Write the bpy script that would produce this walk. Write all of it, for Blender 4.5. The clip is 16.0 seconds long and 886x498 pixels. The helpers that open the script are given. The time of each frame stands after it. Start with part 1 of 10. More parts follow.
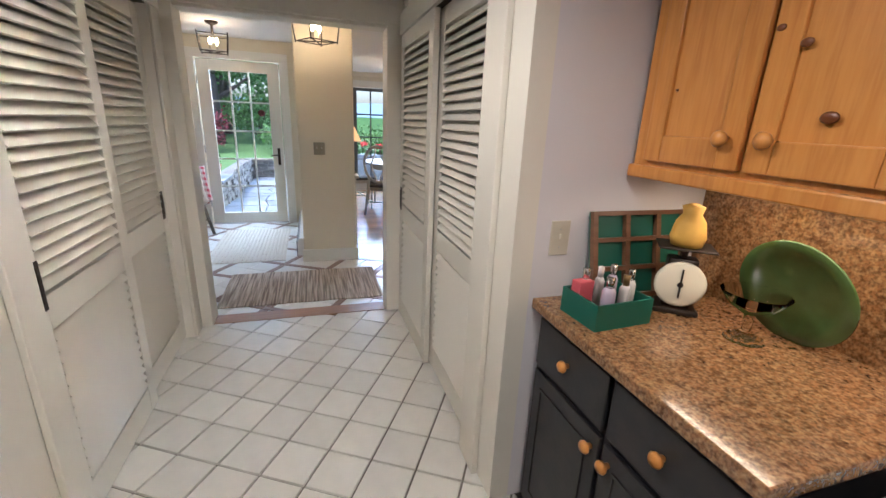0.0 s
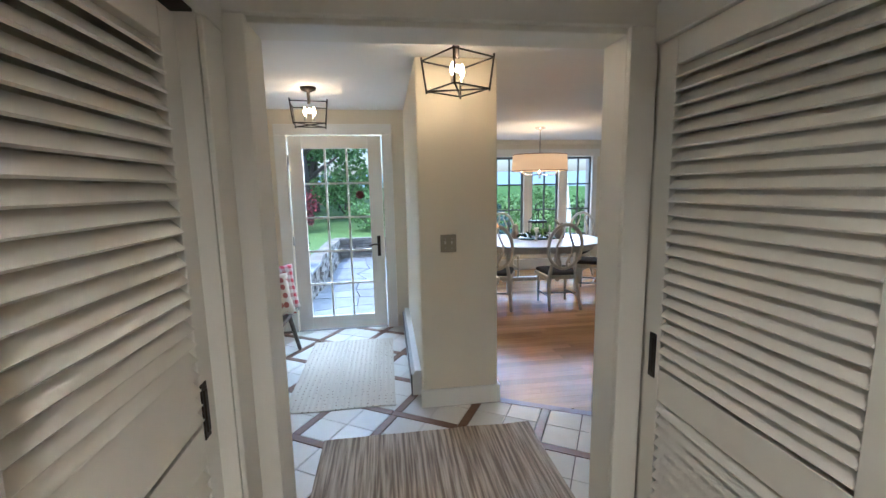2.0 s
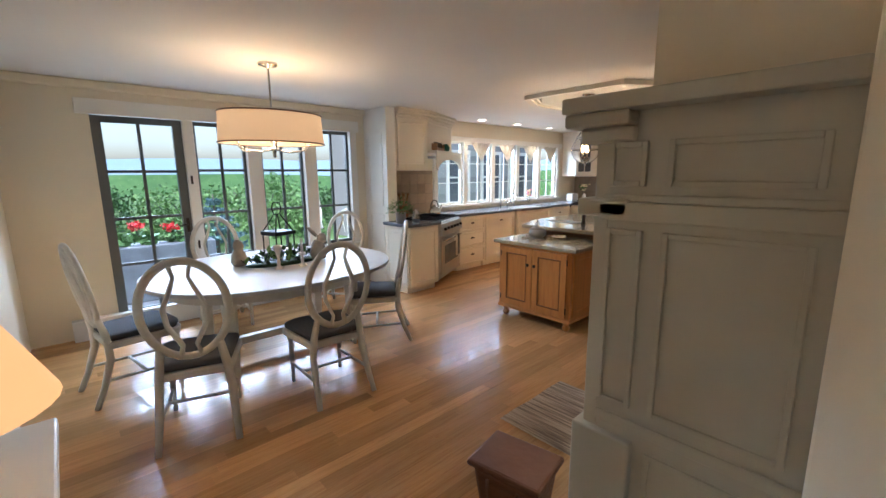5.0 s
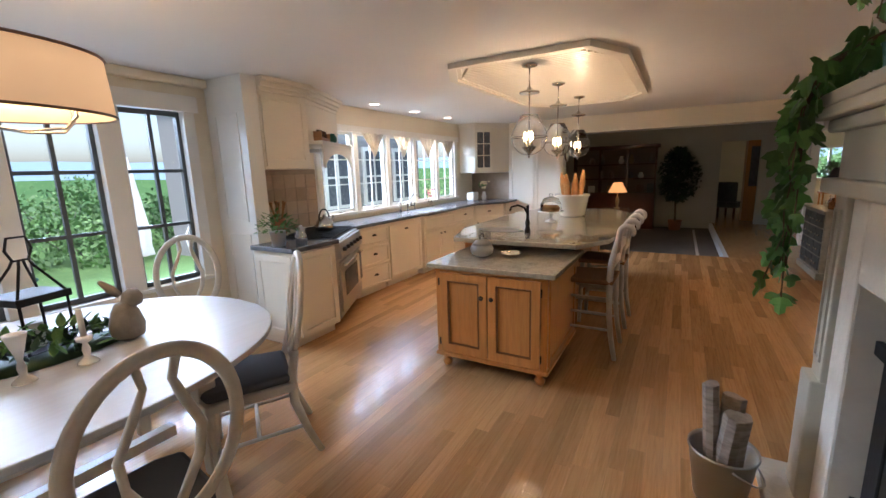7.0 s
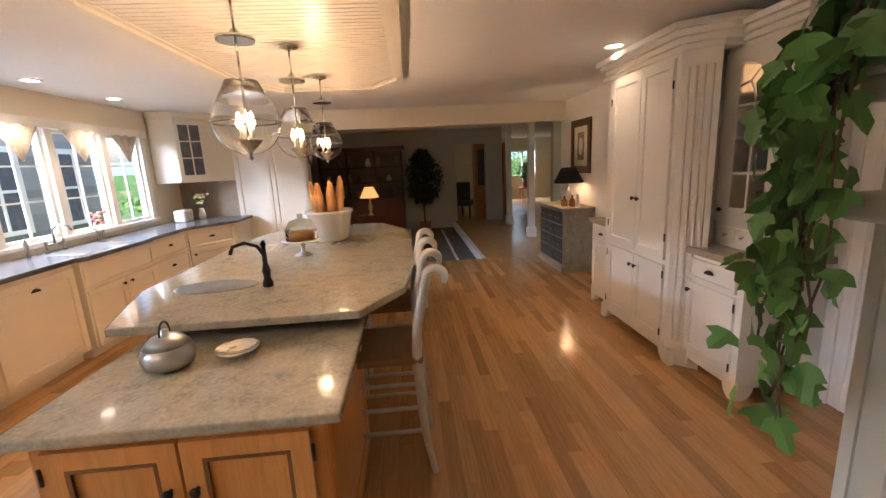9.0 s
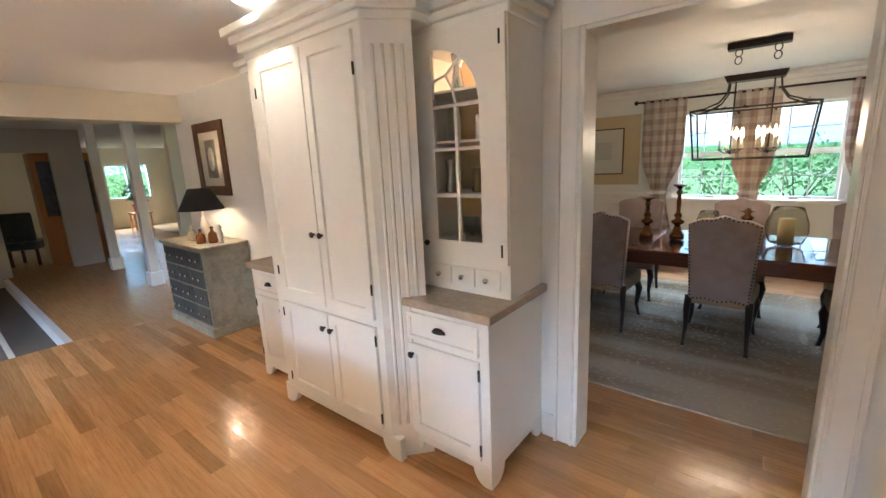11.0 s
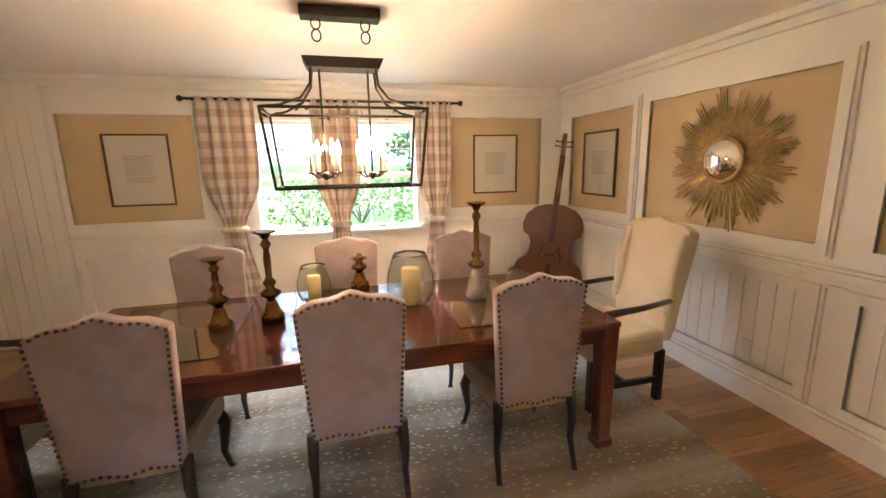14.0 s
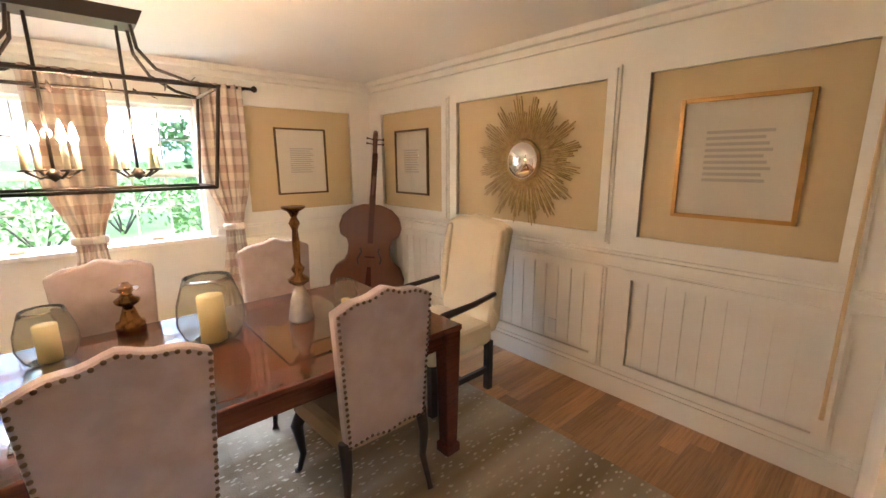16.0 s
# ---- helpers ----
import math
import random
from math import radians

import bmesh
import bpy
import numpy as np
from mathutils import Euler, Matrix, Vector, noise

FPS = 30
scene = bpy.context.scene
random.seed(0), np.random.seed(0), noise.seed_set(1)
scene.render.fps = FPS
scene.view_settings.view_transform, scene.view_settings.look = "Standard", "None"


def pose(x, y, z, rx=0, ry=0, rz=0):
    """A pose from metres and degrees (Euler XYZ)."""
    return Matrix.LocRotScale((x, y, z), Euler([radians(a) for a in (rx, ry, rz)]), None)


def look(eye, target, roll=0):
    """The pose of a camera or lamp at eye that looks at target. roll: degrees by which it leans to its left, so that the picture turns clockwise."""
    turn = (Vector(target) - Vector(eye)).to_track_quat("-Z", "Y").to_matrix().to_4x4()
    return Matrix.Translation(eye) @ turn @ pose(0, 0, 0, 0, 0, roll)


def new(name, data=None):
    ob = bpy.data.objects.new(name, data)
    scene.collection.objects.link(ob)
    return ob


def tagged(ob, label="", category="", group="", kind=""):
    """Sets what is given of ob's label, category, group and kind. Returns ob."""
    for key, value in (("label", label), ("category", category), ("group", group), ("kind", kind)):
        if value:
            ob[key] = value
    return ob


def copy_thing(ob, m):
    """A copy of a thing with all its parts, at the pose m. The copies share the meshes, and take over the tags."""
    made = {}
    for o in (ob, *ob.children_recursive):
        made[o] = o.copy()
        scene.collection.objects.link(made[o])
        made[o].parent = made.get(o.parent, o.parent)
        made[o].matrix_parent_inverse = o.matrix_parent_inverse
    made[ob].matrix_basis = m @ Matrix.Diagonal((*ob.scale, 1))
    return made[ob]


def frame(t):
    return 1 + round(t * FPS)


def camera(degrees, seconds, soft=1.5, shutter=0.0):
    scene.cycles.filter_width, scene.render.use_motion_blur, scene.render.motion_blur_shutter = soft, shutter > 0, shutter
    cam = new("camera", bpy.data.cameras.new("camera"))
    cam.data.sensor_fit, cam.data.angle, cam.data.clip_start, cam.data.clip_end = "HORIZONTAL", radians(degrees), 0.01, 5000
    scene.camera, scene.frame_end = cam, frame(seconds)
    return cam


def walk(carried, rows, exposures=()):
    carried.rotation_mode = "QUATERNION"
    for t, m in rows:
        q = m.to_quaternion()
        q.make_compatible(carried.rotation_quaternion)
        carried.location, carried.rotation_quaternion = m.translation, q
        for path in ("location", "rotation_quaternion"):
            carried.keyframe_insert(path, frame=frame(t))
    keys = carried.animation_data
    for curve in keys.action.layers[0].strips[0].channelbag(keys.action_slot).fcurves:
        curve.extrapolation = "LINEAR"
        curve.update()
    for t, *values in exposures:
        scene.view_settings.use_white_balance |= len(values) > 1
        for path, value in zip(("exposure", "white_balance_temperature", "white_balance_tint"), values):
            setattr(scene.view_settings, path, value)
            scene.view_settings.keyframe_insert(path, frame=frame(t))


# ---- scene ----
cam = camera(93.8, 16.0)
METRES, EYE, TILT, LEAN, TURN = 11.4, 1.5, 0.0, 0.0, -17.7
ROWS = [
    (0.0, 0.0, 0.0, 0.0, 0.73, -16.96, -2.38),
    (0.5, -0.0217, 0.0229, 0.0025, 7.94, -13.82, -0.79),
    (1.0, -0.0361, 0.0546, 0.003, 11.14, -10.31, 0.13),
    (1.5, -0.054, 0.0904, 0.0034, 11.81, -8.63, 0.53),
    (2.0, -0.0732, 0.1307, 0.0066, 9.94, -8.36, 1.09),
    (2.5, -0.0823, 0.1732, 0.0051, 5.52, -8.62, 1.21),
    (3.0, -0.0899, 0.2128, 0.0016, -1.45, -8.8, 1.32),
    (3.5, -0.0922, 0.2528, 0.0039, -9.39, -9.34, 0.89),
    (4.0, -0.0812, 0.2884, 0.0036, -16.78, -9.74, 0.61),
    (6.5, -0.0429, 0.4595, 0.0045, -35.62, -10.62, 1.28),
    (7.0, -0.0296, 0.4867, 0.0033, -42.85, -10.73, 1.75),
    (7.5, -0.009, 0.5135, 0.0052, -50.61, -11.0, 2.12),
    (8.0, 0.0143, 0.5402, 0.0043, -58.62, -11.32, 2.41),
    (10.5, 0.1783, 0.5733, 0.0072, -110.85, -11.87, 2.77),
    (11.0, 0.2029, 0.5546, 0.0065, -124.11, -11.93, 2.58),
    (11.5, 0.2275, 0.5296, 0.0068, -138.07, -11.83, 2.26),
    (12.0, 0.2422, 0.4991, 0.0055, -148.29, -11.64, 1.73),
    (12.5, 0.2518, 0.4693, 0.0069, -155.28, -11.41, 1.35),
    (13.0, 0.2687, 0.442, 0.0071, -161.99, -11.26, 1.37),
    (13.5, 0.2802, 0.4187, 0.0072, -169.63, -11.41, 1.44),
    (14.0, 0.2802, 0.3972, 0.008, -176.97, -11.38, 1.1),
    (14.5, 0.2809, 0.3857, 0.0078, -185.57, -11.55, 0.96),
    (15.0, 0.2849, 0.3766, 0.0076, -193.49, -11.73, 0.81),
    (15.5, 0.2874, 0.3723, 0.008, -201.01, -11.96, 0.66),
    (16.0, 0.2873, 0.3706, 0.0078, -203.69, -11.95, 0.35),
]
EXPOSURES = [(0.0, 1.35, 5200, 14), (0.5, 1.15, 5300, 14), (1.0, 1.1, 5300, 12), (2.0, 1.2, 5000, 10), (3.0, 0.95, 4800, 10), (4.2, 1.15, 5300, 12), (7.0, 1.1, 5500, 16), (8.2, 1.15, 6100, 24), (10.3, 1.95, 5400, 12), (11.0, 2.15, 5000, 10), (11.5, 2.0, 4900, 6), (12.0, 2.2, 4700, 6), (12.5, 2.6, 4800, 10), (13.2, 2.95, 5500, 18), (14.0, 3.1, 5900, 22), (15.5, 3.1, 5700, 20), (16.0, 3.2, 5700, 20)]
walk(cam, [(t, pose(0, 0, EYE, TILT, LEAN, TURN) @ pose(METRES * x, METRES * y, METRES * z, 90 + pitch, roll, yaw)) for t, x, y, z, yaw, pitch, roll in ROWS],
     EXPOSURES)

# ---------------------------------------------------------------- light
world = bpy.data.worlds.new("sky")
scene.world = world
world.use_nodes = True
wn = world.node_tree
sky = wn.nodes.new("ShaderNodeTexSky")
sky.sky_type = "NISHITA"
sky.sun_disc = False
sky.sun_elevation, sky.sun_rotation = radians(67.6), radians(256)
sky.air_density, sky.dust_density = 1.2, 3.0
wn.nodes["Background"].inputs["Strength"].default_value = 0.15
wn.links.new(sky.outputs["Color"], wn.nodes["Background"].inputs["Color"])


def lamp(name, kind, m, energy, colour, **settings):
    data = bpy.data.lights.new(name, kind)
    data.energy, data.color = energy, colour
    for key in settings:
        if key == "size":
            data.shape, data.size = "RECTANGLE", settings[key][0]
            data.size_y = settings[key][1]
        if key == "radius":
            data.shadow_soft_size = settings[key]
        if key == "angle":
            data.angle = radians(settings[key])
    ob = new(name, data)
    ob.matrix_world = m
    return ob


# a veiled sun, high over the garden
lamp("sun", "SUN", look((-4, 0.5, 15), (2, 2, 0)), 2.2, (1.0, 0.94, 0.86), angle=6)

DAY = (0.74, 0.87, 1.0)
HALL_LAMP, LANTERN, PENDANT, DOWN, CHANDELIER = 33, 1.3, 10, 16, 2.8
# sky light that falls in through the real openings from above them
lamp("daylight_door", "AREA", look((-0.86, 7.25, 2.9), (-0.86, 5.2, 0.3)), 80, DAY, size=(1.1, 0.9))
lamp("daylight_nook", "AREA", look((2.2, 10.3, 2.95), (2.2, 7.4, 0.4)), 18, DAY, size=(3.0, 1.0))
lamp("daylight_sink", "AREA", look((7.0, 10.2, 2.95), (7.0, 7.6, 0.5)), 110, DAY, size=(3.6, 1.0))
lamp("daylight_dining", "AREA", look((4.35, -2.1, 2.9), (4.35, 0.8, 0.4)), 65, (0.86, 0.95, 0.95), size=(1.8, 1.0))
# and from lower in the sky, reaching deep into the kitchen
lamp("daylight_nook_low", "AREA", look((2.2, 14.0, 3.3), (2.4, 5.0, 0.7)), 280, DAY, size=(4.0, 0.8))
lamp("daylight_sink_low", "AREA", look((7.0, 14.0, 3.3), (7.0, 5.0, 0.8)), 700, DAY, size=(4.4, 0.8))

# ---------------------------------------------------------------- materials
def material(name, colour, rough=0.6, metal=0.0, grain=(), bump=0.0, bscale=40.0, vary=0.0, stretch=(1, 1, 1), spec=0.5,
             coat=0.0, transmission=0.0, emit=None, strength=0.0, blotch=2.0, object_random=0.0, sheen=0.0, alpha=1.0, ior=1.45):
    """One surface: a base colour with grain and blotches at real size, gloss, and fine relief."""
    m = bpy.data.materials.new(name)
    m.use_nodes = True
    t = m.node_tree
    n, l = t.nodes, t.links
    b = n["Principled BSDF"]
    b.inputs["Roughness"].default_value = rough
    b.inputs["Metallic"].default_value = metal
    b.inputs["Specular IOR Level"].default_value = spec
    b.inputs["Coat Weight"].default_value = coat
    b.inputs["Transmission Weight"].default_value = transmission
    b.inputs["Sheen Weight"].default_value = sheen
    b.inputs["IOR"].default_value = ior
    b.inputs["Alpha"].default_value = alpha
    if emit:
        b.inputs["Emission Color"].default_value = (*emit, 1)
        b.inputs["Emission Strength"].default_value = strength
    tc = n.new("ShaderNodeTexCoord")
    mp = n.new("ShaderNodeMapping")
    mp.inputs["Scale"].default_value = stretch
    if object_random:
        shift = n.new("ShaderNodeVectorMath")
        who = n.new("ShaderNodeObjectInfo")
        far = n.new("ShaderNodeMath")
        far.operation, far.inputs[1].default_value = "MULTIPLY", 37.0
        l.new(who.outputs["Random"], far.inputs[0])
        l.new(tc.outputs["Object"], shift.inputs[0])
        l.new(far.outputs[0], shift.inputs[1])
        l.new(shift.outputs[0], mp.inputs["Vector"])
    else:
        l.new(tc.outputs["Object"], mp.inputs["Vector"])
    out = n.new("ShaderNodeRGB")
    out.outputs[0].default_value = (*colour, 1)
    socket = out.outputs[0]

    def mix(factor, other, kind="MIX"):
        nonlocal socket
        x = n.new("ShaderNodeMix")
        x.data_type, x.blend_type = "RGBA", kind
        if isinstance(factor, float):
            x.inputs["Factor"].default_value = factor
        else:
            l.new(factor, x.inputs["Factor"])
        l.new(socket, x.inputs[6])
        if isinstance(other, tuple):
            x.inputs[7].default_value = (*other, 1)
        else:
            l.new(other, x.inputs[7])
        socket = x.outputs[2]

    for scale, amount, other in grain:
        tex = n.new("ShaderNodeTexNoise")
        tex.inputs["Scale"].default_value, tex.inputs["Detail"].default_value = scale, 6.0
        l.new(mp.outputs["Vector"], tex.inputs["Vector"])
        ramp = n.new("ShaderNodeMapRange")
        ramp.inputs["From Min"].default_value, ramp.inputs["From Max"].default_value = 0.42, 0.66
        ramp.inputs["To Max"].default_value = amount
        l.new(tex.outputs["Fac"], ramp.inputs["Value"])
        mix(ramp.outputs["Result"], other)
    if vary:
        tex = n.new("ShaderNodeTexNoise")
        tex.inputs["Scale"].default_value, tex.inputs["Detail"].default_value = blotch, 3.0
        l.new(tc.outputs["Object"], tex.inputs["Vector"])
        ramp = n.new("ShaderNodeMapRange")
        ramp.inputs["From Min"].default_value, ramp.inputs["From Max"].default_value = 0.35, 0.65
        ramp.inputs["To Max"].default_value = vary
        l.new(tex.outputs["Fac"], ramp.inputs["Value"])
        mix(ramp.outputs["Result"], tuple(c * 0.55 for c in colour))
        rr = n.new("ShaderNodeMapRange")
        rr.inputs["To Min"].default_value, rr.inputs["To Max"].default_value = max(rough - 0.1, 0.02), min(rough + 0.12, 1)
        l.new(tex.outputs["Fac"], rr.inputs["Value"])
        l.new(rr.outputs["Result"], b.inputs["Roughness"])
    if object_random:
        info = n.new("ShaderNodeObjectInfo")
        geo = n.new("ShaderNodeNewGeometry")
        add = n.new("ShaderNodeMath")
        add.operation = "ADD"
        l.new(info.outputs["Random"], add.inputs[0])
        l.new(geo.outputs["Random Per Island"], add.inputs[1])
        fr = n.new("ShaderNodeMath")
        fr.operation = "FRACT"
        l.new(add.outputs[0], fr.inputs[0])
        ramp = n.new("ShaderNodeMapRange")
        ramp.inputs["To Min"].default_value, ramp.inputs["To Max"].default_value = 1 - object_random, 1 + object_random * 0.6
        l.new(fr.outputs[0], ramp.inputs["Value"])
        x = n.new("ShaderNodeVectorMath")
        x.operation = "SCALE"
        l.new(socket, x.inputs[0])
        l.new(ramp.outputs["Result"], x.inputs["Scale"])
        socket = x.outputs[0]
    l.new(socket, b.inputs["Base Color"])
    if bump:
        tex = n.new("ShaderNodeTexNoise")
        tex.inputs["Scale"].default_value, tex.inputs["Detail"].default_value = bscale, 5.0
        l.new(mp.outputs["Vector"], tex.inputs["Vector"])
        bp = n.new("ShaderNodeBump")
        bp.inputs["Strength"].default_value, bp.inputs["Distance"].default_value = bump, 0.01
        l.new(tex.outputs["Fac"], bp.inputs["Height"])
        l.new(bp.outputs["Normal"], b.inputs["Normal"])
    return m


def pattern(m, make):
    """Hands the tree, its shader and the object coordinates of m to make, which returns a colour socket."""
    t = m.node_tree
    b = t.nodes["Principled BSDF"]
    tc = t.nodes.new("ShaderNodeTexCoord")
    t.links.new(make(t, tc.outputs["Object"]), b.inputs["Base Color"])
    return m


M = {}
M["cream"] = material("cream_wall_paint", (0.76, 0.69, 0.53), 0.7, bump=0.06, bscale=160, vary=0.06)
M["white"] = material("white_trim_paint", (0.80, 0.78, 0.71), 0.38, bump=0.04, bscale=60, vary=0.05, blotch=5)
M["hallwhite"] = material("warm_white_hall_paint", (0.76, 0.73, 0.64), 0.45, bump=0.05, bscale=80, vary=0.05)
M["lavender"] = material("pale_lavender_wall_paint", (0.72, 0.70, 0.72), 0.7, bump=0.06, bscale=150, vary=0.06)
M["ceiling"] = material("ceiling_paint", (0.82, 0.80, 0.76), 0.8, bump=0.05, bscale=120, vary=0.04)
M["tan"] = material("tan_wall_paint", (0.58, 0.45, 0.25), 0.65, bump=0.06, bscale=180, vary=0.06)
M["sage"] = material("grey_green_mantel_paint", (0.47, 0.45, 0.36), 0.42, bump=0.05, bscale=50, vary=0.1, blotch=4)
M["oak"] = material("honey_oak_strip", (0.53, 0.30, 0.12), 0.22, stretch=(1.2, 26, 26), grain=((3.0, 0.6, (0.36, 0.18, 0.062)), (9.0, 0.35, (0.58, 0.36, 0.16))),
                    bump=0.05, bscale=6, object_random=0.30, coat=0.15)
M["oakdark"] = material("old_pine_strip", (0.45, 0.25, 0.105), 0.32, stretch=(1.2, 26, 26), grain=((3.0, 0.65, (0.22, 0.10, 0.035)), (8.0, 0.4, (0.50, 0.30, 0.14))),
                        bump=0.06, bscale=6, object_random=0.35)
M["tile"] = material("white_glazed_tile", (0.74, 0.72, 0.66), 0.22, bump=0.03, bscale=18, vary=0.10, blotch=9, object_random=0.08)
M["grout"] = material("dark_grey_grout", (0.16, 0.14, 0.12), 0.9, bump=0.2, bscale=200, vary=0.2)
M["walnut"] = material("brown_wood_strip", (0.17, 0.085, 0.045), 0.35, stretch=(1, 20, 20), grain=((4.0, 0.5, (0.09, 0.04, 0.02)),), bump=0.05, bscale=8)
M["threshold"] = material("worn_oak_threshold", (0.30, 0.15, 0.075), 0.4, stretch=(1, 20, 20), grain=((4.0, 0.6, (0.16, 0.075, 0.035)),), bump=0.08, bscale=8, vary=0.2)
M["glass"] = material("window_glass", (1, 1, 1), 0.0, transmission=1.0, ior=1.08)
M["muntin"] = material("dark_grey_sash_paint", (0.10, 0.105, 0.10), 0.45, vary=0.1)
M["grass"] = material("lawn_grass", (0.09, 0.165, 0.045), 0.9, grain=((60.0, 0.6, (0.05, 0.11, 0.025)), (6.0, 0.4, (0.13, 0.21, 0.06))), bump=0.4, bscale=80)
M["family"] = material("grey_green_room_paint", (0.52, 0.50, 0.43), 0.7, bump=0.05, bscale=150, vary=0.08)
M["carpet"] = material("dark_grey_carpet", (0.11, 0.095, 0.08), 0.95, bump=0.3, bscale=300, vary=0.2)

# ---------------------------------------------------------------- building tools
def bx(bm, x0, x1, y0, y1, z0, z1, m=None):
    """A box between two corners, turned by m if it is given."""
    v = [bm.verts.new((x, y, z)) for z in (z0, z1) for y in (y0, y1) for x in (x0, x1)]
    for f in ((0, 2, 3, 1), (4, 5, 7, 6), (0, 1, 5, 4), (2, 6, 7, 3), (0, 4, 6, 2), (1, 3, 7, 5)):
        bm.faces.new([v[i] for i in f])
    if m is not None:
        for w in v:
            w.co = m @ w.co
    return v


def prism(bm, outline, z0, z1, m=None):
    """An upright prism over a 2D outline, counter-clockwise."""
    lo = [bm.verts.new((x, y, z0)) for x, y in outline]
    hi = [bm.verts.new((x, y, z1)) for x, y in outline]
    bm.faces.new(list(reversed(lo)))
    bm.faces.new(hi)
    k = len(outline)
    for i in range(k):
        bm.faces.new((lo[i], lo[(i + 1) % k], hi[(i + 1) % k], hi[i]))
    if m is not None:
        for w in lo + hi:
            w.co = m @ w.co


def lathe(bm, profile, seg=20, m=None, closed=True):
    """A turned shape from (radius, height) pairs."""
    rings = []
    for r, z in profile:
        rings.append([bm.verts.new((r * math.cos(2 * math.pi * i / seg), r * math.sin(2 * math.pi * i / seg), z)) for i in range(seg)])
    for a, b in zip(rings, rings[1:]):
        for i in range(seg):
            f = bm.faces.new((a[i], a[(i + 1) % seg], b[(i + 1) % seg], b[i]))
            f.smooth = True
    if closed:
        if profile[0][0] > 0.001:
            bm.faces.new(list(reversed(rings[0])))
        if profile[-1][0] > 0.001:
            bm.faces.new(rings[-1])
    if m is not None:
        for ring in rings:
            for w in ring:
                w.co = m @ w.co
    return rings


def tube(bm, points, radius, seg=8, closed=False, flat=1.0):
    """A round (or flattened) bar swept along points; radius may be one number or one for each point."""
    pts = [Vector(p) for p in points]
    k = len(pts)
    radii = radius if isinstance(radius, (list, tuple)) else [radius] * k
    rings = []
    side = None
    for i, p in enumerate(pts):
        a = pts[(i - 1) % k] if closed or i else p
        b = pts[(i + 1) % k] if closed or i < k - 1 else p
        d = (b - a).normalized()
        if side is None:
            side = d.cross(Vector((0, 0, 1)))
            if side.length < 0.1:
                side = d.cross(Vector((0, 1, 0)))
        side = (side - d * side.dot(d)).normalized()
        up = d.cross(side)
        rings.append([bm.verts.new(p + radii[i] * (math.cos(2 * math.pi * j / seg) * side + flat * math.sin(2 * math.pi * j / seg) * up)) for j in range(seg)])
    pairs = list(zip(rings, rings[1:])) + ([(rings[-1], rings[0])] if closed else [])
    for a, b in pairs:
        for j in range(seg):
            f = bm.faces.new((a[j], a[(j + 1) % seg], b[(j + 1) % seg], b[j]))
            f.smooth = True
    if not closed:
        bm.faces.new(list(reversed(rings[0])))
        bm.faces.new(rings[-1])


def arc(cx, cz, rx, rz, a0, a1, n, y=0.0):
    """Points of an arc in the x-z plane, degrees."""
    return [(cx + rx * math.cos(radians(a0 + (a1 - a0) * i / n)), y, cz + rz * math.sin(radians(a0 + (a1 - a0) * i / n))) for i in range(n + 1)]


def B():
    return bmesh.new()


def finish(name, bm, mat):
    me = bpy.data.meshes.new(name)
    bmesh.ops.recalc_face_normals(bm, faces=bm.faces)
    bm.to_mesh(me)
    bm.free()
    me.materials.append(M[mat] if isinstance(mat, str) else mat)
    return me


def soften(ob, width=0.004, segments=2):
    mod = ob.modifiers.new("edge", "BEVEL")
    mod.width, mod.segments, mod.limit_method, mod.angle_limit = width, segments, "ANGLE", radians(40)
    return ob


def part(name, bm, mat, parent, label="", bevel=0.0):
    ob = new(name, finish(name, bm, mat))
    ob.parent = parent
    if label:
        ob["label"] = label
    if bevel:
        soften(ob, bevel)
    return ob


def thing(name, label, category, m=None, group=""):
    ob = new(name)
    ob.empty_display_size = 0.1
    if m is not None:
        ob.matrix_world = m
    return tagged(ob, label, category, group)


def solo(name, bm, mat, label, category, bevel=0.0, m=None, group=""):
    ob = new(name, finish(name, bm, mat))
    if m is not None:
        ob.matrix_world = m
    if bevel:
        soften(ob, bevel)
    return tagged(ob, label, category, group)


def setting(name, boxes, mat, label, category, bevel=0.0):
    """A piece of the house's structure out of butted boxes (x0, x1, y0, y1, z0, z1)."""
    bm = B()
    for b in boxes:
        bx(bm, *b)
    ob = new(name, finish(name, bm, mat))
    if bevel:
        soften(ob, bevel)
    return tagged(ob, label, category, kind="structure")


def share(name, me, parent, m):
    """One more piece on a shared mesh."""
    ob = new(name, me)
    ob.parent = parent
    ob.matrix_basis = m
    return ob

# ---------------------------------------------------------------- structure
H = 2.42                      # ceiling of foyer and kitchen
DH = 2.42                     # ceiling of the dining room

# floors: sub-floors carry the tiles and strips laid at the end of the file
setting("floor_hall", [(-3.0, 1.6, -3.0, 3.13, -0.2, -0.012)], "grout", "dark grout bed under white hall tiles", "floor")
setting("floor_foyer", [(-1.75, 0.18, 3.28, 6.5, -0.2, -0.012), (0.18, 0.46, 3.28, 4.6, -0.2, -0.013), (0.46, 1.2, 3.28, 4.6, -0.2, -0.014)], "grout", "dark grout bed under foyer tiles", "floor")
setting("floor_kitchen", [(0.18, 9.42, 4.6, 9.3, -0.2, -0.010), (1.2, 9.42, 3.05, 4.6, -0.2, -0.010)], "threshold", "dark joints under honey oak strip floor", "floor")
setting("threshold", [(-0.77, 0.54, 3.13, 3.28, -0.2, 0.004)], "threshold", "worn brown oak threshold across the doorway", "threshold", 0.003)
setting("floor_dining", [(1.6, 12.0, -1.4, 3.05, -0.2, -0.008)], "oakdark", "dark joints under old wooden dining room floor", "floor")

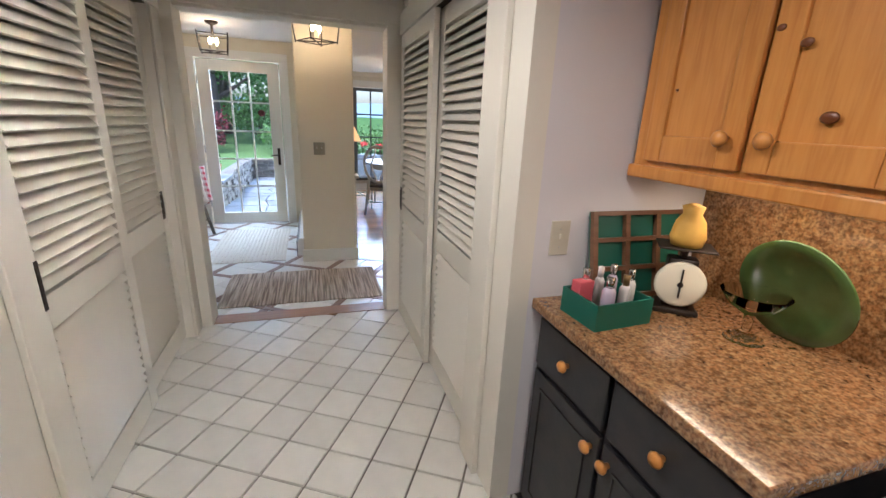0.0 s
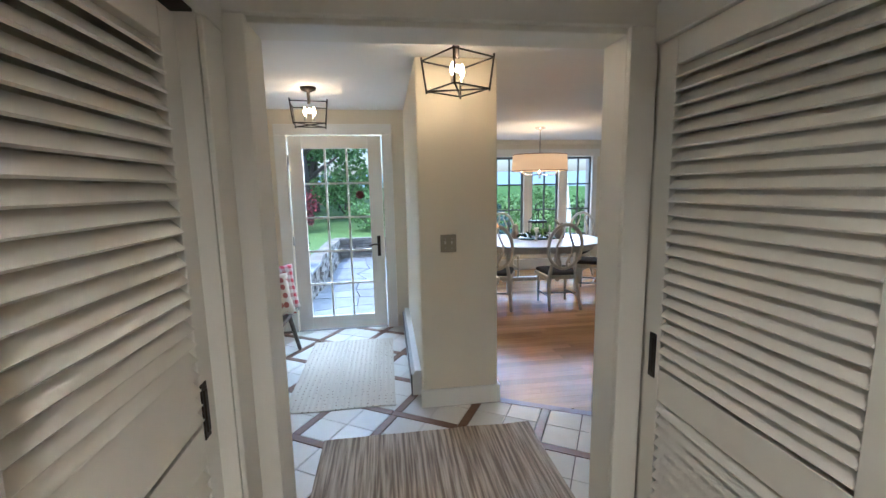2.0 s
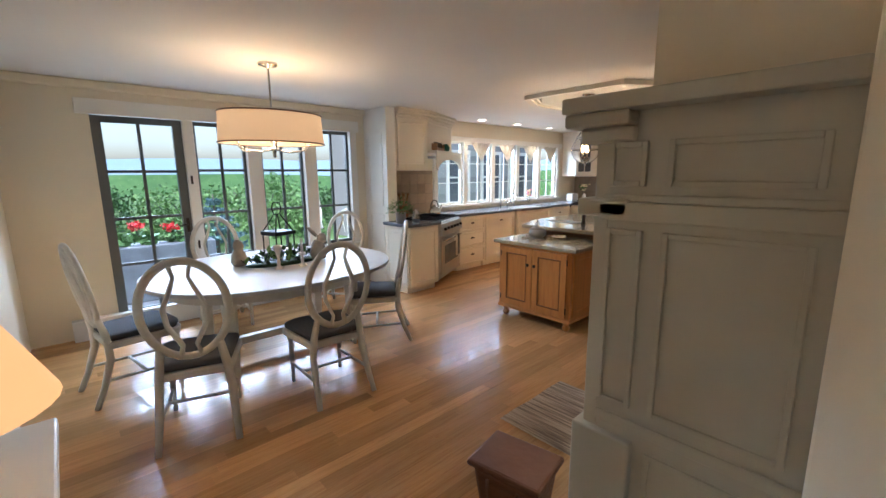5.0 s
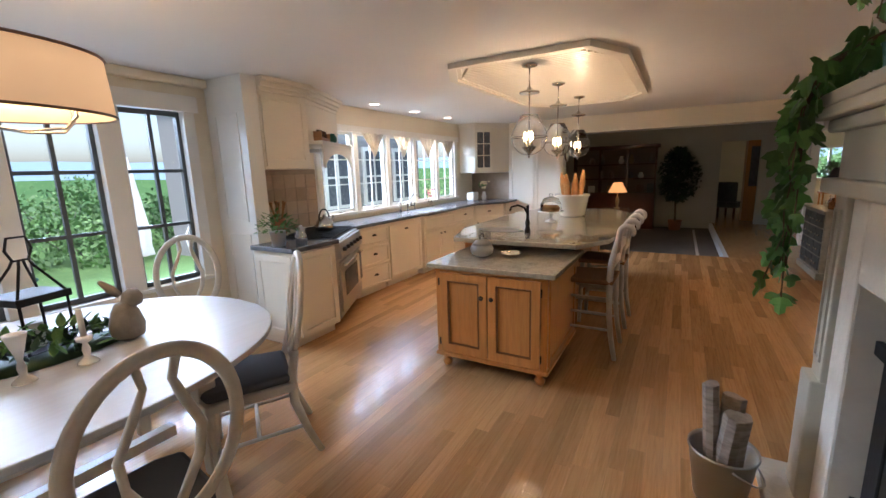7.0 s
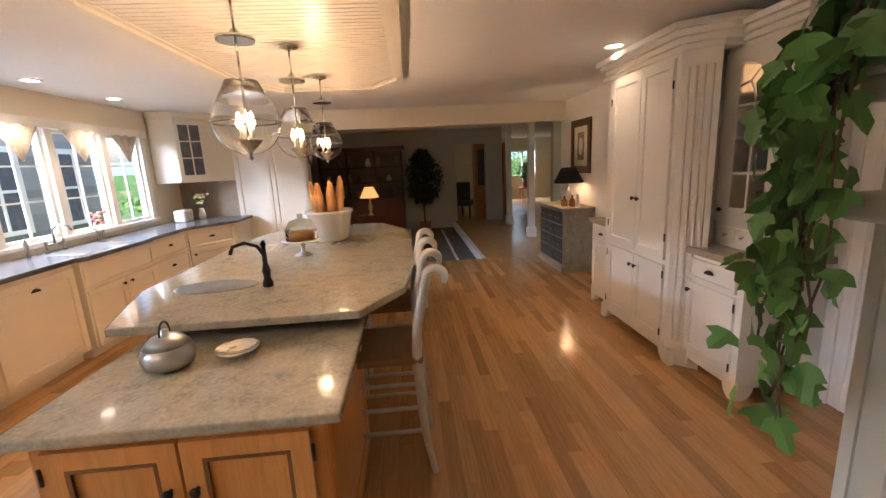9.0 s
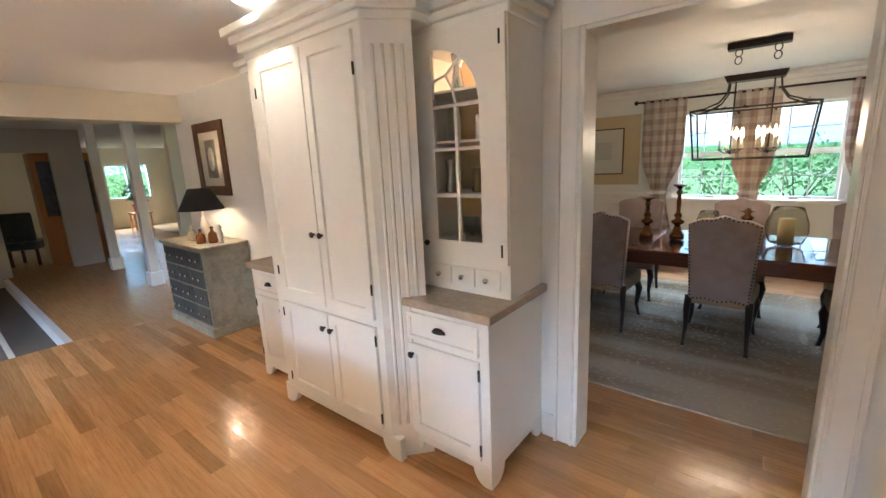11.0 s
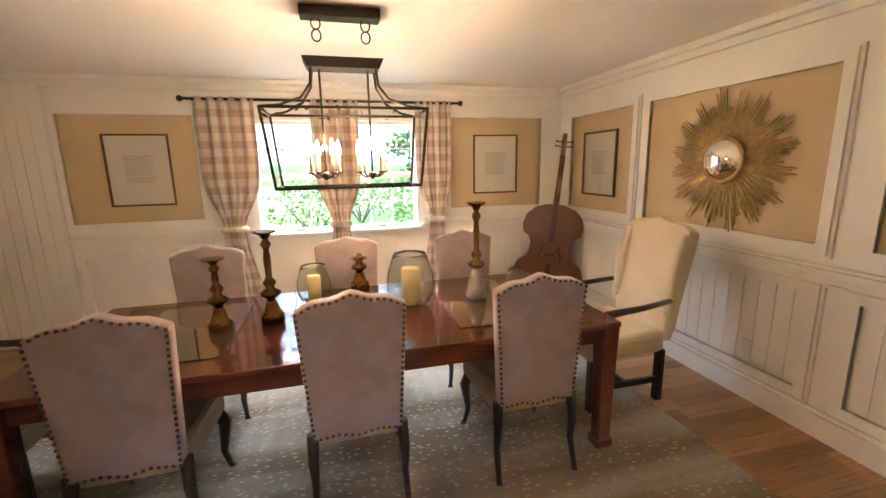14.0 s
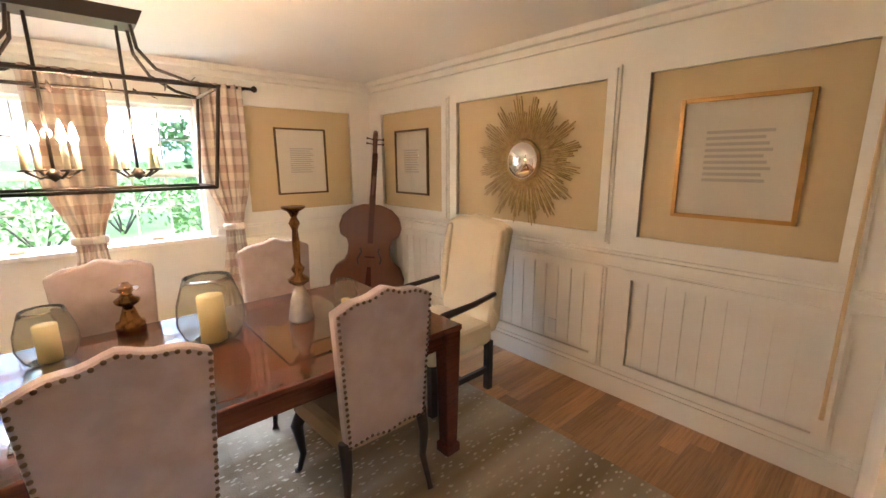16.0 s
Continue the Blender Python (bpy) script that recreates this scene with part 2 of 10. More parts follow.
# hall
setting("wall_hall_left", [(-1.10, -0.84, 1.18, 1.50, 0, H), (-1.10, -0.86, 1.50, 2.96, 2.08, H), (-1.10, -0.84, 2.96, 3.13, 0, H),
                           (-1.75, -1.62, 1.1, 3.13, 0, H), (-1.62, -1.10, 1.1, 1.18, 0, H)], "hallwhite", "warm white hall wall round the closet", "wall")
setting("wall_hall_right", [(0.64, 0.72, 1.22, 1.52, 0, H), (0.66, 0.9, 1.52, 3.08, 2.08, H), (0.64, 0.9, 3.08, 3.13, 0, H), (1.35, 1.45, 1.43, 3.13, 0, H)],
        "hallwhite", "warm white hall wall round the closet", "wall")
setting("wall_switch", [(0.72, 1.75, 1.22, 1.43, 0, H)], "lavender", "pale lavender painted wall beside the counter", "wall")
setting("wall_counter", [(1.46, 1.75, -3.0, 1.22, 0, H)], "lavender", "pale lavender painted wall behind the counter", "wall")
setting("wall_laundry", [(-3.0, 1.56, -3.15, -3.0, 0, H), (-3.15, -3.0, -3.0, 1.18, 0, H)], "lavender", "plain pale wall closing the utility room", "wall")
setting("wall_doorway", [(-1.75, -0.76, 3.13, 3.28, 0, H), (0.53, 1.97, 3.13, 3.28, 0, H), (-0.76, 0.53, 3.13, 3.28, 2.12, H)],
        "hallwhite", "cream white wall with the doorway to the foyer", "wall")
setting("ceiling_hall", [(-3.0, 1.6, -3.0, 3.13, 2.38, 2.5)], "ceiling", "plain white hall ceiling", "ceiling")

# foyer
setting("wall_foyer_left", [(-1.85, -1.66, 3.28, 6.5, 0, H)], "white", "white beadboard wall of the foyer", "wall")
setting("wall_foyer_back", [(-1.66, -1.37, 6.35, 6.5, 0, H), (-0.37, -0.13, 6.35, 6.5, 0, H), (-1.37, -0.37, 6.35, 6.5, 2.17, H)], "cream", "cream painted wall round the glazed door", "wall")
setting("wall_pier", [(-0.13, 0.42, 4.49, 4.62, 0, H), (-0.13, 0.20, 4.62, 9.45, 0, H)], "cream", "cream painted pier between foyer and kitchen", "wall", 0.012)
bm = B(); prism(bm, ((0.86, 3.28), (1.97, 3.28), (1.97, 4.19), (1.79, 4.19), (1.575, 3.895), (0.86, 3.385)), 0, H)
tagged(soften(new("wall_foyer_right", finish("wall_foyer_right", bm, "cream")), 0.008), "cream painted wall with an angled end beside the fireplace", "wall", kind="structure")
bm = B(); prism(bm, ((0.853, 3.395), (1.567, 3.903), (1.785, 4.20), (1.80, 4.19), (1.578, 3.888), (0.865, 3.38)), 0.0, 0.13)
tagged(new("baseboard_foyer_right", finish("baseboard_foyer_right", bm, "white")), "white baseboard round the angled wall end", "baseboard", kind="structure")
setting("ceiling_foyer", [(-1.85, 1.1, 3.05, 6.5, H, H + 0.12)], "ceiling", "plain white foyer ceiling", "ceiling")

# kitchen
setting("wall_kitchen_south", [(3.5, 3.89, 3.17, 3.31, 0, H), (4.87, 9.6, 3.17, 3.31, 0, H), (3.89, 4.87, 3.17, 3.31, 2.14, H)],
        "white", "white painted wall with the dining room doorway", "wall")
WIN = [(1.70, 2.23), (2.39, 2.92), (3.08, 3.58)]
nook = [(0.20, 0.86, 9.3, 9.45, 0, H), (0.86, 3.62, 9.3, 9.45, 2.14, H), (1.66, 3.62, 9.3, 9.45, 0, 0.62), (3.62, 5.10, 9.3, 9.45, 0, H),
        (5.10, 8.86, 9.3, 9.45, 0, 0.98), (5.10, 8.86, 9.3, 9.45, 2.12, H), (8.86, 9.7, 9.3, 9.45, 0, H)]
setting("wall_fireplace_side", [(3.5, 3.66, 3.31, 4.60, 0, H)], "white", "white wall beside the fireplace", "wall")
setting("wall_kitchen_north", nook, "cream", "cream painted wall of windows", "wall")
setting("wall_partition", [(3.82, 3.97, 8.76, 9.3, 0, H)], "white", "white panelled partition beside the range", "wall")
setting("wall_pantry", [(9.55, 9.7, 7.35, 9.3, 0, H)], "white", "white wall of the pantry", "wall")
setting("beam", [(9.42, 9.7, 3.31, 7.35, 2.13, H)], "cream", "cream painted beam over the step to the family room", "beam")
setting("ceiling_kitchen", [(1.1, 9.7, 3.06, 9.45, H + 0.002, H + 0.12), (-0.1, 1.1, 6.5, 9.45, H, H + 0.12)], "ceiling", "plain white kitchen ceiling", "ceiling")

# dining room
WX = (3.50, 5.20)
setting("wall_dining_back", [(1.6, WX[0], -1.33, -1.18, 0, DH), (WX[1], 7.6, -1.33, -1.18, 0, DH), (WX[0], WX[1], -1.33, -1.18, 0, 0.93), (WX[0], WX[1], -1.33, -1.18, 2.10, DH)],
        "white", "white panelled wall with the dining room window", "wall")
setting("wall_dining_right", [(1.6, 1.8, -1.18, 3.05, 0, DH)], "white", "white panelled dining room wall", "wall")
setting("wall_dining_front", [(1.6, 3.72, 3.05, 3.17, 0, DH)], "white", "white dining room wall beside the doorway", "wall")
setting("ceiling_dining", [(1.6, 9.6, -1.33, 3.05, DH, DH + 0.1)], "ceiling", "plain white dining room ceiling", "ceiling")

# family room and the rooms beyond it
setting("floor_sunken", [(9.42, 14.2, 4.68, 9.5, -0.3, -0.15)], "carpet", "dark grey carpet of the sunken family room", "floor")
setting("floor_passage", [(9.42, 20.0, -1.4, 4.68, -0.2, -0.004)], "oak", "honey oak floor of the far passage", "floor")
setting("wall_family_far", [(14.0, 14.15, 4.55, 9.5, -0.3, H), (14.0, 14.15, 3.3, 3.75, -0.02, H), (14.0, 14.15, 3.75, 4.55, 2.03, H)], "family", "grey green family room wall with an open doorway", "wall")
setting("wall_family_north", [(9.7, 14.15, 9.3, 9.5, -0.3, H)], "family", "grey green family room wall", "wall")
setting("wall_far_room", [(19.8, 20.0, -1.4, 0.55, 0, H), (19.8, 20.0, 1.75, 9.5, 0, H), (19.8, 20.0, 0.55, 1.75, 0, 0.85), (19.8, 20.0, 0.55, 1.75, 1.95, H),
                          (12.0, 19.8, -1.5, -1.4, 0, H), (14.15, 19.8, 5.2, 5.35, 0, H), (12.0, 12.15, -1.4, 2.6, 0, H)], "cream", "cream walls of the far room", "wall")
setting("ceiling_family", [(9.7, 20.0, -1.5, 9.5, H, H + 0.12)], "ceiling", "plain ceiling of the family room", "ceiling")

# outdoors: one sheet of ground that reaches the horizon
bm = B()
ring = []
for r in (0.0, 18, 40, 120, 600, 4000):
    ring.append([bm.verts.new((4 + r * math.cos(2 * math.pi * i / 24), 4 + r * math.sin(2 * math.pi * i / 24), -0.22 - (0 if r < 40 else 0.02 * r * (r < 600) + 12 * (r >= 600)))) for i in range(24)] if r else [bm.verts.new((4, 4, -0.22))])
for a, b in zip(ring, ring[1:]):
    for i in range(24):
        if len(a) == 1:
            bm.faces.new((a[0], b[i], b[(i + 1) % 24]))
        else:
            bm.faces.new((a[i], b[i], b[(i + 1) % 24], a[(i + 1) % 24]))
tagged(new("ground", finish("ground", bm, "grass")), "mown green lawn falling away round the house", "ground", kind="structure")

# ---------------------------------------------------------------- hall
M["brass"] = material("aged_brass", (0.36, 0.25, 0.11), 0.38, 1.0, vary=0.4, blotch=30)
M["iron"] = material("dark_bronze_iron", (0.045, 0.035, 0.028), 0.45, 0.7, bump=0.05, bscale=90, vary=0.2)
M["chrome"] = material("polished_nickel", (0.62, 0.61, 0.58), 0.14, 1.0)
M["steel"] = material("brushed_steel", (0.5, 0.5, 0.49), 0.28, 1.0, stretch=(1, 30, 1), bump=0.03, bscale=20)
M["pine"] = material("orange_pine", (0.52, 0.225, 0.045), 0.3, stretch=(16, 16, 1.2), grain=((2.2, 0.55, (0.36, 0.13, 0.022)), (7.0, 0.35, (0.62, 0.31, 0.08))), bump=0.03, bscale=5, coat=0.2)
M["knot"] = material("pine_knot", (0.16, 0.05, 0.012), 0.35, vary=0.4, blotch=60)
M["black"] = material("worn_black_paint", (0.016, 0.017, 0.02), 0.42, grain=((12.0, 0.25, (0.06, 0.045, 0.035)),), bump=0.05, bscale=40)
M["granite"] = material("speckled_brown_granite", (0.29, 0.145, 0.055), 0.16, grain=((42.0, 0.85, (0.09, 0.04, 0.018)), (75.0, 0.6, (0.44, 0.28, 0.13)), (120.0, 0.6, (0.04, 0.022, 0.014))), coat=0.3)
M["paper"] = material("floral_wallpaper", (0.30, 0.24, 0.21), 0.75, grain=((7.0, 0.9, (0.075, 0.05, 0.042)), (16.0, 0.6, (0.42, 0.33, 0.28))), bump=0.03)
M["plate"] = material("beige_plastic_plate", (0.56, 0.52, 0.42), 0.4)
M["taupe"] = material("taupe_metal_plate", (0.30, 0.265, 0.19), 0.45, 0.2)
M["greenbox"] = material("dark_green_card", (0.012, 0.11, 0.075), 0.5, vary=0.1)
M["appliance"] = material("white_enamel", (0.74, 0.74, 0.72), 0.2)


def louvre_door(m, handle_y, width=0.80):
    """A louvred closet door; local y runs along it, local x faces the hall."""
    d = thing("louvre_door", "white painted louvred closet door with recessed bronze pull", "door", m, "louvred closet doors")
    h, t, st = 2.055, 0.034, 0.088
    for y in (0, width - st):
        bm = B(); bx(bm, 0, t, y, y + st, 0.012, h); part("stile", bm, "hallwhite", d, bevel=0.003)
    for z0, z1 in ((0.012, 0.15), (0.785, 0.905), (1.965, h)):
        bm = B(); bx(bm, 0.001, t - 0.001, st, width - st, z0, z1); part("rail", bm, "hallwhite", d, bevel=0.003)
    bm = B(); bx(bm, -0.027, 0.027, 0, width - 2 * st, -0.004, 0.004, pose(0, 0, 0, 0, 48, 0)); me = finish("slat", bm, "hallwhite")
    for z0, z1 in ((0.165, 0.785), (0.92, 1.965)):
        k = round((z1 - z0) / 0.0445)
        for i in range(k):
            share("slat", me, d, pose(0.0185, st, z0 + (i + 0.5) * (z1 - z0) / k))
    bm = B(); bx(bm, t - 0.001, t + 0.004, handle_y - 0.019, handle_y + 0.019, 0.86, 1.03)
    bx(bm, t + 0.003, t + 0.009, handle_y - 0.010, handle_y + 0.010, 0.88, 1.01)
    part("pull", bm, "iron", d, "dark bronze recessed pull", bevel=0.003)
    return d


louvre_door(pose(-0.885, 1.47, 0), 0.07, 0.77)
louvre_door(pose(-0.925, 2.19, 0), 0.70, 0.77)
louvre_door(pose(0.655, 3.08, 0, 0, 0, 180), 0.05, 0.82)
louvre_door(pose(0.700, 2.30, 0, 0, 0, 180), 0.73, 0.80)
setting("closet_track", [(-0.93, -0.845, 1.50, 2.96, 2.062, 2.08)], "iron", "dark metal sliding door track", "track")
setting("closet_track_right", [(0.625, 0.70, 1.52, 3.08, 2.062, 2.08)], "iron", "dark metal sliding door track", "track")

# casings round doorway and closets
setting("casing_doorway", [(-0.86, -0.755, 3.105, 3.13, 0, 2.12), (0.525, 0.63, 3.105, 3.13, 0, 2.12), (-0.86, 0.63, 3.10, 3.13, 2.12, 2.24),
                           (-0.78, -0.755, 3.13, 3.29, 0, 2.12), (0.525, 0.55, 3.13, 3.29, 0, 2.12), (-0.755, 0.525, 3.13, 3.29, 2.10, 2.12)],
        "hallwhite", "warm white flat casing round the doorway", "casing", 0.004)
setting("casing_left_closet", [(-0.838, -0.815, 1.36, 1.48, 0, 2.06), (-0.838, -0.815, 1.36, 3.10, 2.06, 2.19), (-0.838, -0.822, 2.965, 3.10, 0, 2.06)], "hallwhite", "warm white closet casing", "casing", 0.004)
setting("casing_right_closet", [(0.612, 0.638, 1.36, 1.53, 0, 2.06), (0.612, 0.638, 1.36, 3.10, 2.06, 2.19)], "hallwhite", "warm white closet casing", "casing", 0.004)
setting("crown_hall", [(-0.838, 0.64, 3.06, 3.10, 2.30, 2.38), (-0.838, -0.80, 1.2, 3.06, 2.30, 2.38), (0.60, 0.64, 1.2, 3.06, 2.30, 2.38)], "hallwhite", "warm white crown moulding of the hall", "moulding", 0.012)
setting("wall_paper", [(-1.10, -0.90, -3.0, 1.18, 0, H)], "paper", "dark floral wallpapered wall", "wall")
setting("casing_corner", [(-0.898, -0.835, 1.10, 1.20, 0, 2.38)], "hallwhite", "warm white corner casing", "casing", 0.006)

# utility counter
CAB = thing("base_cabinet", "worn black painted base cabinet with orange pine knobs", "cabinet", pose(0.78, 0.39, 0))
bm = B(); bx(bm, 0, 0.66, 0, 0.82, 0.0, 0.868); part("body", bm, "black", CAB, bevel=0.004)
knobs = []
for k, (y0, y1) in enumerate(((0.02, 0.40), (0.42, 0.80))):
    bm = B(); bx(bm, -0.018, 0.0, y0, y1, 0.66, 0.845); dr = part("drawer", bm, "black", CAB, bevel=0.004)
    bm = B(); bx(bm, -0.016, 0.0, y0, y1, 0.05, 0.635)
    dd = part("door", bm, "black", CAB, bevel=0.003)
    bm = B(); bx(bm, -0.022, -0.015, y0 + 0.05, y0 + 0.06, 0.10, 0.58); bx(bm, -0.022, -0.015, y1 - 0.06, y1 - 0.05, 0.10, 0.58)
    bx(bm, -0.022, -0.015, y0 + 0.06, y1 - 0.06, 0.10, 0.11); bx(bm, -0.022, -0.015, y0 + 0.06, y1 - 0.06, 0.57, 0.58); part("panel_moulding", bm, "black", CAB)
    knobs += [((y0 + y1) / 2, 0.76), (0.37 if k == 0 else 0.45, 0.585)]
bm = B(); lathe(bm, ((0.009, 0), (0.010, 0.012), (0.019, 0.018), (0.021, 0.026), (0.015, 0.034), (0.001, 0.036)), 14, pose(0, 0, 0, 0, -90, 0))
me = finish("knob", bm, "pine")
for y, z in knobs:
    share("knob", me, CAB, pose(-0.017, y, z))
bm = B(); bx(bm, 0.735, 1.46, 0.37, 1.22, 0.87, 0.91); solo("countertop", bm, "granite", "speckled brown granite countertop on the black cabinet", "countertop", 0.006)
bm = B(); bx(bm, 1.435, 1.46, 0.0, 1.22, 0.91, 1.36); solo("backsplash", bm, "granite", "speckled brown granite backsplash behind the counter", "backsplash", 0.002)
bm = B(); bx(bm, 0.80, 1.42, -0.30, 0.345, 0.0, 0.855); wash = solo("washing_machine", bm, "appliance", "white enamel appliance beside the granite counter", "appliance", 0.02)

UP = thing("wall_cabinet", "knotty orange pine wall cabinet with two doors", "cabinet", pose(1.06, 0.0, 1.38))
bm = B(); bx(bm, 0.0, 0.39, 0.0, 1.20, 0, 0.86); part("body", bm, "pine", UP, bevel=0.004)
bm = B(); bx(bm, -0.014, 0.39, -0.01, 1.21, -0.03, 0.012); part("bottom_rail", bm, "pine", UP, bevel=0.006)
for y0, y1, ky in ((0.02, 0.80, 0.745), (0.815, 1.14, 0.86)):
    y0 = max(y0, 0.46) if y1 == 0.80 else y0
    bm = B(); bx(bm, -0.009, 0, y0 + 0.01, y1 - 0.01, 0.04, 0.84); door = part("door", bm, "pine", UP, bevel=0.003)
    for ya, yb_ in ((y0, y0 + 0.065), (y1 - 0.065, y1)):
        bm = B(); bx(bm, -0.02, 0, ya, yb_, 0.03, 0.85); part("stile", bm, "pine", door, bevel=0.004)
    for za, zb in ((0.03, 0.11), (0.77, 0.85)):
        bm = B(); bx(bm, -0.0195, 0, y0 + 0.065, y1 - 0.065, za, zb); part("rail", bm, "pine", door, bevel=0.004)
    bm = B(); lathe(bm, ((0.009, 0), (0.010, 0.012), (0.020, 0.018), (0.022, 0.027), (0.016, 0.036), (0.001, 0.038)), 14, pose(0, 0, 0, 0, -90, 0) )
    k = part("knob", bm, "pine", door, "turned pine knob"); k.matrix_basis = pose(-0.02, ky, 0.11)
for y, z, r in ((0.635, 0.163, 0.013), (0.785, 0.36, 0.008), (0.72, 0.32, 0.010), (1.05, 0.24, 0.004)):
    bm = B(); lathe(bm, ((r, 0), (r * 0.8, 0.002), (0.001, 0.0025)), 14, pose(-0.0205, y, z, 0, -90, 0) @ Matrix.Diagonal((1, 1.5, 1, 1))); part("knot", bm, "knot", UP)

# light switch by the counter
def switch_plate(name, m, w, h, toggles, label, mat="plate"):
    s = thing(name, label, "light switch", m)
    bm = B(); bx(bm, -w / 2, w / 2, -0.006, 0, -h / 2, h / 2); part("plate", bm, mat, s, bevel=0.003)
    for i in range(toggles):
        x = (i - (toggles - 1) / 2) * 0.046
        bm = B(); bx(bm, x - 0.005, x + 0.005, -0.016, -0.004, -0.004, 0.016); part("toggle", bm, "plate", s, bevel=0.002)
        for z in (-0.032, 0.032):
            bm = B(); lathe(bm, ((0.003, 0), (0.002, 0.001)), 8, pose(x, -0.006, z, 90)); part("screw", bm, "steel", s)
    return s


switch_plate("light_switch", pose(0.815, 1.22, 1.13), 0.075, 0.125, 1, "beige single light switch on the lavender wall")
switch_plate("light_switch", pose(0.072, 4.49, 1.196), 0.11, 0.122, 2, "taupe double light switch on the cream pier", "taupe")

# things on the counter
M["red"] = material("deep_pink_card", (0.55, 0.10, 0.12), 0.5, vary=0.2)
M["lotion"] = material("pale_lotion_bottle", (0.60, 0.56, 0.54), 0.25)
M["lilac"] = material("lilac_bottle", (0.42, 0.36, 0.44), 0.25)
M["yellow"] = material("yellow_waxed_cloth", (0.60, 0.36, 0.06), 0.6, vary=0.3, blotch=20)
M["dialface"] = material("cream_scale_dial", (0.70, 0.66, 0.52), 0.35)
M["greenglass"] = material("green_glazed_plate", (0.07, 0.125, 0.035), 0.08, vary=0.5, blotch=12, coat=0.4)
M["clear"] = material("clear_glass", (0.95, 0.97, 0.95), 0.02, transmission=1.0, ior=1.06)
BOX = thing("bottle_box", "dark green card box holding lotion bottles", "box", pose(0.895, 1.03, 0.911, 0, 0, 4))
bm = B()
bx(bm, -0.11, 0.11, -0.085, 0.085, 0, 0.006); bx(bm, -0.11, 0.11, -0.085, -0.079, 0.006, 0.085); bx(bm, -0.11, 0.11, 0.079, 0.085, 0.006, 0.085)
bx(bm, -0.11, -0.104, -0.079, 0.079, 0.006, 0.085); bx(bm, 0.104, 0.11, -0.079, 0.079, 0.006, 0.085); part("tray", bm, "greenbox", BOX)
for x, y, r, h, mt, cap in ((-0.06, 0.04, 0.02, 0.15, "lotion", "chrome"), (-0.02, -0.03, 0.022, 0.14, "lilac", "chrome"), (0.0, 0.045, 0.016, 0.15, "lotion", "lotion"),
                            (0.04, -0.03, 0.018, 0.145, "lotion", "brass"), (0.05, 0.045, 0.018, 0.155, "lilac", "chrome"), (0.085, 0.0, 0.018, 0.15, "lotion", "chrome")):
    b = thing("bottle", "small pale lotion bottle with metal cap in the green box", "bottle", pose(0.895 + x, 1.03 + y, 0.918), "lotion bottles")
    bm = B(); lathe(bm, ((r, 0), (r, h * 0.68), (r * 0.55, h * 0.78)), 14); part("body", bm, mt, b)
    bm = B(); lathe(bm, ((r * 0.6, h * 0.76), (r * 0.62, h), (r * 0.4, h * 1.01)), 12); part("cap", bm, cap, b, "metal cap")
bm = B(); bx(bm, -0.03, 0.03, -0.02, 0.02, 0, 0.115); solo("soap_carton", bm, "red", "deep pink soap carton in the green box", "carton", 0.003, pose(0.82, 1.06, 0.918, 0, 0, 8))
TR = thing("printers_tray", "dark wooden compartment tray with green lining leaning on the wall", "tray", pose(1.135, 1.15, 0.912, -12, 0, 0) @ Matrix.Diagonal((1.30, 1, 1.22, 1)))
bm = B()
for x in (-0.16, -0.055, 0.05, 0.145):
    bx(bm, x, x + 0.014, -0.02, 0.0, 0, 0.26)
for z in (0.0, 0.085, 0.17, 0.247):
    bx(bm, -0.146, 0.145, -0.0195, -0.0005, z, z + 0.013)
part("frame", bm, "walnut", TR)
bm = B(); bx(bm, -0.16, 0.159, 0.0, 0.006, 0, 0.26); part("lining", bm, "greenbox", TR, "dark green felt lining")
SC = thing("kitchen_scale", "black iron kitchen scale with cream dial on the counter", "scale", pose(1.18, 1.03, 0.91, 0, 0, -38))
bm = B(); prism(bm, ((-0.07, -0.055), (0.07, -0.055), (0.06, 0.055), (-0.06, 0.055)), 0, 0.02); bx(bm, -0.045, 0.045, -0.03, 0.03, 0.02, 0.19); bx(bm, -0.012, 0.012, -0.012, 0.012, 0.19, 0.225); part("body", bm, "iron", SC, bevel=0.006)
bm = B(); lathe(bm, ((0.078, 0), (0.078, 0.012), (0.07, 0.016), (0.001, 0.016)), 28, pose(0, -0.03, 0.105, 90)); part("dial", bm, "dialface", SC, "round cream dial")
bm = B(); bx(bm, -0.0025, 0.0025, -0.051, -0.047, 0.06, 0.16); lathe(bm, ((0.01, 0), (0.006, 0.004)), 10, pose(0, -0.047, 0.105, 90)); part("needle", bm, "iron", SC)
bm = B(); bx(bm, -0.085, 0.085, -0.065, 0.065, 0.225, 0.232); part("platform", bm, "iron", SC, bevel=0.003)
bm = B(); lathe(bm, ((0.048, 0), (0.055, 0.03), (0.045, 0.08), (0.028, 0.105), (0.034, 0.13), (0.012, 0.14)), 18); solo("cloth_bag", bm, "yellow", "yellow waxed cloth bag on the scale", "bag", m=pose(1.18, 1.03, 1.143))
PL = thing("green_plate", "large green glazed plate standing against the backsplash", "plate", pose(1.385, 0.77, 0.911, 0, -14, 0) @ Matrix.Scale(0.87, 4))
bm = B(); lathe(bm, ((0.001, 0.012), (0.12, 0.012), (0.135, 0.02), (0.185, 0.03), (0.188, 0.024), (0.13, 0.008), (0.001, 0.0)), 40, pose(0, 0, 0.187, 0, -90, 0)); part("dish", bm, "greenglass", PL)
GL = thing("glass_pedestal", "clear pressed glass pedestal dish on the counter", "dish", pose(1.22, 0.80, 0.912))
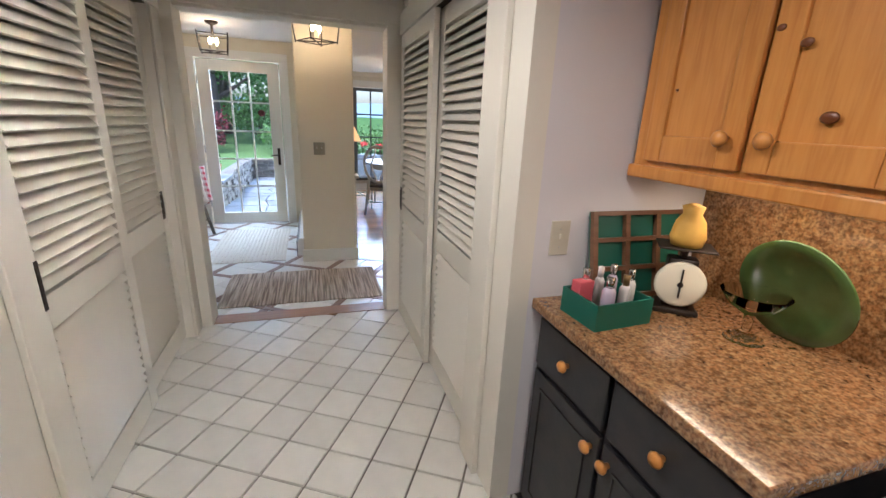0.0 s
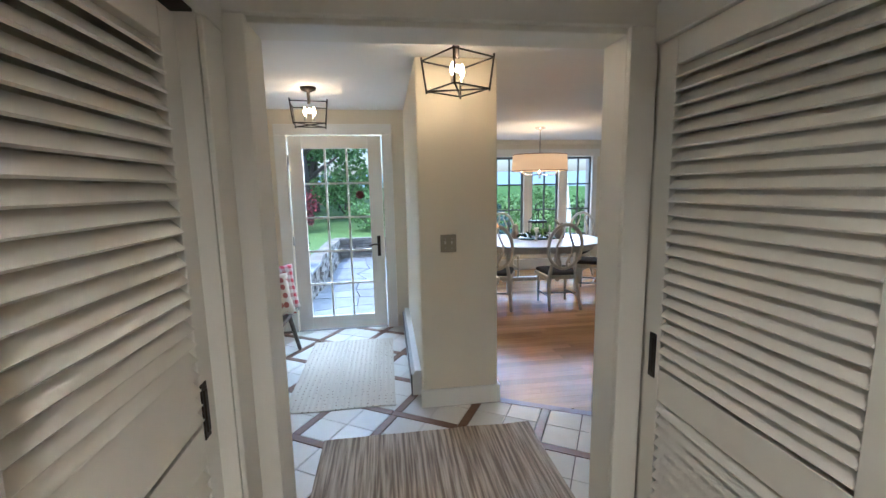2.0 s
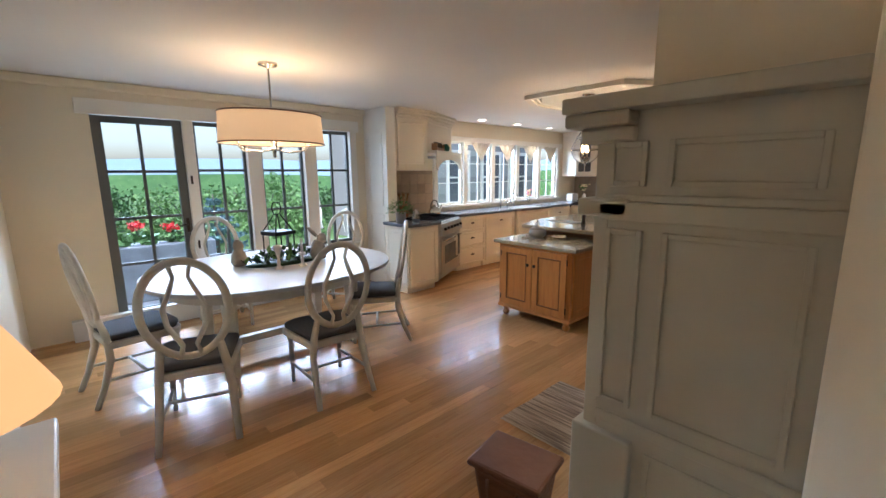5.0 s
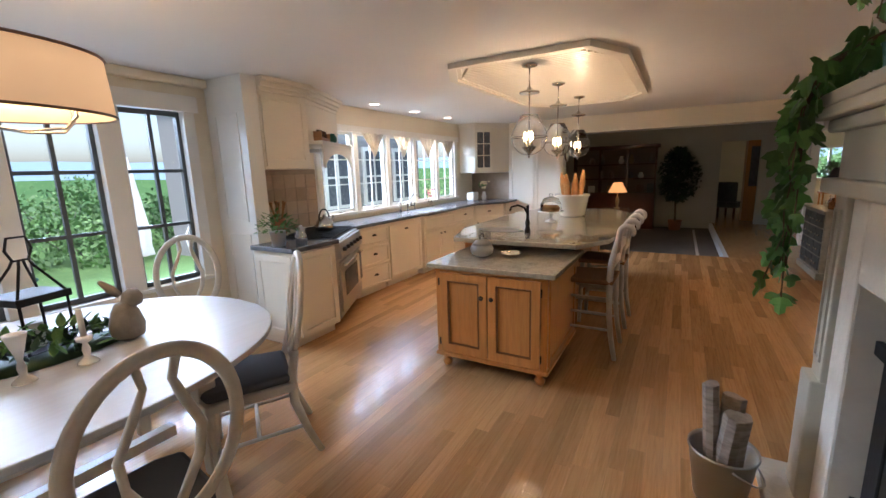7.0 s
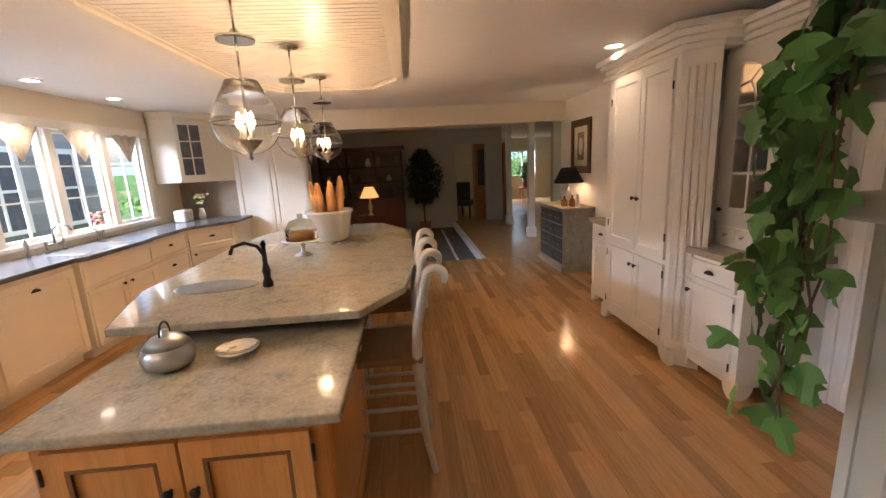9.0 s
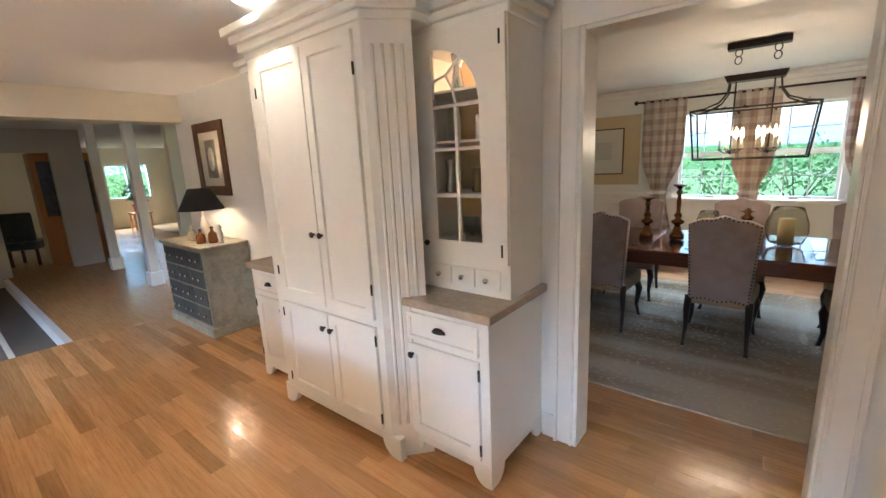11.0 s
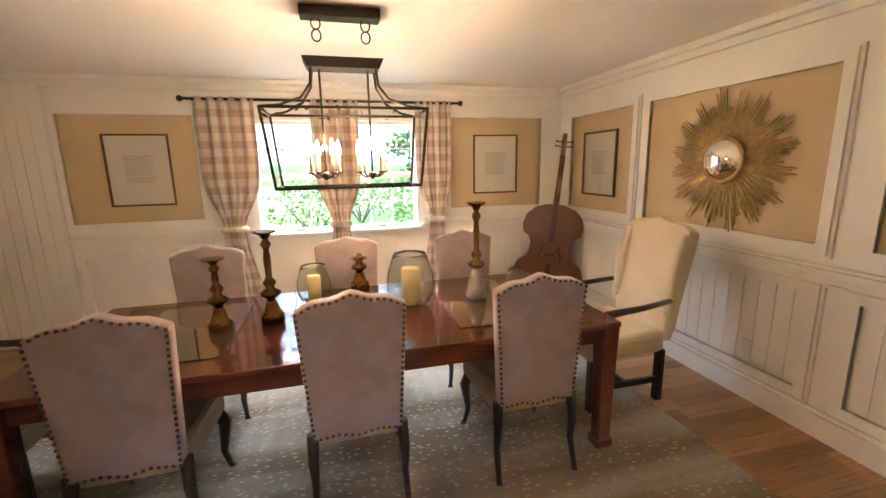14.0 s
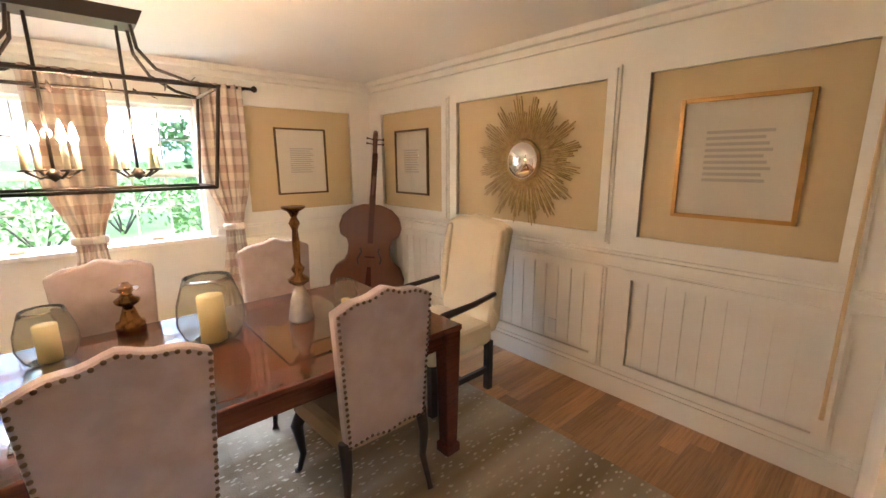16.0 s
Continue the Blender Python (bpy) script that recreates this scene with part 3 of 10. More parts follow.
bm = B(); lathe(bm, ((0.055, 0), (0.05, 0.008), (0.012, 0.03), (0.014, 0.08), (0.06, 0.11), (0.09, 0.15), (0.086, 0.152), (0.055, 0.116), (0.001, 0.095)), 24); part("bowl", bm, "clear", GL)

# downlights of the hall and the lamp under the pine cabinet
M["downlight"] = material("downlight_lens", (1, 0.9, 0.8), 0.5, emit=(1.0, 0.80, 0.58), strength=7.0)


def downlight(x, y, z, power, colour=(1.0, 0.74, 0.47), cone=110):
    r = thing("downlight", "round white recessed downlight, lit", "downlight", pose(x, y, z), "recessed downlights")
    bm = B(); lathe(bm, ((0.085, 0), (0.083, -0.008), (0.06, -0.006), (0.06, 0)), 24); part("trim", bm, "ceiling", r)
    bm = B(); lathe(bm, ((0.058, -0.004), (0.001, -0.003)), 24); part("lens", bm, "downlight", r, "glowing lens")
    l = lamp("downlight_light", "SPOT", look((x, y, z - 0.03), (x, y, 0)), power, colour, radius=0.05)
    l.data.spot_size, l.data.spot_blend = radians(cone), 0.6


downlight(-0.32, 1.0, 2.38, HALL_LAMP, (1.0, 0.83, 0.62), 165)
downlight(0.30, -0.35, 2.38, HALL_LAMP * 0.7, (1.0, 0.83, 0.62), 165)
lamp("under_cabinet_light", "AREA", look((1.26, 0.7, 1.338), (1.26, 0.7, 0)), 1.3, (1.0, 0.72, 0.42), size=(0.1, 0.7))

# ---------------------------------------------------------------- foyer
def pane_grid(parent, x0, x1, z0, z1, cols, rows, y, mat, bar=0.02, deep=0.03, glass=True):
    """Glazing bars and panes between them, in the plane y."""
    w, h = (x1 - x0) / cols, (z1 - z0) / rows
    for i in range(1, cols):
        bm = B(); bx(bm, x0 + i * w - bar / 2, x0 + i * w + bar / 2, y - deep / 2, y + deep / 2, z0, z1); part("glazing_bar", bm, mat, parent)
    for j in range(1, rows):
        bm = B()
        for i in range(cols):
            bx(bm, x0 + i * w + bar / 2 * (i > 0), x0 + (i + 1) * w - bar / 2 * (i < cols - 1), y - deep / 2 + 0.001, y + deep / 2 - 0.001, z0 + j * h - bar / 2, z0 + j * h + bar / 2)
        part("glazing_bar", bm, mat, parent)
    if glass:
        bm = B(); bx(bm, 0, w - bar, -0.002, 0.002, 0, h - bar); me = finish("pane", bm, "glass")
        for i in range(cols):
            for j in range(rows):
                p = share("pane", me, parent, pose(x0 + i * w + bar / 2, y, z0 + j * h + bar / 2))
                p.visible_shadow = False


DOOR = tagged(new("door_1"), "white wooden door glazed with fifteen panes", "door", kind="structure")
for x0, x1, z0, z1 in ((-1.36, -1.215, 0.012, 2.15), (-0.525, -0.38, 0.012, 2.15), (-1.215, -0.525, 0.012, 0.16), (-1.215, -0.525, 2.02, 2.15)):
    bm = B(); bx(bm, x0, x1, 6.365, 6.41, z0, z1); part("frame", bm, "white", DOOR, bevel=0.003)
pane_grid(DOOR, -1.215, -0.525, 0.16, 2.02, 3, 5, 6.388, "white", 0.02, 0.036)
bm = B(); bx(bm, -0.46, -0.425, 6.357, 6.366, 0.83, 1.06); lathe(bm, ((0.012, 0), (0.012, 0.045)), 10, pose(-0.443, 6.36, 0.97, 90)); tube(bm, [(-0.443, 6.318, 0.97), (-0.50, 6.315, 0.968), (-0.55, 6.322, 0.955)], 0.009); part("lever_handle", bm, "iron", DOOR, "dark bronze lever handle")
for z in (0.25, 0.98, 1.85):
    bm = B(); lathe(bm, ((0.009, 0), (0.009, 0.10)), 8, pose(-1.362, 6.36, z)); part("hinge", bm, "steel", DOOR)
M["sticker"] = material("dark_red_sticker", (0.16, 0.04, 0.04), 0.5)
bm = B(); lathe(bm, ((0.045, 0), (0.045, 0.002), (0.001, 0.002)), 20, pose(-0.63, 6.384, 1.52, 90)); solo("door_sticker", bm, "sticker", "round dark red sticker on the door glass", "sticker")
setting("casing_glass_door", [(-1.49, -1.37, 6.328, 6.352, 0, 2.16), (-0.37, -0.26, 6.328, 6.352, 0, 2.16), (-1.49, -0.26, 6.326, 6.352, 2.16, 2.27)], "white", "white casing round the glazed door", "casing", 0.004)
setting("baseboard_foyer", [(-1.66, -1.49, 6.332, 6.352, 0, 0.14), (-0.145, 0.438, 4.472, 4.49, 0.0, 0.135), (0.42, 0.438, 4.49, 4.62, 0, 0.135), (-1.66, -1.645, 3.28, 6.33, 0, 0.14), (0.55, 0.86, 3.28, 3.295, 0, 0.13)],
        "white", "white painted baseboard", "baseboard", 0.004)
# beads of the foyer wainscot
bm = B()
y = 3.32
while y < 6.32:
    bx(bm, -1.662, -1.652, y, y + 0.038, 0.14, 2.3)
    y += 0.044
tagged(new("beadboard", finish("beadboard", bm, "white")), "white beadboard on the foyer wall", "beadboard", kind="structure")

HEAT = thing("baseboard_heater", "white metal baseboard heater along the pier", "heater", pose(-0.13, 4.62, 0))
bm = B(); prism(bm, ((0, 0.03), (-0.075, 0.03), (-0.075, 0.17), (-0.05, 0.225), (0, 0.225)), 0, 1.68, pose(0, 1.68, 0, 90, 0, 0)); part("cover", bm, "appliance", HEAT, bevel=0.004)
# near-black strip and end piece drawn as the shade in the heater's gaps
M["shadow_gap"] = material("heater_slot_shade", (0.03, 0.03, 0.03), 0.6)
bm = B(); bx(bm, -0.079, -0.074, 0.02, 1.66, 0.165, 0.185); bx(bm, -0.079, -0.07, -0.012, 0.0, 0.03, 0.2); part("vent", bm, "shadow_gap", HEAT)

# bench with two cushions
M["greywood"] = material("weathered_grey_wood", (0.16, 0.135, 0.11), 0.55, stretch=(20, 1.2, 20), grain=((3.0, 0.7, (0.07, 0.055, 0.045)), (9.0, 0.4, (0.30, 0.26, 0.21))), bump=0.15, bscale=6)
BEN = thing("bench", "weathered grey wooden plank bench by the beadboard wall", "bench", pose(-1.42, 5.2, 0))
bm = B(); bx(bm, -0.15, 0.15, -0.80, 0.72, 0.40, 0.44); part("seat", bm, "greywood", BEN, bevel=0.008)
for y, s in ((-0.58, -1), (0.52, 1)):
    for x in (-0.1, 0.1):
        bm = B(); tube(bm, [(x, y, 0.40), (x * 1.6, y + s * 0.10, 0.0)], [0.022, 0.018], 8); part("leg", bm, "greywood", BEN)
    bm = B(); tube(bm, [(-0.125, y + s * 0.04, 0.2), (0.125, y + s * 0.04, 0.2)], 0.012, 8); part("stretcher", bm, "greywood", BEN)


def cushion(name, m, w, h, deep, mat, label):
    bm = B()
    n = 14
    grid = {}
    for side in (1, -1):
        for i in range(n + 1):
            for j in range(n + 1):
                u, v = 2 * i / n - 1, 2 * j / n - 1
                puff = ((1 - u ** 4) * (1 - v ** 4)) ** 0.5
                if puff < 1e-6 and side == -1:
                    grid[side, i, j] = grid[1, i, j]
                    continue
                pinch = 1 - 0.06 * (1 - u * u) * abs(v) ** 3
                grid[side, i, j] = bm.verts.new((u * w / 2 * (1 - 0.07 * (1 - v * v) * 1), side * deep / 2 * puff, v * h / 2 * pinch + h / 2))
        for i in range(n):
            for j in range(n):
                f = bm.faces.new((grid[side, i, j], grid[side, i + 1, j], grid[side, i + 1, j + 1], grid[side, i, j + 1]))
                f.smooth = True
    return solo(name, bm, mat, label, "cushion", m=m)


def gingham(name, a, b, scale, axes=("X", "Z")):
    m = material(name, a, 0.85, bump=0.1, bscale=400)

    def make(t, co):
        sep = t.nodes.new("ShaderNodeSeparateXYZ")
        t.links.new(co, sep.inputs[0])
        outs = []
        for ax in axes:
            s = t.nodes.new("ShaderNodeMath"); s.operation = "MULTIPLY"; s.inputs[1].default_value = scale
            t.links.new(sep.outputs[ax], s.inputs[0])
            f = t.nodes.new("ShaderNodeMath"); f.operation = "FRACT"
            t.links.new(s.outputs[0], f.inputs[0])
            g = t.nodes.new("ShaderNodeMath"); g.operation = "GREATER_THAN"; g.inputs[1].default_value = 0.5
            t.links.new(f.outputs[0], g.inputs[0])
            outs.append(g.outputs[0])
        add = t.nodes.new("ShaderNodeMath"); add.operation = "ADD"
        t.links.new(outs[0], add.inputs[0]); t.links.new(outs[1], add.inputs[1])
        half = t.nodes.new("ShaderNodeMath"); half.operation = "MULTIPLY"; half.inputs[1].default_value = 0.5
        t.links.new(add.outputs[0], half.inputs[0])
        mx = t.nodes.new("ShaderNodeMix"); mx.data_type = "RGBA"
        mx.inputs[6].default_value, mx.inputs[7].default_value = (*a, 1), (*b, 1)
        t.links.new(half.outputs[0], mx.inputs["Factor"])
        return mx.outputs[2]

    return pattern(m, make)


def dotted(name, ground, dot, scale, size=0.32):
    m = material(name, ground, 0.9, bump=0.1, bscale=300)

    def make(t, co):
        v = t.nodes.new("ShaderNodeTexVoronoi")
        v.inputs["Scale"].default_value = scale
        v.inputs["Randomness"].default_value = 0.35
        t.links.new(co, v.inputs["Vector"])
        g = t.nodes.new("ShaderNodeMath"); g.operation = "LESS_THAN"; g.inputs[1].default_value = size
        t.links.new(v.outputs["Distance"], g.inputs[0])
        mx = t.nodes.new("ShaderNodeMix"); mx.data_type = "RGBA"
        mx.inputs[6].default_value, mx.inputs[7].default_value = (*ground, 1), (*dot, 1)
        t.links.new(g.outputs[0], mx.inputs["Factor"])
        return mx.outputs[2]

    return pattern(m, make)


M["redcheck"] = gingham("red_white_gingham", (0.70, 0.64, 0.58), (0.42, 0.03, 0.05), 14)
M["medallion"] = dotted("cream_red_medallion_cloth", (0.64, 0.56, 0.46), (0.34, 0.10, 0.08), 13, 0.36)
cushion("cushion", pose(-1.42, 5.66, 0.445, -20, 0, 32), 0.48, 0.44, 0.13, "redcheck", "red and white gingham cushion on the bench")
cushion("cushion", pose(-1.42, 5.42, 0.445, -22, 0, 36), 0.52, 0.40, 0.14, "medallion", "cream cushion with red medallions on the bench")

# coat rack
M["rackwood"] = material("honey_rack_wood", (0.36, 0.18, 0.07), 0.45, stretch=(20, 1, 20), grain=((3.0, 0.5, (0.24, 0.11, 0.04)),), vary=0.15)
M["horn"] = material("pale_metal_hook", (0.62, 0.58, 0.52), 0.35, 0.6)
RACK = thing("coat_rack", "honey wooden coat rack with curved pale hooks", "coat rack", pose(-1.652, 5.25, 1.70))
bm = B(); bx(bm, 0, 0.022, -0.1, 1.0, 0, 0.21); part("board", bm, "rackwood", RACK, bevel=0.005)
for y in (0.06, 0.28, 0.50, 0.72, 0.92):
    bm = B()
    for s in (-1, 1):
        tube(bm, [(0.022, y, 0.10), (0.055, y + s * 0.015, 0.085), (0.085, y + s * 0.04, 0.09), (0.095, y + s * 0.055, 0.13)], 0.007, 8)
    tube(bm, [(0.022, y, 0.13), (0.06, y, 0.14), (0.075, y, 0.175)], 0.007, 8)
    part("hook", bm, "horn", RACK, "curved pale metal hook")

# semi-flush lanterns
M["bulb"] = material("lit_bulb", (1, 0.8, 0.5), 0.3, emit=(1.0, 0.62, 0.27), strength=30.0)
M["warmglass"] = material("lamp_glass", (1, 1, 1), 0.0, transmission=1.0, ior=1.03)
M["blownglass"] = material("blown_glass", (1, 1, 1), 0.0, transmission=1.0, ior=1.3)


def box_lantern(x, y, turn):
    L = thing("ceiling_lantern", "square glass ceiling lantern with bronze frame, lit", "ceiling light", pose(x, y, 0, 0, 0, turn), "glass ceiling lanterns")
    bm = B(); lathe(bm, ((0.0, H), (0.065, H), (0.062, H - 0.018), (0.04, H - 0.03), (0.014, H - 0.04), (0.012, H - 0.13), (0.001, H - 0.13)), 20); part("canopy", bm, "iron", L)
    z0, z1, r0, r1 = 2.12, 2.285, 0.125, 0.145
    for sx in (-1, 1):
        for sy in (-1, 1):
            bm = B(); tube(bm, [(sx * r0, sy * r0, z0 - 0.012), (sx * r1, sy * r1, z1 + 0.02)], 0.006, 6); part("corner_post", bm, "iron", L)
    for z, r in ((z0, r0), (z1, r1)):
        for a in range(4):
            p = Matrix.Rotation(a * math.pi / 2, 3, "Z")
            bm = B(); tube(bm, [p @ Vector((-r, r, z)), p @ Vector((r, r, z))], 0.0045, 6); part("frame_bar", bm, "iron", L)
    for s in (-1, 1):
        bm = B(); tube(bm, [(-r0, -s * r0, z0), (r0, s * r0, z0)], 0.005, 6); part("cross_bar", bm, "iron", L)
    for a in range(4):
        bm = B(); v = [(-r0 + 0.006, -r0, z0), (r0 - 0.006, -r0, z0), (r1 - 0.006, -r1, z1), (-r1 + 0.006, -r1, z1)]
        vs = [bm.verts.new(Matrix.Rotation(a * math.pi / 2, 3, "Z") @ Vector(p)) for p in v]
        bm.faces.new(vs); g = part("pane", bm, "warmglass", L); g.visible_shadow = False
        so = g.modifiers.new("thick", "SOLIDIFY"); so.thickness = 0.003
    for sx in (-1, 1):
        bm = B(); lathe(bm, ((0.012, 2.15), (0.012, 2.19), (0.006, 2.195)), 10, pose(sx * 0.035, 0, 0)); part("candle_sleeve", bm, "plate", L)
        bm = B(); lathe(bm, ((0.006, 2.195), (0.016, 2.22), (0.010, 2.25), (0.001, 2.268)), 10, pose(sx * 0.035, 0, 0)); part("bulb", bm, "bulb", L, "lit candle bulb")
    lamp("lantern_light", "POINT", pose(x, y, 2.235), LANTERN, (1.0, 0.72, 0.44), radius=0.02)


box_lantern(-0.95, 5.38, 8)
box_lantern(0.08, 4.08, 30)

# rugs
def striped(name, a, b, scale, axis="X", dots=None):
    m = material(name, a, 0.95, bump=0.5, bscale=90)

    def make(t, co):
        mp = t.nodes.new("ShaderNodeMapping")
        mp.inputs["Scale"].default_value = (scale, 2.0, 1) if axis == "X" else (2.0, scale, 1)
        t.links.new(co, mp.inputs["Vector"])
        nz = t.nodes.new("ShaderNodeTexNoise"); nz.inputs["Scale"].default_value = 1.0; nz.inputs["Detail"].default_value = 4.0
        t.links.new(mp.outputs["Vector"], nz.inputs["Vector"])
        r = t.nodes.new("ShaderNodeMapRange"); r.inputs["From Min"].default_value, r.inputs["From Max"].default_value = 0.40, 0.60
        t.links.new(nz.outputs["Fac"], r.inputs["Value"])
        mx = t.nodes.new("ShaderNodeMix"); mx.data_type = "RGBA"
        mx.inputs[6].default_value, mx.inputs[7].default_value = (*a, 1), (*b, 1)
        t.links.new(r.outputs["Result"], mx.inputs["Factor"])
        return mx.outputs[2]

    return pattern(m, make)


M["ragrug"] = striped("beige_grey_rag_weave", (0.50, 0.42, 0.32), (0.20, 0.155, 0.115), 60)
M["doormat"] = dotted("cream_mat_with_flecks", (0.52, 0.47, 0.38), (0.22, 0.17, 0.12), 22, 0.14)


def rug(name, x0, x1, y0, y1, mat, label, ribs, thick=0.009):
    """A woven mat: a slab whose top is ribbed across its length."""
    bm = B()
    k = max(int((x1 - x0) / ribs), 2)
    prof = [(x0 + (x1 - x0) * i / k, thick * (0.75 + 0.25 * (i % 2)) + 0.001) for i in range(k + 1)]
    ys = [y0 + (y1 - y0) * j / 10 for j in range(11)]
    rows = [[bm.verts.new((x + 0.006 * noise.noise((x, y * 3, 1)), y + 0.012 * noise.noise((x * 4, y, 5)), z)) for x, z in prof] for y in ys]
    for a, b in zip(rows, rows[1:]):
        for i in range(k):
            bm.faces.new((a[i], a[i + 1], b[i + 1], b[i]))
    base = [bm.verts.new((v.co.x, v.co.y, 0.0005)) for v in rows[0]], [bm.verts.new((v.co.x, v.co.y, 0.0005)) for v in rows[-1]]
    for i in range(k):
        bm.faces.new((base[0][i], base[0][i + 1], rows[0][i + 1], rows[0][i]))
        bm.faces.new((rows[-1][i], rows[-1][i + 1], base[1][i + 1], base[1][i]))
    return solo(name, bm, mat, label, "rug")


rug("rag_rug", -0.79, 0.55, 3.40, 4.18, "ragrug", "beige and grey woven rag rug on the tiles", 0.014)
rug("door_mat", -1.13, -0.33, 4.55, 5.95, "doormat", "cream woven mat with dark flecks before the glazed door", 0.02)
rug("rag_rug", 2.45, 3.15, 5.06, 5.66, "ragrug", "grey woven rug before the hearth", 0.014)

# ---------------------------------------------------------------- kitchen
M["cabinet"] = material("cream_white_cabinet_paint", (0.74, 0.69, 0.57), 0.36, bump=0.03, bscale=50, vary=0.05, blotch=4)
M["stone"] = material("polished_green_beige_granite", (0.36, 0.31, 0.21), 0.10, grain=((14.0, 0.7, (0.22, 0.20, 0.14)), (60.0, 0.5, (0.50, 0.44, 0.32)), (5.0, 0.4, (0.46, 0.37, 0.24))), coat=0.3)
M["soapstone"] = material("dark_grey_soapstone", (0.10, 0.105, 0.115), 0.22, grain=((10.0, 0.4, (0.2, 0.2, 0.21)),))
M["splash"] = material("tan_stone_backsplash", (0.33, 0.26, 0.18), 0.5, grain=((9.0, 0.5, (0.24, 0.18, 0.12)),), bump=0.1, bscale=30)
M["honey"] = material("honey_stained_maple", (0.54, 0.225, 0.052), 0.33, stretch=(14, 14, 1.0), grain=((2.5, 0.5, (0.36, 0.15, 0.035)), (9.0, 0.3, (0.58, 0.31, 0.10))), bump=0.03, bscale=6, coat=0.15)
M["glaze"] = material("dark_glaze_line", (0.17, 0.07, 0.02), 0.45)
M["chairpaint"] = material("antique_white_chair_paint", (0.60, 0.57, 0.49), 0.45, grain=((18.0, 0.25, (0.42, 0.38, 0.31)),), bump=0.05, bscale=60)
M["seatgrey"] = material("slate_grey_fabric", (0.085, 0.09, 0.10), 0.9, bump=0.25, bscale=500, vary=0.15)
M["tabletop"] = material("white_washed_tabletop", (0.47, 0.47, 0.46), 0.40, spec=0.3, stretch=(1, 14, 1), grain=((3.0, 0.3, (0.40, 0.39, 0.37)),), bump=0.02, bscale=8)
M["leaf"] = material("ivy_leaf", (0.12, 0.27, 0.06), 0.42, object_random=0.45, bump=0.05, bscale=80)
M["leafpale"] = material("bright_leaf", (0.09, 0.20, 0.04), 0.5, object_random=0.4)
M["fir"] = material("dark_foliage", (0.022, 0.055, 0.018), 0.6, object_random=0.5)
M["stem"] = material("brown_stem", (0.12, 0.08, 0.04), 0.8)
M["terracotta"] = material("terracotta", (0.36, 0.14, 0.07), 0.8, vary=0.2, blotch=12)
M["ceramic"] = material("white_glazed_ceramic", (0.74, 0.71, 0.64), 0.18)
M["shade"] = material("linen_lampshade", (0.80, 0.66, 0.45), 0.9, emit=(1.0, 0.55, 0.24), strength=0.25, bump=0.2, bscale=300)
M["blackiron"] = material("black_cast_iron", (0.012, 0.012, 0.013), 0.5, 0.3, bump=0.1, bscale=80)
M["bread"] = material("golden_bread_crust", (0.50, 0.26, 0.09), 0.75, grain=((14.0, 0.6, (0.36, 0.15, 0.04)),), bump=0.4, bscale=25)
M["brick"] = material("white_painted_brick", (0.72, 0.69, 0.60), 0.7, bump=0.6, bscale=25, vary=0.12, blotch=8)
M["soot"] = material("sooty_firebox", (0.03, 0.028, 0.026), 0.9, bump=0.3, bscale=30)
M["basket"] = material("brown_woven_basket", (0.17, 0.065, 0.025), 0.55, stretch=(1, 1, 60), grain=((2.0, 0.6, (0.07, 0.025, 0.01)),), bump=0.5, bscale=10)
M["bark"] = material("pale_birch_bark", (0.36, 0.30, 0.24), 0.85, stretch=(4, 4, 14), grain=((3.0, 0.6, (0.12, 0.09, 0.07)),), bump=0.5, bscale=14)
M["lace"] = material("white_lace_cloth", (0.72, 0.68, 0.60), 0.9, grain=((40.0, 0.5, (0.48, 0.40, 0.30)),), bump=0.3, bscale=200)
M["rabbit"] = material("grey_brown_stone_figure", (0.30, 0.26, 0.21), 0.8, vary=0.4, blotch=20, bump=0.3, bscale=60)


def slab_door(parent, m, w, h, name="door", mat="cabinet", inset=0.055, knob=None, knobmat="iron", deep=0.02, pull=None, hinges=False):
    """A framed, recessed door or drawer front; local x along it, local -y outward."""
    bm = B()
    rings = [[bm.verts.new(m @ Vector(p)) for p in ((i, y, i), (w - i, y, i), (w - i, y, h - i), (i, y, h - i))] for i, y in ((0, 0), (0, -deep), (inset, -deep), (inset + 0.006, -deep * 0.45))]
    bm.faces.new(list(reversed(rings[0])))
    for a, b in zip(rings, rings[1:]):
        for k in range(4):
            bm.faces.new((a[k], a[(k + 1) % 4], b[(k + 1) % 4], b[k]))
    bm.faces.new(rings[-1])
    d = part(name, bm, mat, parent)
    if knob:
        bm = B(); lathe(bm, ((0.007, 0), (0.007, 0.012), (0.016, 0.018), (0.017, 0.025), (0.009, 0.031), (0.001, 0.032)), 12, m @ pose(knob[0], -deep, knob[1], 90)); part("knob", bm, knobmat, d, "dark metal knob")
    if pull:
        cup_pull(d, m @ pose(pull[0], -deep, pull[1]))
    if hinges:
        for z in (h * 0.12, h * 0.88):
            bm = B(); lathe(bm, ((0.006, -0.028), (0.006, 0.028)), 8, m @ pose(hinges, -deep, z)); part("hinge", bm, "iron", d)
    return d


def cup_pull(parent, m, mat="iron"):
    bm = B()
    n = 8
    rows = []
    for i in range(n + 1):
        a = math.pi * i / n
        rows.append([bm.verts.new(m @ Vector((0.042 * math.cos(a), -0.002 - 0.022 * math.sin(b) * math.sin(a), -0.012 + 0.026 * math.cos(b) * math.sin(a) + 0.0))) for b in (0, 0.5, 1.0, 1.5)])
    for p, q in zip(rows, rows[1:]):
        for j in range(3):
            bm.faces.new((p[j], p[j + 1], q[j + 1], q[j]))
    ob = part("cup_pull", bm, mat, parent, "dark metal cup pull")
    so = ob.modifiers.new("thick", "SOLIDIFY"); so.thickness = 0.003


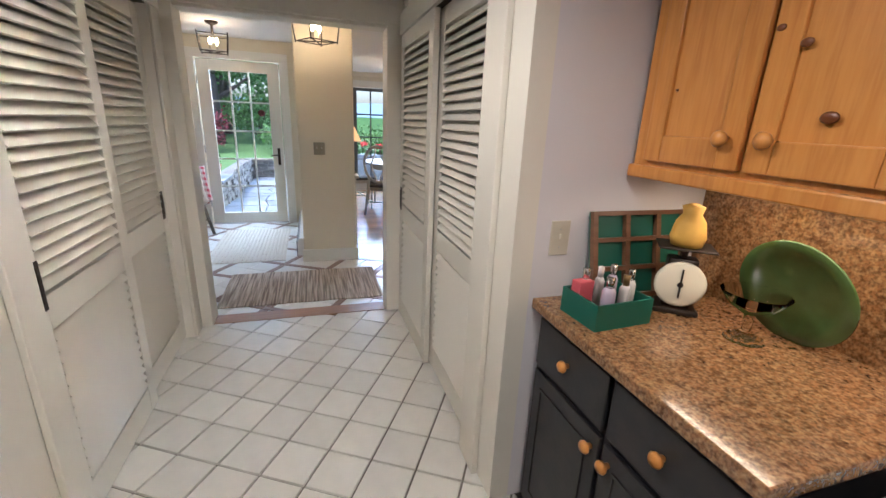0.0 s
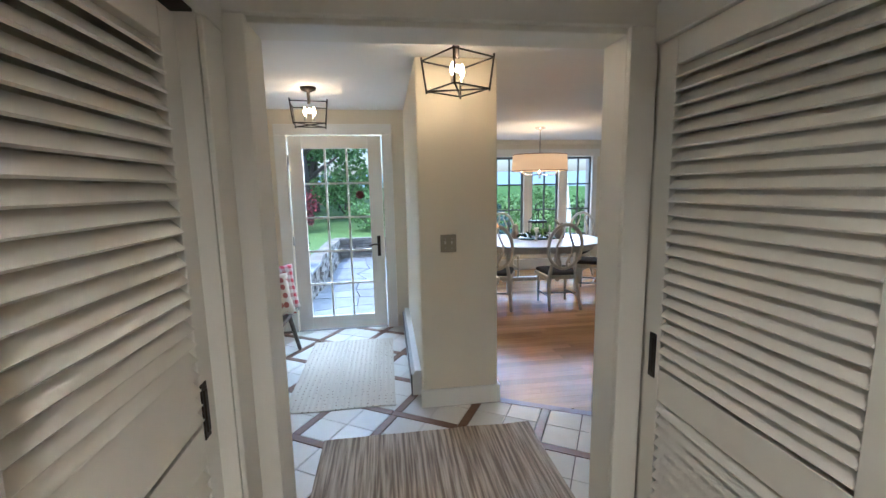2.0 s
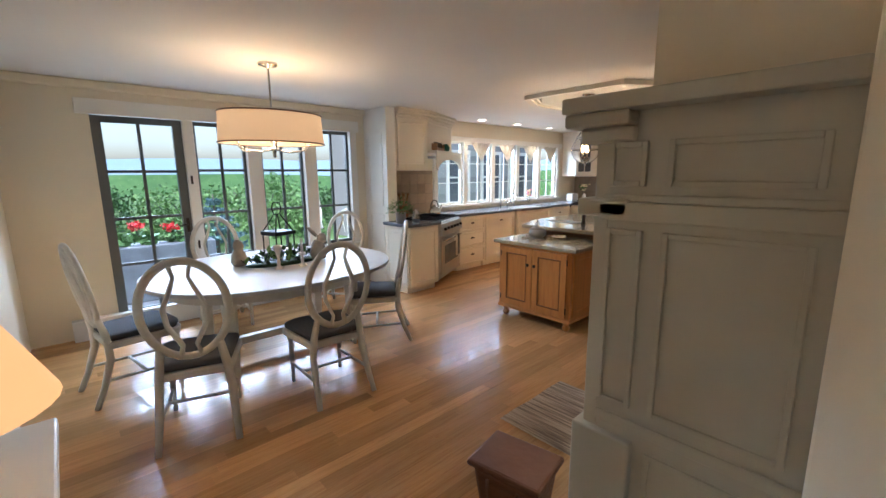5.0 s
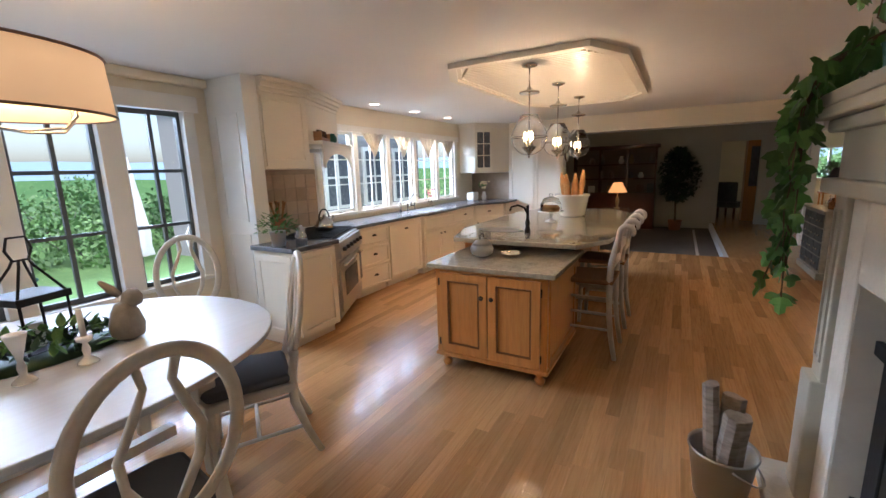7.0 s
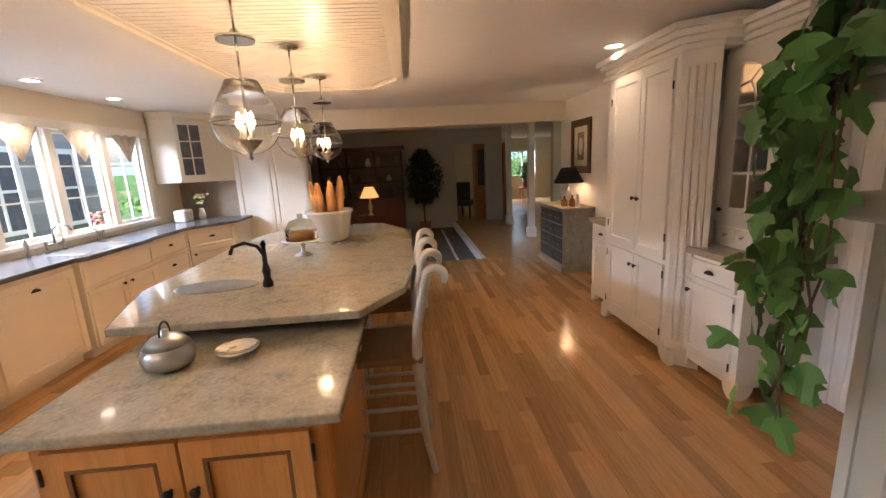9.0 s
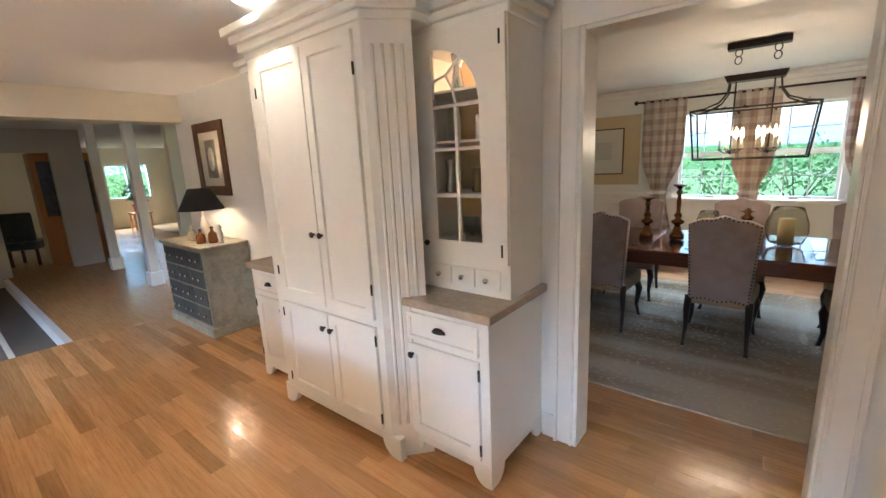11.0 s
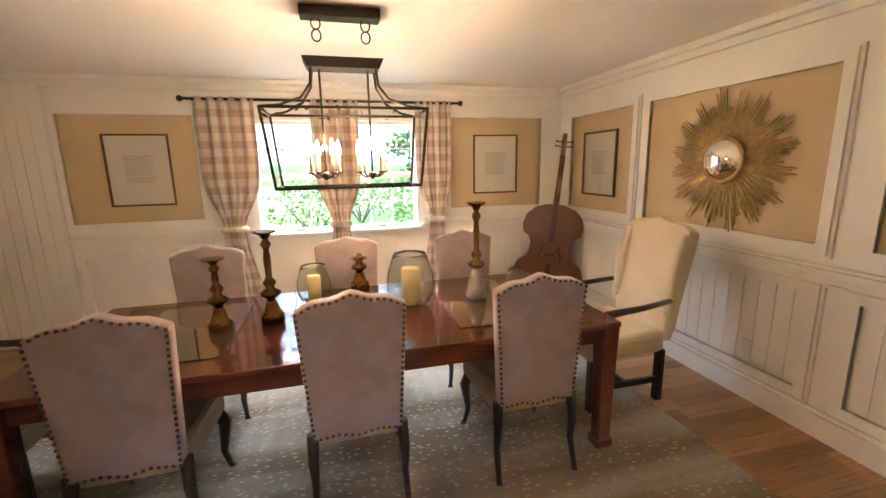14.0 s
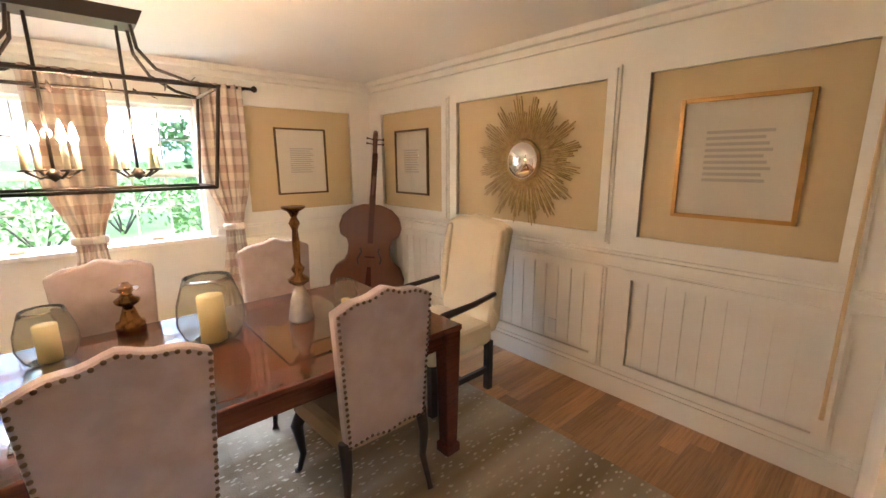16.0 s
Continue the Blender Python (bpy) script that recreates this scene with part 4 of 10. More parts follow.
def frame_box(name, label, m, w, d, h, toe=0.09, mat="cabinet", group=""):
    """A cabinet carcass; local x along its front, local y back from it."""
    c = thing(name, label, "cabinet", m, group)
    bm = B(); bx(bm, 0, w, 0, d, toe, h); bx(bm, 0.02, w - 0.02, 0.06, d, 0, toe); part("body", bm, mat, c, bevel=0.003)
    return c


I4 = Matrix.Identity(4)
# range-side cabinet, range, drawer run, sink run
c = frame_box("base_cabinet", "cream painted base cabinet beside the range", pose(3.75, 8.25, 0), 0.515, 0.50, 0.875)
slab_door(c, I4 @ pose(0.02, 0, 0.1), 0.475, 0.76)
slab_door(c, pose(0, 0.48, 0.1, 0, 0, -90), 0.46, 0.74, name="side_panel", deep=0.008)
RANGE = thing("range_cooker", "stainless steel range cooker with black knobs and grates", "range", pose(4.285, 8.25, 0, 0, 0, 28))
bm = B(); bx(bm, 0, 0.90, 0, 0.62, 0.11, 0.90); part("body", bm, "steel", RANGE, bevel=0.004)
bm = B(); bx(bm, 0.03, 0.87, -0.022, 0, 0.17, 0.68); part("oven_door", bm, "steel", RANGE, bevel=0.005)
bm = B(); bx(bm, 0.16, 0.74, -0.026, -0.02, 0.30, 0.56); part("oven_window", bm, "soapstone", RANGE, "dark oven window", bevel=0.004)
bm = B(); tube(bm, [(0.08, -0.06, 0.645), (0.82, -0.06, 0.645)], 0.012); bx(bm, 0.10, 0.12, -0.06, -0.02, 0.635, 0.655); bx(bm, 0.78, 0.80, -0.06, -0.02, 0.635, 0.655); part("handle", bm, "chrome", RANGE)
bm = B(); prism(bm, ((0, 0), (-0.05, 0.0), (-0.03, 0.16), (0, 0.16)), 0, 0.9, pose(0, 0, 0.72) @ Matrix(((0, 0, 1, 0), (1, 0, 0, 0), (0, 1, 0, 0), (0, 0, 0, 1)))); part("control_panel", bm, "steel", RANGE, bevel=0.003)
bm = B(); lathe(bm, ((0.022, 0), (0.02, 0.03), (0.001, 0.032)), 14, pose(0, 0, 0, 82)); me = finish("knob", bm, "blackiron")
for i in range(6):
    share("knob", me, RANGE, pose(0.10 + i * 0.14, -0.042, 0.80))
bm = B(); bx(bm, 0.01, 0.89, 0.03, 0.60, 0.90, 0.908); part("cooktop", bm, "blackiron", RANGE)
for i in range(3):
    bm = B(); x = 0.03 + i * 0.285
    for k in range(4):
        bx(bm, x + 0.02 + k * 0.075, x + 0.032 + k * 0.075, 0.05, 0.57, 0.922, 0.936)
    for y in (0.05, 0.30, 0.558):
        bx(bm, x + 0.01, x + 0.27, y, y + 0.012, 0.909, 0.9225)
    part("grate", bm, "blackiron", RANGE, "black cast iron grate")
for x, mt in ((0.50, "ceramic"), (0.60, "seatgrey")):
    bm = B(); bx(bm, x, x + 0.085, -0.078, -0.073, 0.36, 0.66); bx(bm, x, x + 0.085, -0.073, -0.046, 0.6565, 0.661)
    solo("tea_towel", bm, mt, "folded tea towel over the oven handle", "towel", m=pose(4.285, 8.25, 0, 0, 0, 28), group="tea towels")

c = frame_box("drawer_unit", "cream painted drawer unit with cup pulls", pose(5.11, 8.72, 0), 0.62, 0.58, 0.875)
for z, h in ((0.10, 0.26), (0.38, 0.24), (0.64, 0.21)):
    slab_door(c, pose(0.015, 0, z), 0.59, h, "drawer", inset=0.025, pull=(0.295, h * 0.6))
c = frame_box("dishwasher_cabinet", "cream panelled dishwasher front", pose(5.735, 8.72, 0), 0.80, 0.58, 0.875)
slab_door(c, pose(0.015, 0, 0.1), 0.77, 0.74, pull=(0.385, 0.66))
c = frame_box("sink_cabinet", "cream painted sink cabinet with two doors", pose(6.54, 8.66, 0), 1.0, 0.64, 0.875)
slab_door(c, pose(0.015, 0, 0.1), 0.48, 0.52, knob=(0.43, 0.47)); slab_door(c, pose(0.505, 0, 0.1), 0.48, 0.52, knob=(0.05, 0.47))
slab_door(c, pose(0.015, 0, 0.64), 0.97, 0.21, "drawer", inset=0.025)
c = frame_box("drawer_unit", "cream painted drawer unit with cup pulls", pose(7.545, 8.70, 0), 0.8, 0.60, 0.875)
for z, h in ((0.10, 0.26), (0.38, 0.24), (0.64, 0.21)):
    slab_door(c, pose(0.015, 0, z), 0.77, h, "drawer", inset=0.025, pull=(0.385, h * 0.6))
c = frame_box("corner_cabinet", "cream painted corner base cabinet", pose(8.35, 8.70, 0, 0, 0, -35), 0.65, 0.60, 0.875)
slab_door(c, pose(0.015, 0, 0.1), 0.62, 0.52, knob=(0.05, 0.45)); slab_door(c, pose(0.015, 0, 0.64), 0.62, 0.21, "drawer", inset=0.025, pull=(0.31, 0.12))
c = frame_box("base_cabinet", "cream painted base cabinet by the pantry", pose(8.92, 9.25, 0), 0.58, 0.04, 0.875)

bm = B(); prism(bm, ((3.72, 8.21), (4.29, 8.21), (4.18, 8.74), (4.02, 9.29), (3.98, 9.29), (3.98, 8.755), (3.72, 8.755)), 0.88, 0.92); solo("countertop", bm, "soapstone", "dark grey stone countertop beside the range", "countertop", 0.005)
bm = B()
prism(bm, ((5.09, 8.68), (6.52, 8.68), (6.58, 8.62), (7.52, 8.62), (7.56, 8.66), (8.36, 8.66), (8.92, 8.26), (9.54, 8.26), (9.54, 9.29), (5.0, 9.29), (4.78, 9.14)), 0.88, 0.92)
solo("countertop", bm, "soapstone", "long dark grey stone countertop under the windows", "countertop", 0.005)
c = frame_box("base_cabinet", "cream painted base cabinet at the pantry wall", pose(8.94, 8.30, 0), 0.60, 0.94, 0.875)
slab_door(c, pose(0, 0.9, 0.1, 0, 0, -90) @ pose(0, 0, 0), 0.85, 0.72, knob=(0.05, 0.6))

# upper cabinet, diagonal hood and shelf
c = thing("wall_cabinet", "cream painted wall cabinet with crown moulding", "cabinet", pose(3.975, 8.76, 1.60))
bm = B(); bx(bm, 0, 0.56, 0, 0.53, 0, 0.70); part("body", bm, "cabinet", c, bevel=0.003)
slab_door(c, pose(0.02, 0, 0.03), 0.52, 0.66, deep=0.016)
bm = B()
for k, (o, z) in enumerate(((0.0, 0.66), (0.02, 0.70), (0.05, 0.74), (0.08, 0.78))):
    bx(bm, -0.0, 0.56 + o * 0.2, -o - 0.01, 0.53, z, z + 0.04)
part("crown", bm, "cabinet", c, bevel=0.008)
HOOD = thing("range_hood", "cream painted wooden range hood with arched bracket shelf", "range hood", pose(4.545, 8.76, 1.60, 0, 0, 25))
back = lambda x: 0.525 - x * 0.47
bm = B(); prism(bm, ((0, 0.02), (0.98, 0.02), (0.98, back(0.98) + 0.03), (0, 0.52)), 0.28, 0.72); part("chimney", bm, "cabinet", HOOD, bevel=0.003)
bm = B()
for o, z in ((0.0, 0.66), (0.02, 0.70), (0.05, 0.74), (0.08, 0.78)):
    prism(bm, ((0, 0.01 - o), (0.98, 0.01 - o), (0.98, back(0.98) + 0.03), (0, 0.52)), z, z + 0.04)
part("crown", bm, "cabinet", HOOD, bevel=0.008)
bm = B(); prism(bm, ((-0.02, -0.15), (1.03, -0.15), (1.03, back(1.03)), (-0.02, 0.5)), 0.245, 0.28); part("shelf", bm, "cabinet", HOOD, bevel=0.005)
for y in (-0.12,):
    bm = B(); out = [(0.0, 0.245), (0.0, 0.02), (0.05, 0.0)] + [(0.05 + 0.45 * (1 - math.cos(a)), 0.16 * math.sin(a)) for a in [math.pi * i / 12 for i in range(13)]][1:] + [(1.0, 0.0), (1.0, 0.245)]
    prism(bm, list(reversed(out)), 0, 0.022, pose(0, y, 0, 90)); part("apron", bm, "cabinet", HOOD)
bm = B(); bx(bm, 0.05, 0.85, -0.08, 0.09, 0.17, 0.20); part("filter", bm, "steel", HOOD)
# spice box on the hood shelf
M["jar"] = material("dark_spice_jar", (0.10, 0.06, 0.03), 0.2)
SP = thing("spice_rack", "small wooden spice rack with dark jars on the hood shelf", "spice rack", pose(4.72, 8.80, 1.882, 0, 0, 30))
bm = B(); bx(bm, 0, 0.36, -0.03, 0.06, 0, 0.012); bx(bm, 0, 0.012, -0.03, 0.06, 0.012, 0.11); bx(bm, 0.348, 0.36, -0.03, 0.06, 0.012, 0.11); bx(bm, 0.012, 0.348, -0.03, -0.024, 0.012, 0.05); part("rack", bm, "rackwood", SP)
bm = B(); lathe(bm, ((0.022, 0.013), (0.022, 0.09), (0.017, 0.10), (0.018, 0.13), (0.001, 0.131)), 12); me = finish("jar", bm, "jar")
for i in range(6):
    share("jar", me, SP, pose(0.045 + i * 0.054, 0.018, 0))
bm = B(); lathe(bm, ((0.03, 0), (0.055, 0.03), (0.06, 0.07), (0.035, 0.11), (0.038, 0.12), (0.001, 0.125)), 16); solo("green_pot", bm, "greenbox", "small dark green pot on the hood shelf", "pot", m=pose(5.14, 9.02, 1.882))

# backsplash: stone tiles on the wall behind the range
bm = B(); bx(bm, 3.975, 5.08, 9.282, 9.3, 0.92, 1.60); SPL = solo("backsplash", bm, "splash", "tan stone backsplash behind the range", "backsplash")
bm = B(); bx(bm, 0.003, 0.147, -0.006, 0, 0.003, 0.147); me = finish("tile", bm, material("tan_tile", (0.40, 0.30, 0.20), 0.45, object_random=0.25, vary=0.2, blotch=10))
for i in range(7):
    for j in range(4):
        share("tile", me, SPL, pose(3.985 + i * 0.155, 9.282, 0.93 + j * 0.155))
bm = B(); bx(bm, 9.532, 9.55, 8.45, 9.29, 0.92, 1.46); solo("backsplash", bm, "splash", "tan tile backsplash at the pantry wall", "backsplash")

# corner cupboard and pantry
c = thing("corner_cupboard", "cream painted corner cupboard with glazed door", "cabinet", pose(8.95, 9.28, 1.47))
bm = B(); prism(bm, ((0, 0), (0.0, -0.33), (0.27, -0.60), (0.59, -0.83), (0.59, 0)), 0, 0.93); part("body", bm, "cabinet", c, bevel=0.003)
m = pose(0.0, -0.335, 0.03, 0, 0, -45)
bm = B(); bx(bm, 0.0, 0.05, -0.02, 0, 0, 0.82, m); bx(bm, 0.32, 0.37, -0.02, 0, 0, 0.82, m); bx(bm, 0.05, 0.32, -0.02, 0, 0, 0.07, m); bx(bm, 0.05, 0.32, -0.02, 0, 0.75, 0.82, m)
bx(bm, 0.178, 0.192, -0.018, -0.004, 0.07, 0.75, m)
for k in (1, 2):
    bx(bm, 0.05, 0.32, -0.017, -0.005, 0.07 + k * 0.226, 0.085 + k * 0.226, m)
part("door", bm, "cabinet", c)
bm = B(); bx(bm, 0.05, 0.32, -0.006, -0.002, 0.07, 0.75, m); part("glass", bm, "soapstone", c, "dark glass pane")
bm = B(); prism(bm, ((-0.03, 0), (-0.03, -0.36), (0.25, -0.65), (0.59, -0.87), (0.59, 0)), 0.86, 0.95); part("crown", bm, "cabinet", c, bevel=0.01)
PAN = thing("pantry_cupboard", "cream painted tall pantry cupboard with two doors", "cabinet", pose(9.50, 7.36, 0))
bm = B(); bx(bm, 0, 0.05, 0, 1.08, 0, H); part("body", bm, "cabinet", PAN)
for y in (0.02, 0.545):
    slab_door(PAN, pose(0, y + 0.515, 0.1, 0, 0, -90), 0.505, 1.85, deep=0.018)
    slab_door(PAN, pose(0, y + 0.515, 2.0, 0, 0, -90), 0.505, 0.36, deep=0.018)

# kitchen windows over the sink with cloth pennants
W2 = tagged(new("window_1"), "row of white casement windows over the sink", "window", kind="structure")
xs = [5.16, 5.86, 6.60, 7.34, 8.08, 8.80]
for x in xs:
    bm = B(); bx(bm, x - 0.045, x + 0.045, 9.285, 9.42, 1.0, 2.10); part("mullion", bm, "white", W2, bevel=0.004)
bm = B(); bx(bm, 5.10, 8.86, 9.26, 9.44, 0.98, 1.02); part("sill", bm, "white", W2, bevel=0.005)
bm = B(); bx(bm, 5.05, 8.9, 9.27, 9.299, 2.08, 2.17); part("head_casing", bm, "white", W2, bevel=0.005)
for a, b in zip(xs, xs[1:]):
    for z0, z1, x0, x1 in ((1.02, 1.06, a + 0.045, b - 0.045), (2.05, 2.09, a + 0.045, b - 0.045), (1.06, 2.05, a + 0.045, a + 0.08), (1.06, 2.05, b - 0.08, b - 0.045)):
        bm = B(); bx(bm, x0, x1, 9.33, 9.37, z0, z1); part("sash", bm, "white", W2)
    pane_grid(W2, a + 0.08, b - 0.08, 1.06, 2.05, 2, 3, 9.35, "white", 0.016, 0.02)
    bm = B(); bx(bm, (a + b) / 2 - 0.03, (a + b) / 2 + 0.03, 9.31, 9.335, 1.022, 1.034); tube(bm, [((a + b) / 2, 9.315, 1.03), ((a + b) / 2 + 0.07, 9.30, 1.045)], 0.005, 6); part("crank", bm, "chrome", W2, "small metal crank")
for a, b in list(zip(xs, xs[1:]))[1:]:
    w = (b - a) * 0.34
    bm = B(); n = 10
    top = [bm.verts.new((-w + 2 * w * i / n, 0.012 * math.sin(i * 1.9), 0)) for i in range(n + 1)]
    mid = [bm.verts.new(((-w + 2 * w * i / n) * 0.52, -0.01 + 0.012 * math.sin(i * 1.9), -0.16)) for i in range(n + 1)]
    low = [bm.verts.new(((-w + 2 * w * i / n) * 0.03, -0.015, -0.33)) for i in range(n + 1)]
    for p, q in ((top, mid), (mid, low)):
        for i in range(n):
            f = bm.faces.new((p[i], p[i + 1], q[i + 1], q[i])); f.smooth = True
    v = solo("window_pennant", bm, "lace", "white lace triangular valance hanging at the window", "valance", m=pose((a + b) / 2, 9.27, 2.09), group="window valances")
    so = v.modifiers.new("thick", "SOLIDIFY"); so.thickness = 0.004

# nook windows: three casements and a glazed door
W1 = tagged(new("window_2"), "tall white framed casement windows with dark glazing bars", "window", kind="structure")
for x0, x1 in ((1.60, 1.70), (2.23, 2.39), (2.92, 3.08), (3.58, 3.68)):
    bm = B(); bx(bm, x0, x1, 9.27, 9.44, 0.62, 2.12); part("mullion", bm, "white", W1, bevel=0.006)
bm = B(); bx(bm, 1.60, 3.68, 9.255, 9.44, 0.585, 0.62); part("sill", bm, "white", W1, bevel=0.005)
bm = B(); bx(bm, 0.76, 3.72, 9.265, 9.30, 2.12, 2.26); part("head_casing", bm, "white", W1, bevel=0.005)
bm = B(); bx(bm, 0.2, 3.82, 9.24, 9.30, 2.34, H); part("crown", bm, "cream", W1, bevel=0.015)
for x0, x1 in WIN:
    for u0, u1, z0, z1 in ((x0, x0 + 0.03, 0.62, 2.12), (x1 - 0.03, x1, 0.62, 2.12), (x0 + 0.03, x1 - 0.03, 0.62, 0.66), (x0 + 0.03, x1 - 0.03, 2.08, 2.12)):
        bm = B(); bx(bm, u0, u1, 9.34, 9.38, z0, z1); part("sash", bm, "muntin", W1)
    pane_grid(W1, x0 + 0.03, x1 - 0.03, 0.66, 2.08, 2, 3, 9.36, "muntin", 0.028, 0.03)
W0 = tagged(new("door_2"), "glazed garden door with dark glazing bars", "door", kind="structure")
for u0, u1, z0, z1 in ((0.86, 0.94, 0, 2.12), (1.52, 1.60, 0, 2.12), (0.94, 1.52, 0, 0.20), (0.94, 1.52, 2.06, 2.12)):
    bm = B(); bx(bm, u0, u1, 9.32, 9.38, z0, z1); part("frame", bm, "muntin", W0)
pane_grid(W0, 0.94, 1.52, 0.20, 2.06, 2, 4, 9.35, "muntin", 0.028, 0.03)
bm = B(); bx(bm, 1.545, 1.575, 9.305, 9.32, 0.95, 1.10); tube(bm, [(1.56, 9.30, 1.03), (1.50, 9.28, 1.03)], 0.009); part("handle", bm, "iron", W0)
bm = B()
for z in (0.76, 1.46):
    bx(bm, 1.625, 1.645, 9.262, 9.272, z, z + 0.09)
part("latch", bm, "iron", W1)
# recessed panels on the partition
bm = B()
for z0, z1 in ((0.15, 1.0), (1.12, 2.1)):
    for a in ((3.812, 3.82, 8.86, 8.875, z0, z1), (3.812, 3.82, 9.17, 9.185, z0, z1), (3.812, 3.82, 8.875, 9.17, z0, z0 + 0.015), (3.812, 3.82, 8.875, 9.17, z1 - 0.015, z1)):
        bx(bm, *a)
tagged(new("panel_moulding", finish("panel_moulding", bm, "white")), "white panel moulding on the partition", "moulding", kind="structure")
setting("radiator_cover", [(0.5, 3.6, 9.20, 9.29, 0.0, 0.20)], "appliance", "white baseboard heater under the nook windows", "heater", 0.006)

# island
ISL = thing("island_end_cabinet", "honey stained maple island cabinet on turned feet", "cabinet", pose(4.03, 6.115, 0))
bm = B(); bx(bm, 0, 0.895, 0, 0.87, 0.10, 0.805); part("body", bm, "honey", ISL, bevel=0.004)
bm = B(); bx(bm, -0.012, 0.895, -0.012, 0.882, 0.10, 0.135); part("base_moulding", bm, "honey", ISL, bevel=0.008)
m = pose(0, 0.87, 0.15, 0, 0, -90)
for x in (0.045, 0.44):
    d = slab_door(ISL, m @ pose(x, 0, 0), 0.385, 0.63, mat="honey", inset=0.06, knob=(0.35 if x < 0.2 else 0.035, 0.47), knobmat="iron", hinges=(-0.008 if x < 0.2 else 0.393))
    for a in ((0.062, 0.074, -0.019, -0.008, 0.062, 0.568), (0.311, 0.323, -0.019, -0.008, 0.062, 0.568), (0.074, 0.311, -0.019, -0.008, 0.062, 0.074), (0.074, 0.311, -0.019, -0.008, 0.556, 0.568)):
        bm = B(); bx(bm, *a, m @ pose(x, 0, 0)); part("glaze_line", bm, "glaze", d, "dark glazed bead")
slab_door(ISL, pose(0.04, 0, 0.15), 0.80, 0.63, "side_panel", "honey", deep=0.012)
bm = B(); lathe(bm, ((0.02, 0), (0.036, 0.02), (0.040, 0.045), (0.024, 0.06), (0.032, 0.075), (0.034, 0.10)), 14); me = finish("foot", bm, "honey")
for x in (0.05, 0.80):
    for y in (0.06, 0.81):
        share("foot", me, ISL, pose(x, y, 0))
bm = B(); bx(bm, 3.99, 4.925, 6.055, 7.045, 0.807, 0.845); solo("countertop", bm, "stone", "polished green beige granite top of the island end", "countertop", 0.008)
ISB = thing("kitchen_island", "honey stained maple kitchen island body", "island", pose(0, 0, 0))
bm = B(); bx(bm, 4.93, 7.45, 6.33, 7.18, 0.08, 0.898); bx(bm, 4.98, 7.4, 6.39, 7.12, 0, 0.08); part("body", bm, "honey", ISB, bevel=0.004)
for i in range(4):
    slab_door(ISB, pose(4.96 + i * 0.62, 6.33, 0.12), 0.60, 0.74, "side_panel", "honey", deep=0.014)
bm = B(); prism(bm, ((4.62, 6.06), (4.95, 5.86), (5.5, 5.80), (6.9, 5.82), (7.55, 6.15), (7.55, 7.12), (7.0, 7.34), (5.2, 7.34), (4.62, 7.14)), 0.90, 0.94)
top = solo("countertop", bm, "stone", "polished green beige granite island top with cut corners", "countertop", 0.008)
# prep sink and tap
bm = B(); lathe(bm, ((0.17, 0.0), (0.185, 0.003), (0.175, 0.0045), (0.16, 0.002), (0.001, 0.001)), 28, pose(5.20, 6.92, 0.94) @ Matrix.Diagonal((0.75, 1.25, 1, 1))); solo("prep_sink", bm, "steel", "oval steel prep sink in the island top", "sink")
def tap(m, label, mat, s=1.0):
    t = thing("tap", label, "tap", m)
    bm = B(); lathe(bm, ((0.028 * s, 0), (0.03 * s, 0.02), (0.018 * s, 0.05), (0.024 * s, 0.09), (0.014 * s, 0.13), (0.013 * s, 0.22 * s + 0.02), (0.02 * s, 0.235), (0.001, 0.26)), 14); part("body", bm, mat, t)
    bm = B(); tube(bm, [(0, 0, 0.17), (0, 0.03, 0.23), (0, 0.09, 0.255), (0, 0.15, 0.24), (0, 0.165, 0.20)], 0.010 * s, 8); part("spout", bm, mat, t)
    bm = B(); tube(bm, [(0, 0, 0.235), (0.05, -0.01, 0.25)], 0.006, 6); part("lever", bm, mat, t)
    return t
tap(pose(5.14, 6.62, 0.94, 0, 0, 20), "dark bronze tap beside the prep sink", "iron")
bm = B(); bx(bm, 6.72, 7.42, 8.74, 9.14, 0.916, 0.9215); solo("kitchen_sink", bm, "steel", "steel kitchen sink under the window", "sink", 0.002)
BT = thing("bridge_tap", "nickel bridge tap over the kitchen sink", "tap", pose(7.02, 9.20, 0.92))
bm = B()
for x in (-0.1, 0.1):
    lathe(bm, ((0.02, 0), (0.012, 0.02), (0.012, 0.09), (0.02, 0.10), (0.001, 0.12)), 10, pose(x, 0, 0))
tube(bm, [(-0.1, 0, 0.07), (0.1, 0, 0.07)], 0.01); part("body", bm, "chrome", BT)
bm = B(); tube(bm, [(0, 0, 0.07), (0, 0, 0.20), (0, -0.06, 0.25), (0, -0.15, 0.235), (0, -0.17, 0.19)], 0.011); part("spout", bm, "chrome", BT)
bm = B(); lathe(bm, ((0.02, 0), (0.014, 0.03), (0.02, 0.12), (0.006, 0.15), (0.001, 0.19)), 12); solo("soap_pump", bm, "chrome", "nickel soap dispenser by the sink", "dispenser", m=pose(6.72, 9.20, 0.92))

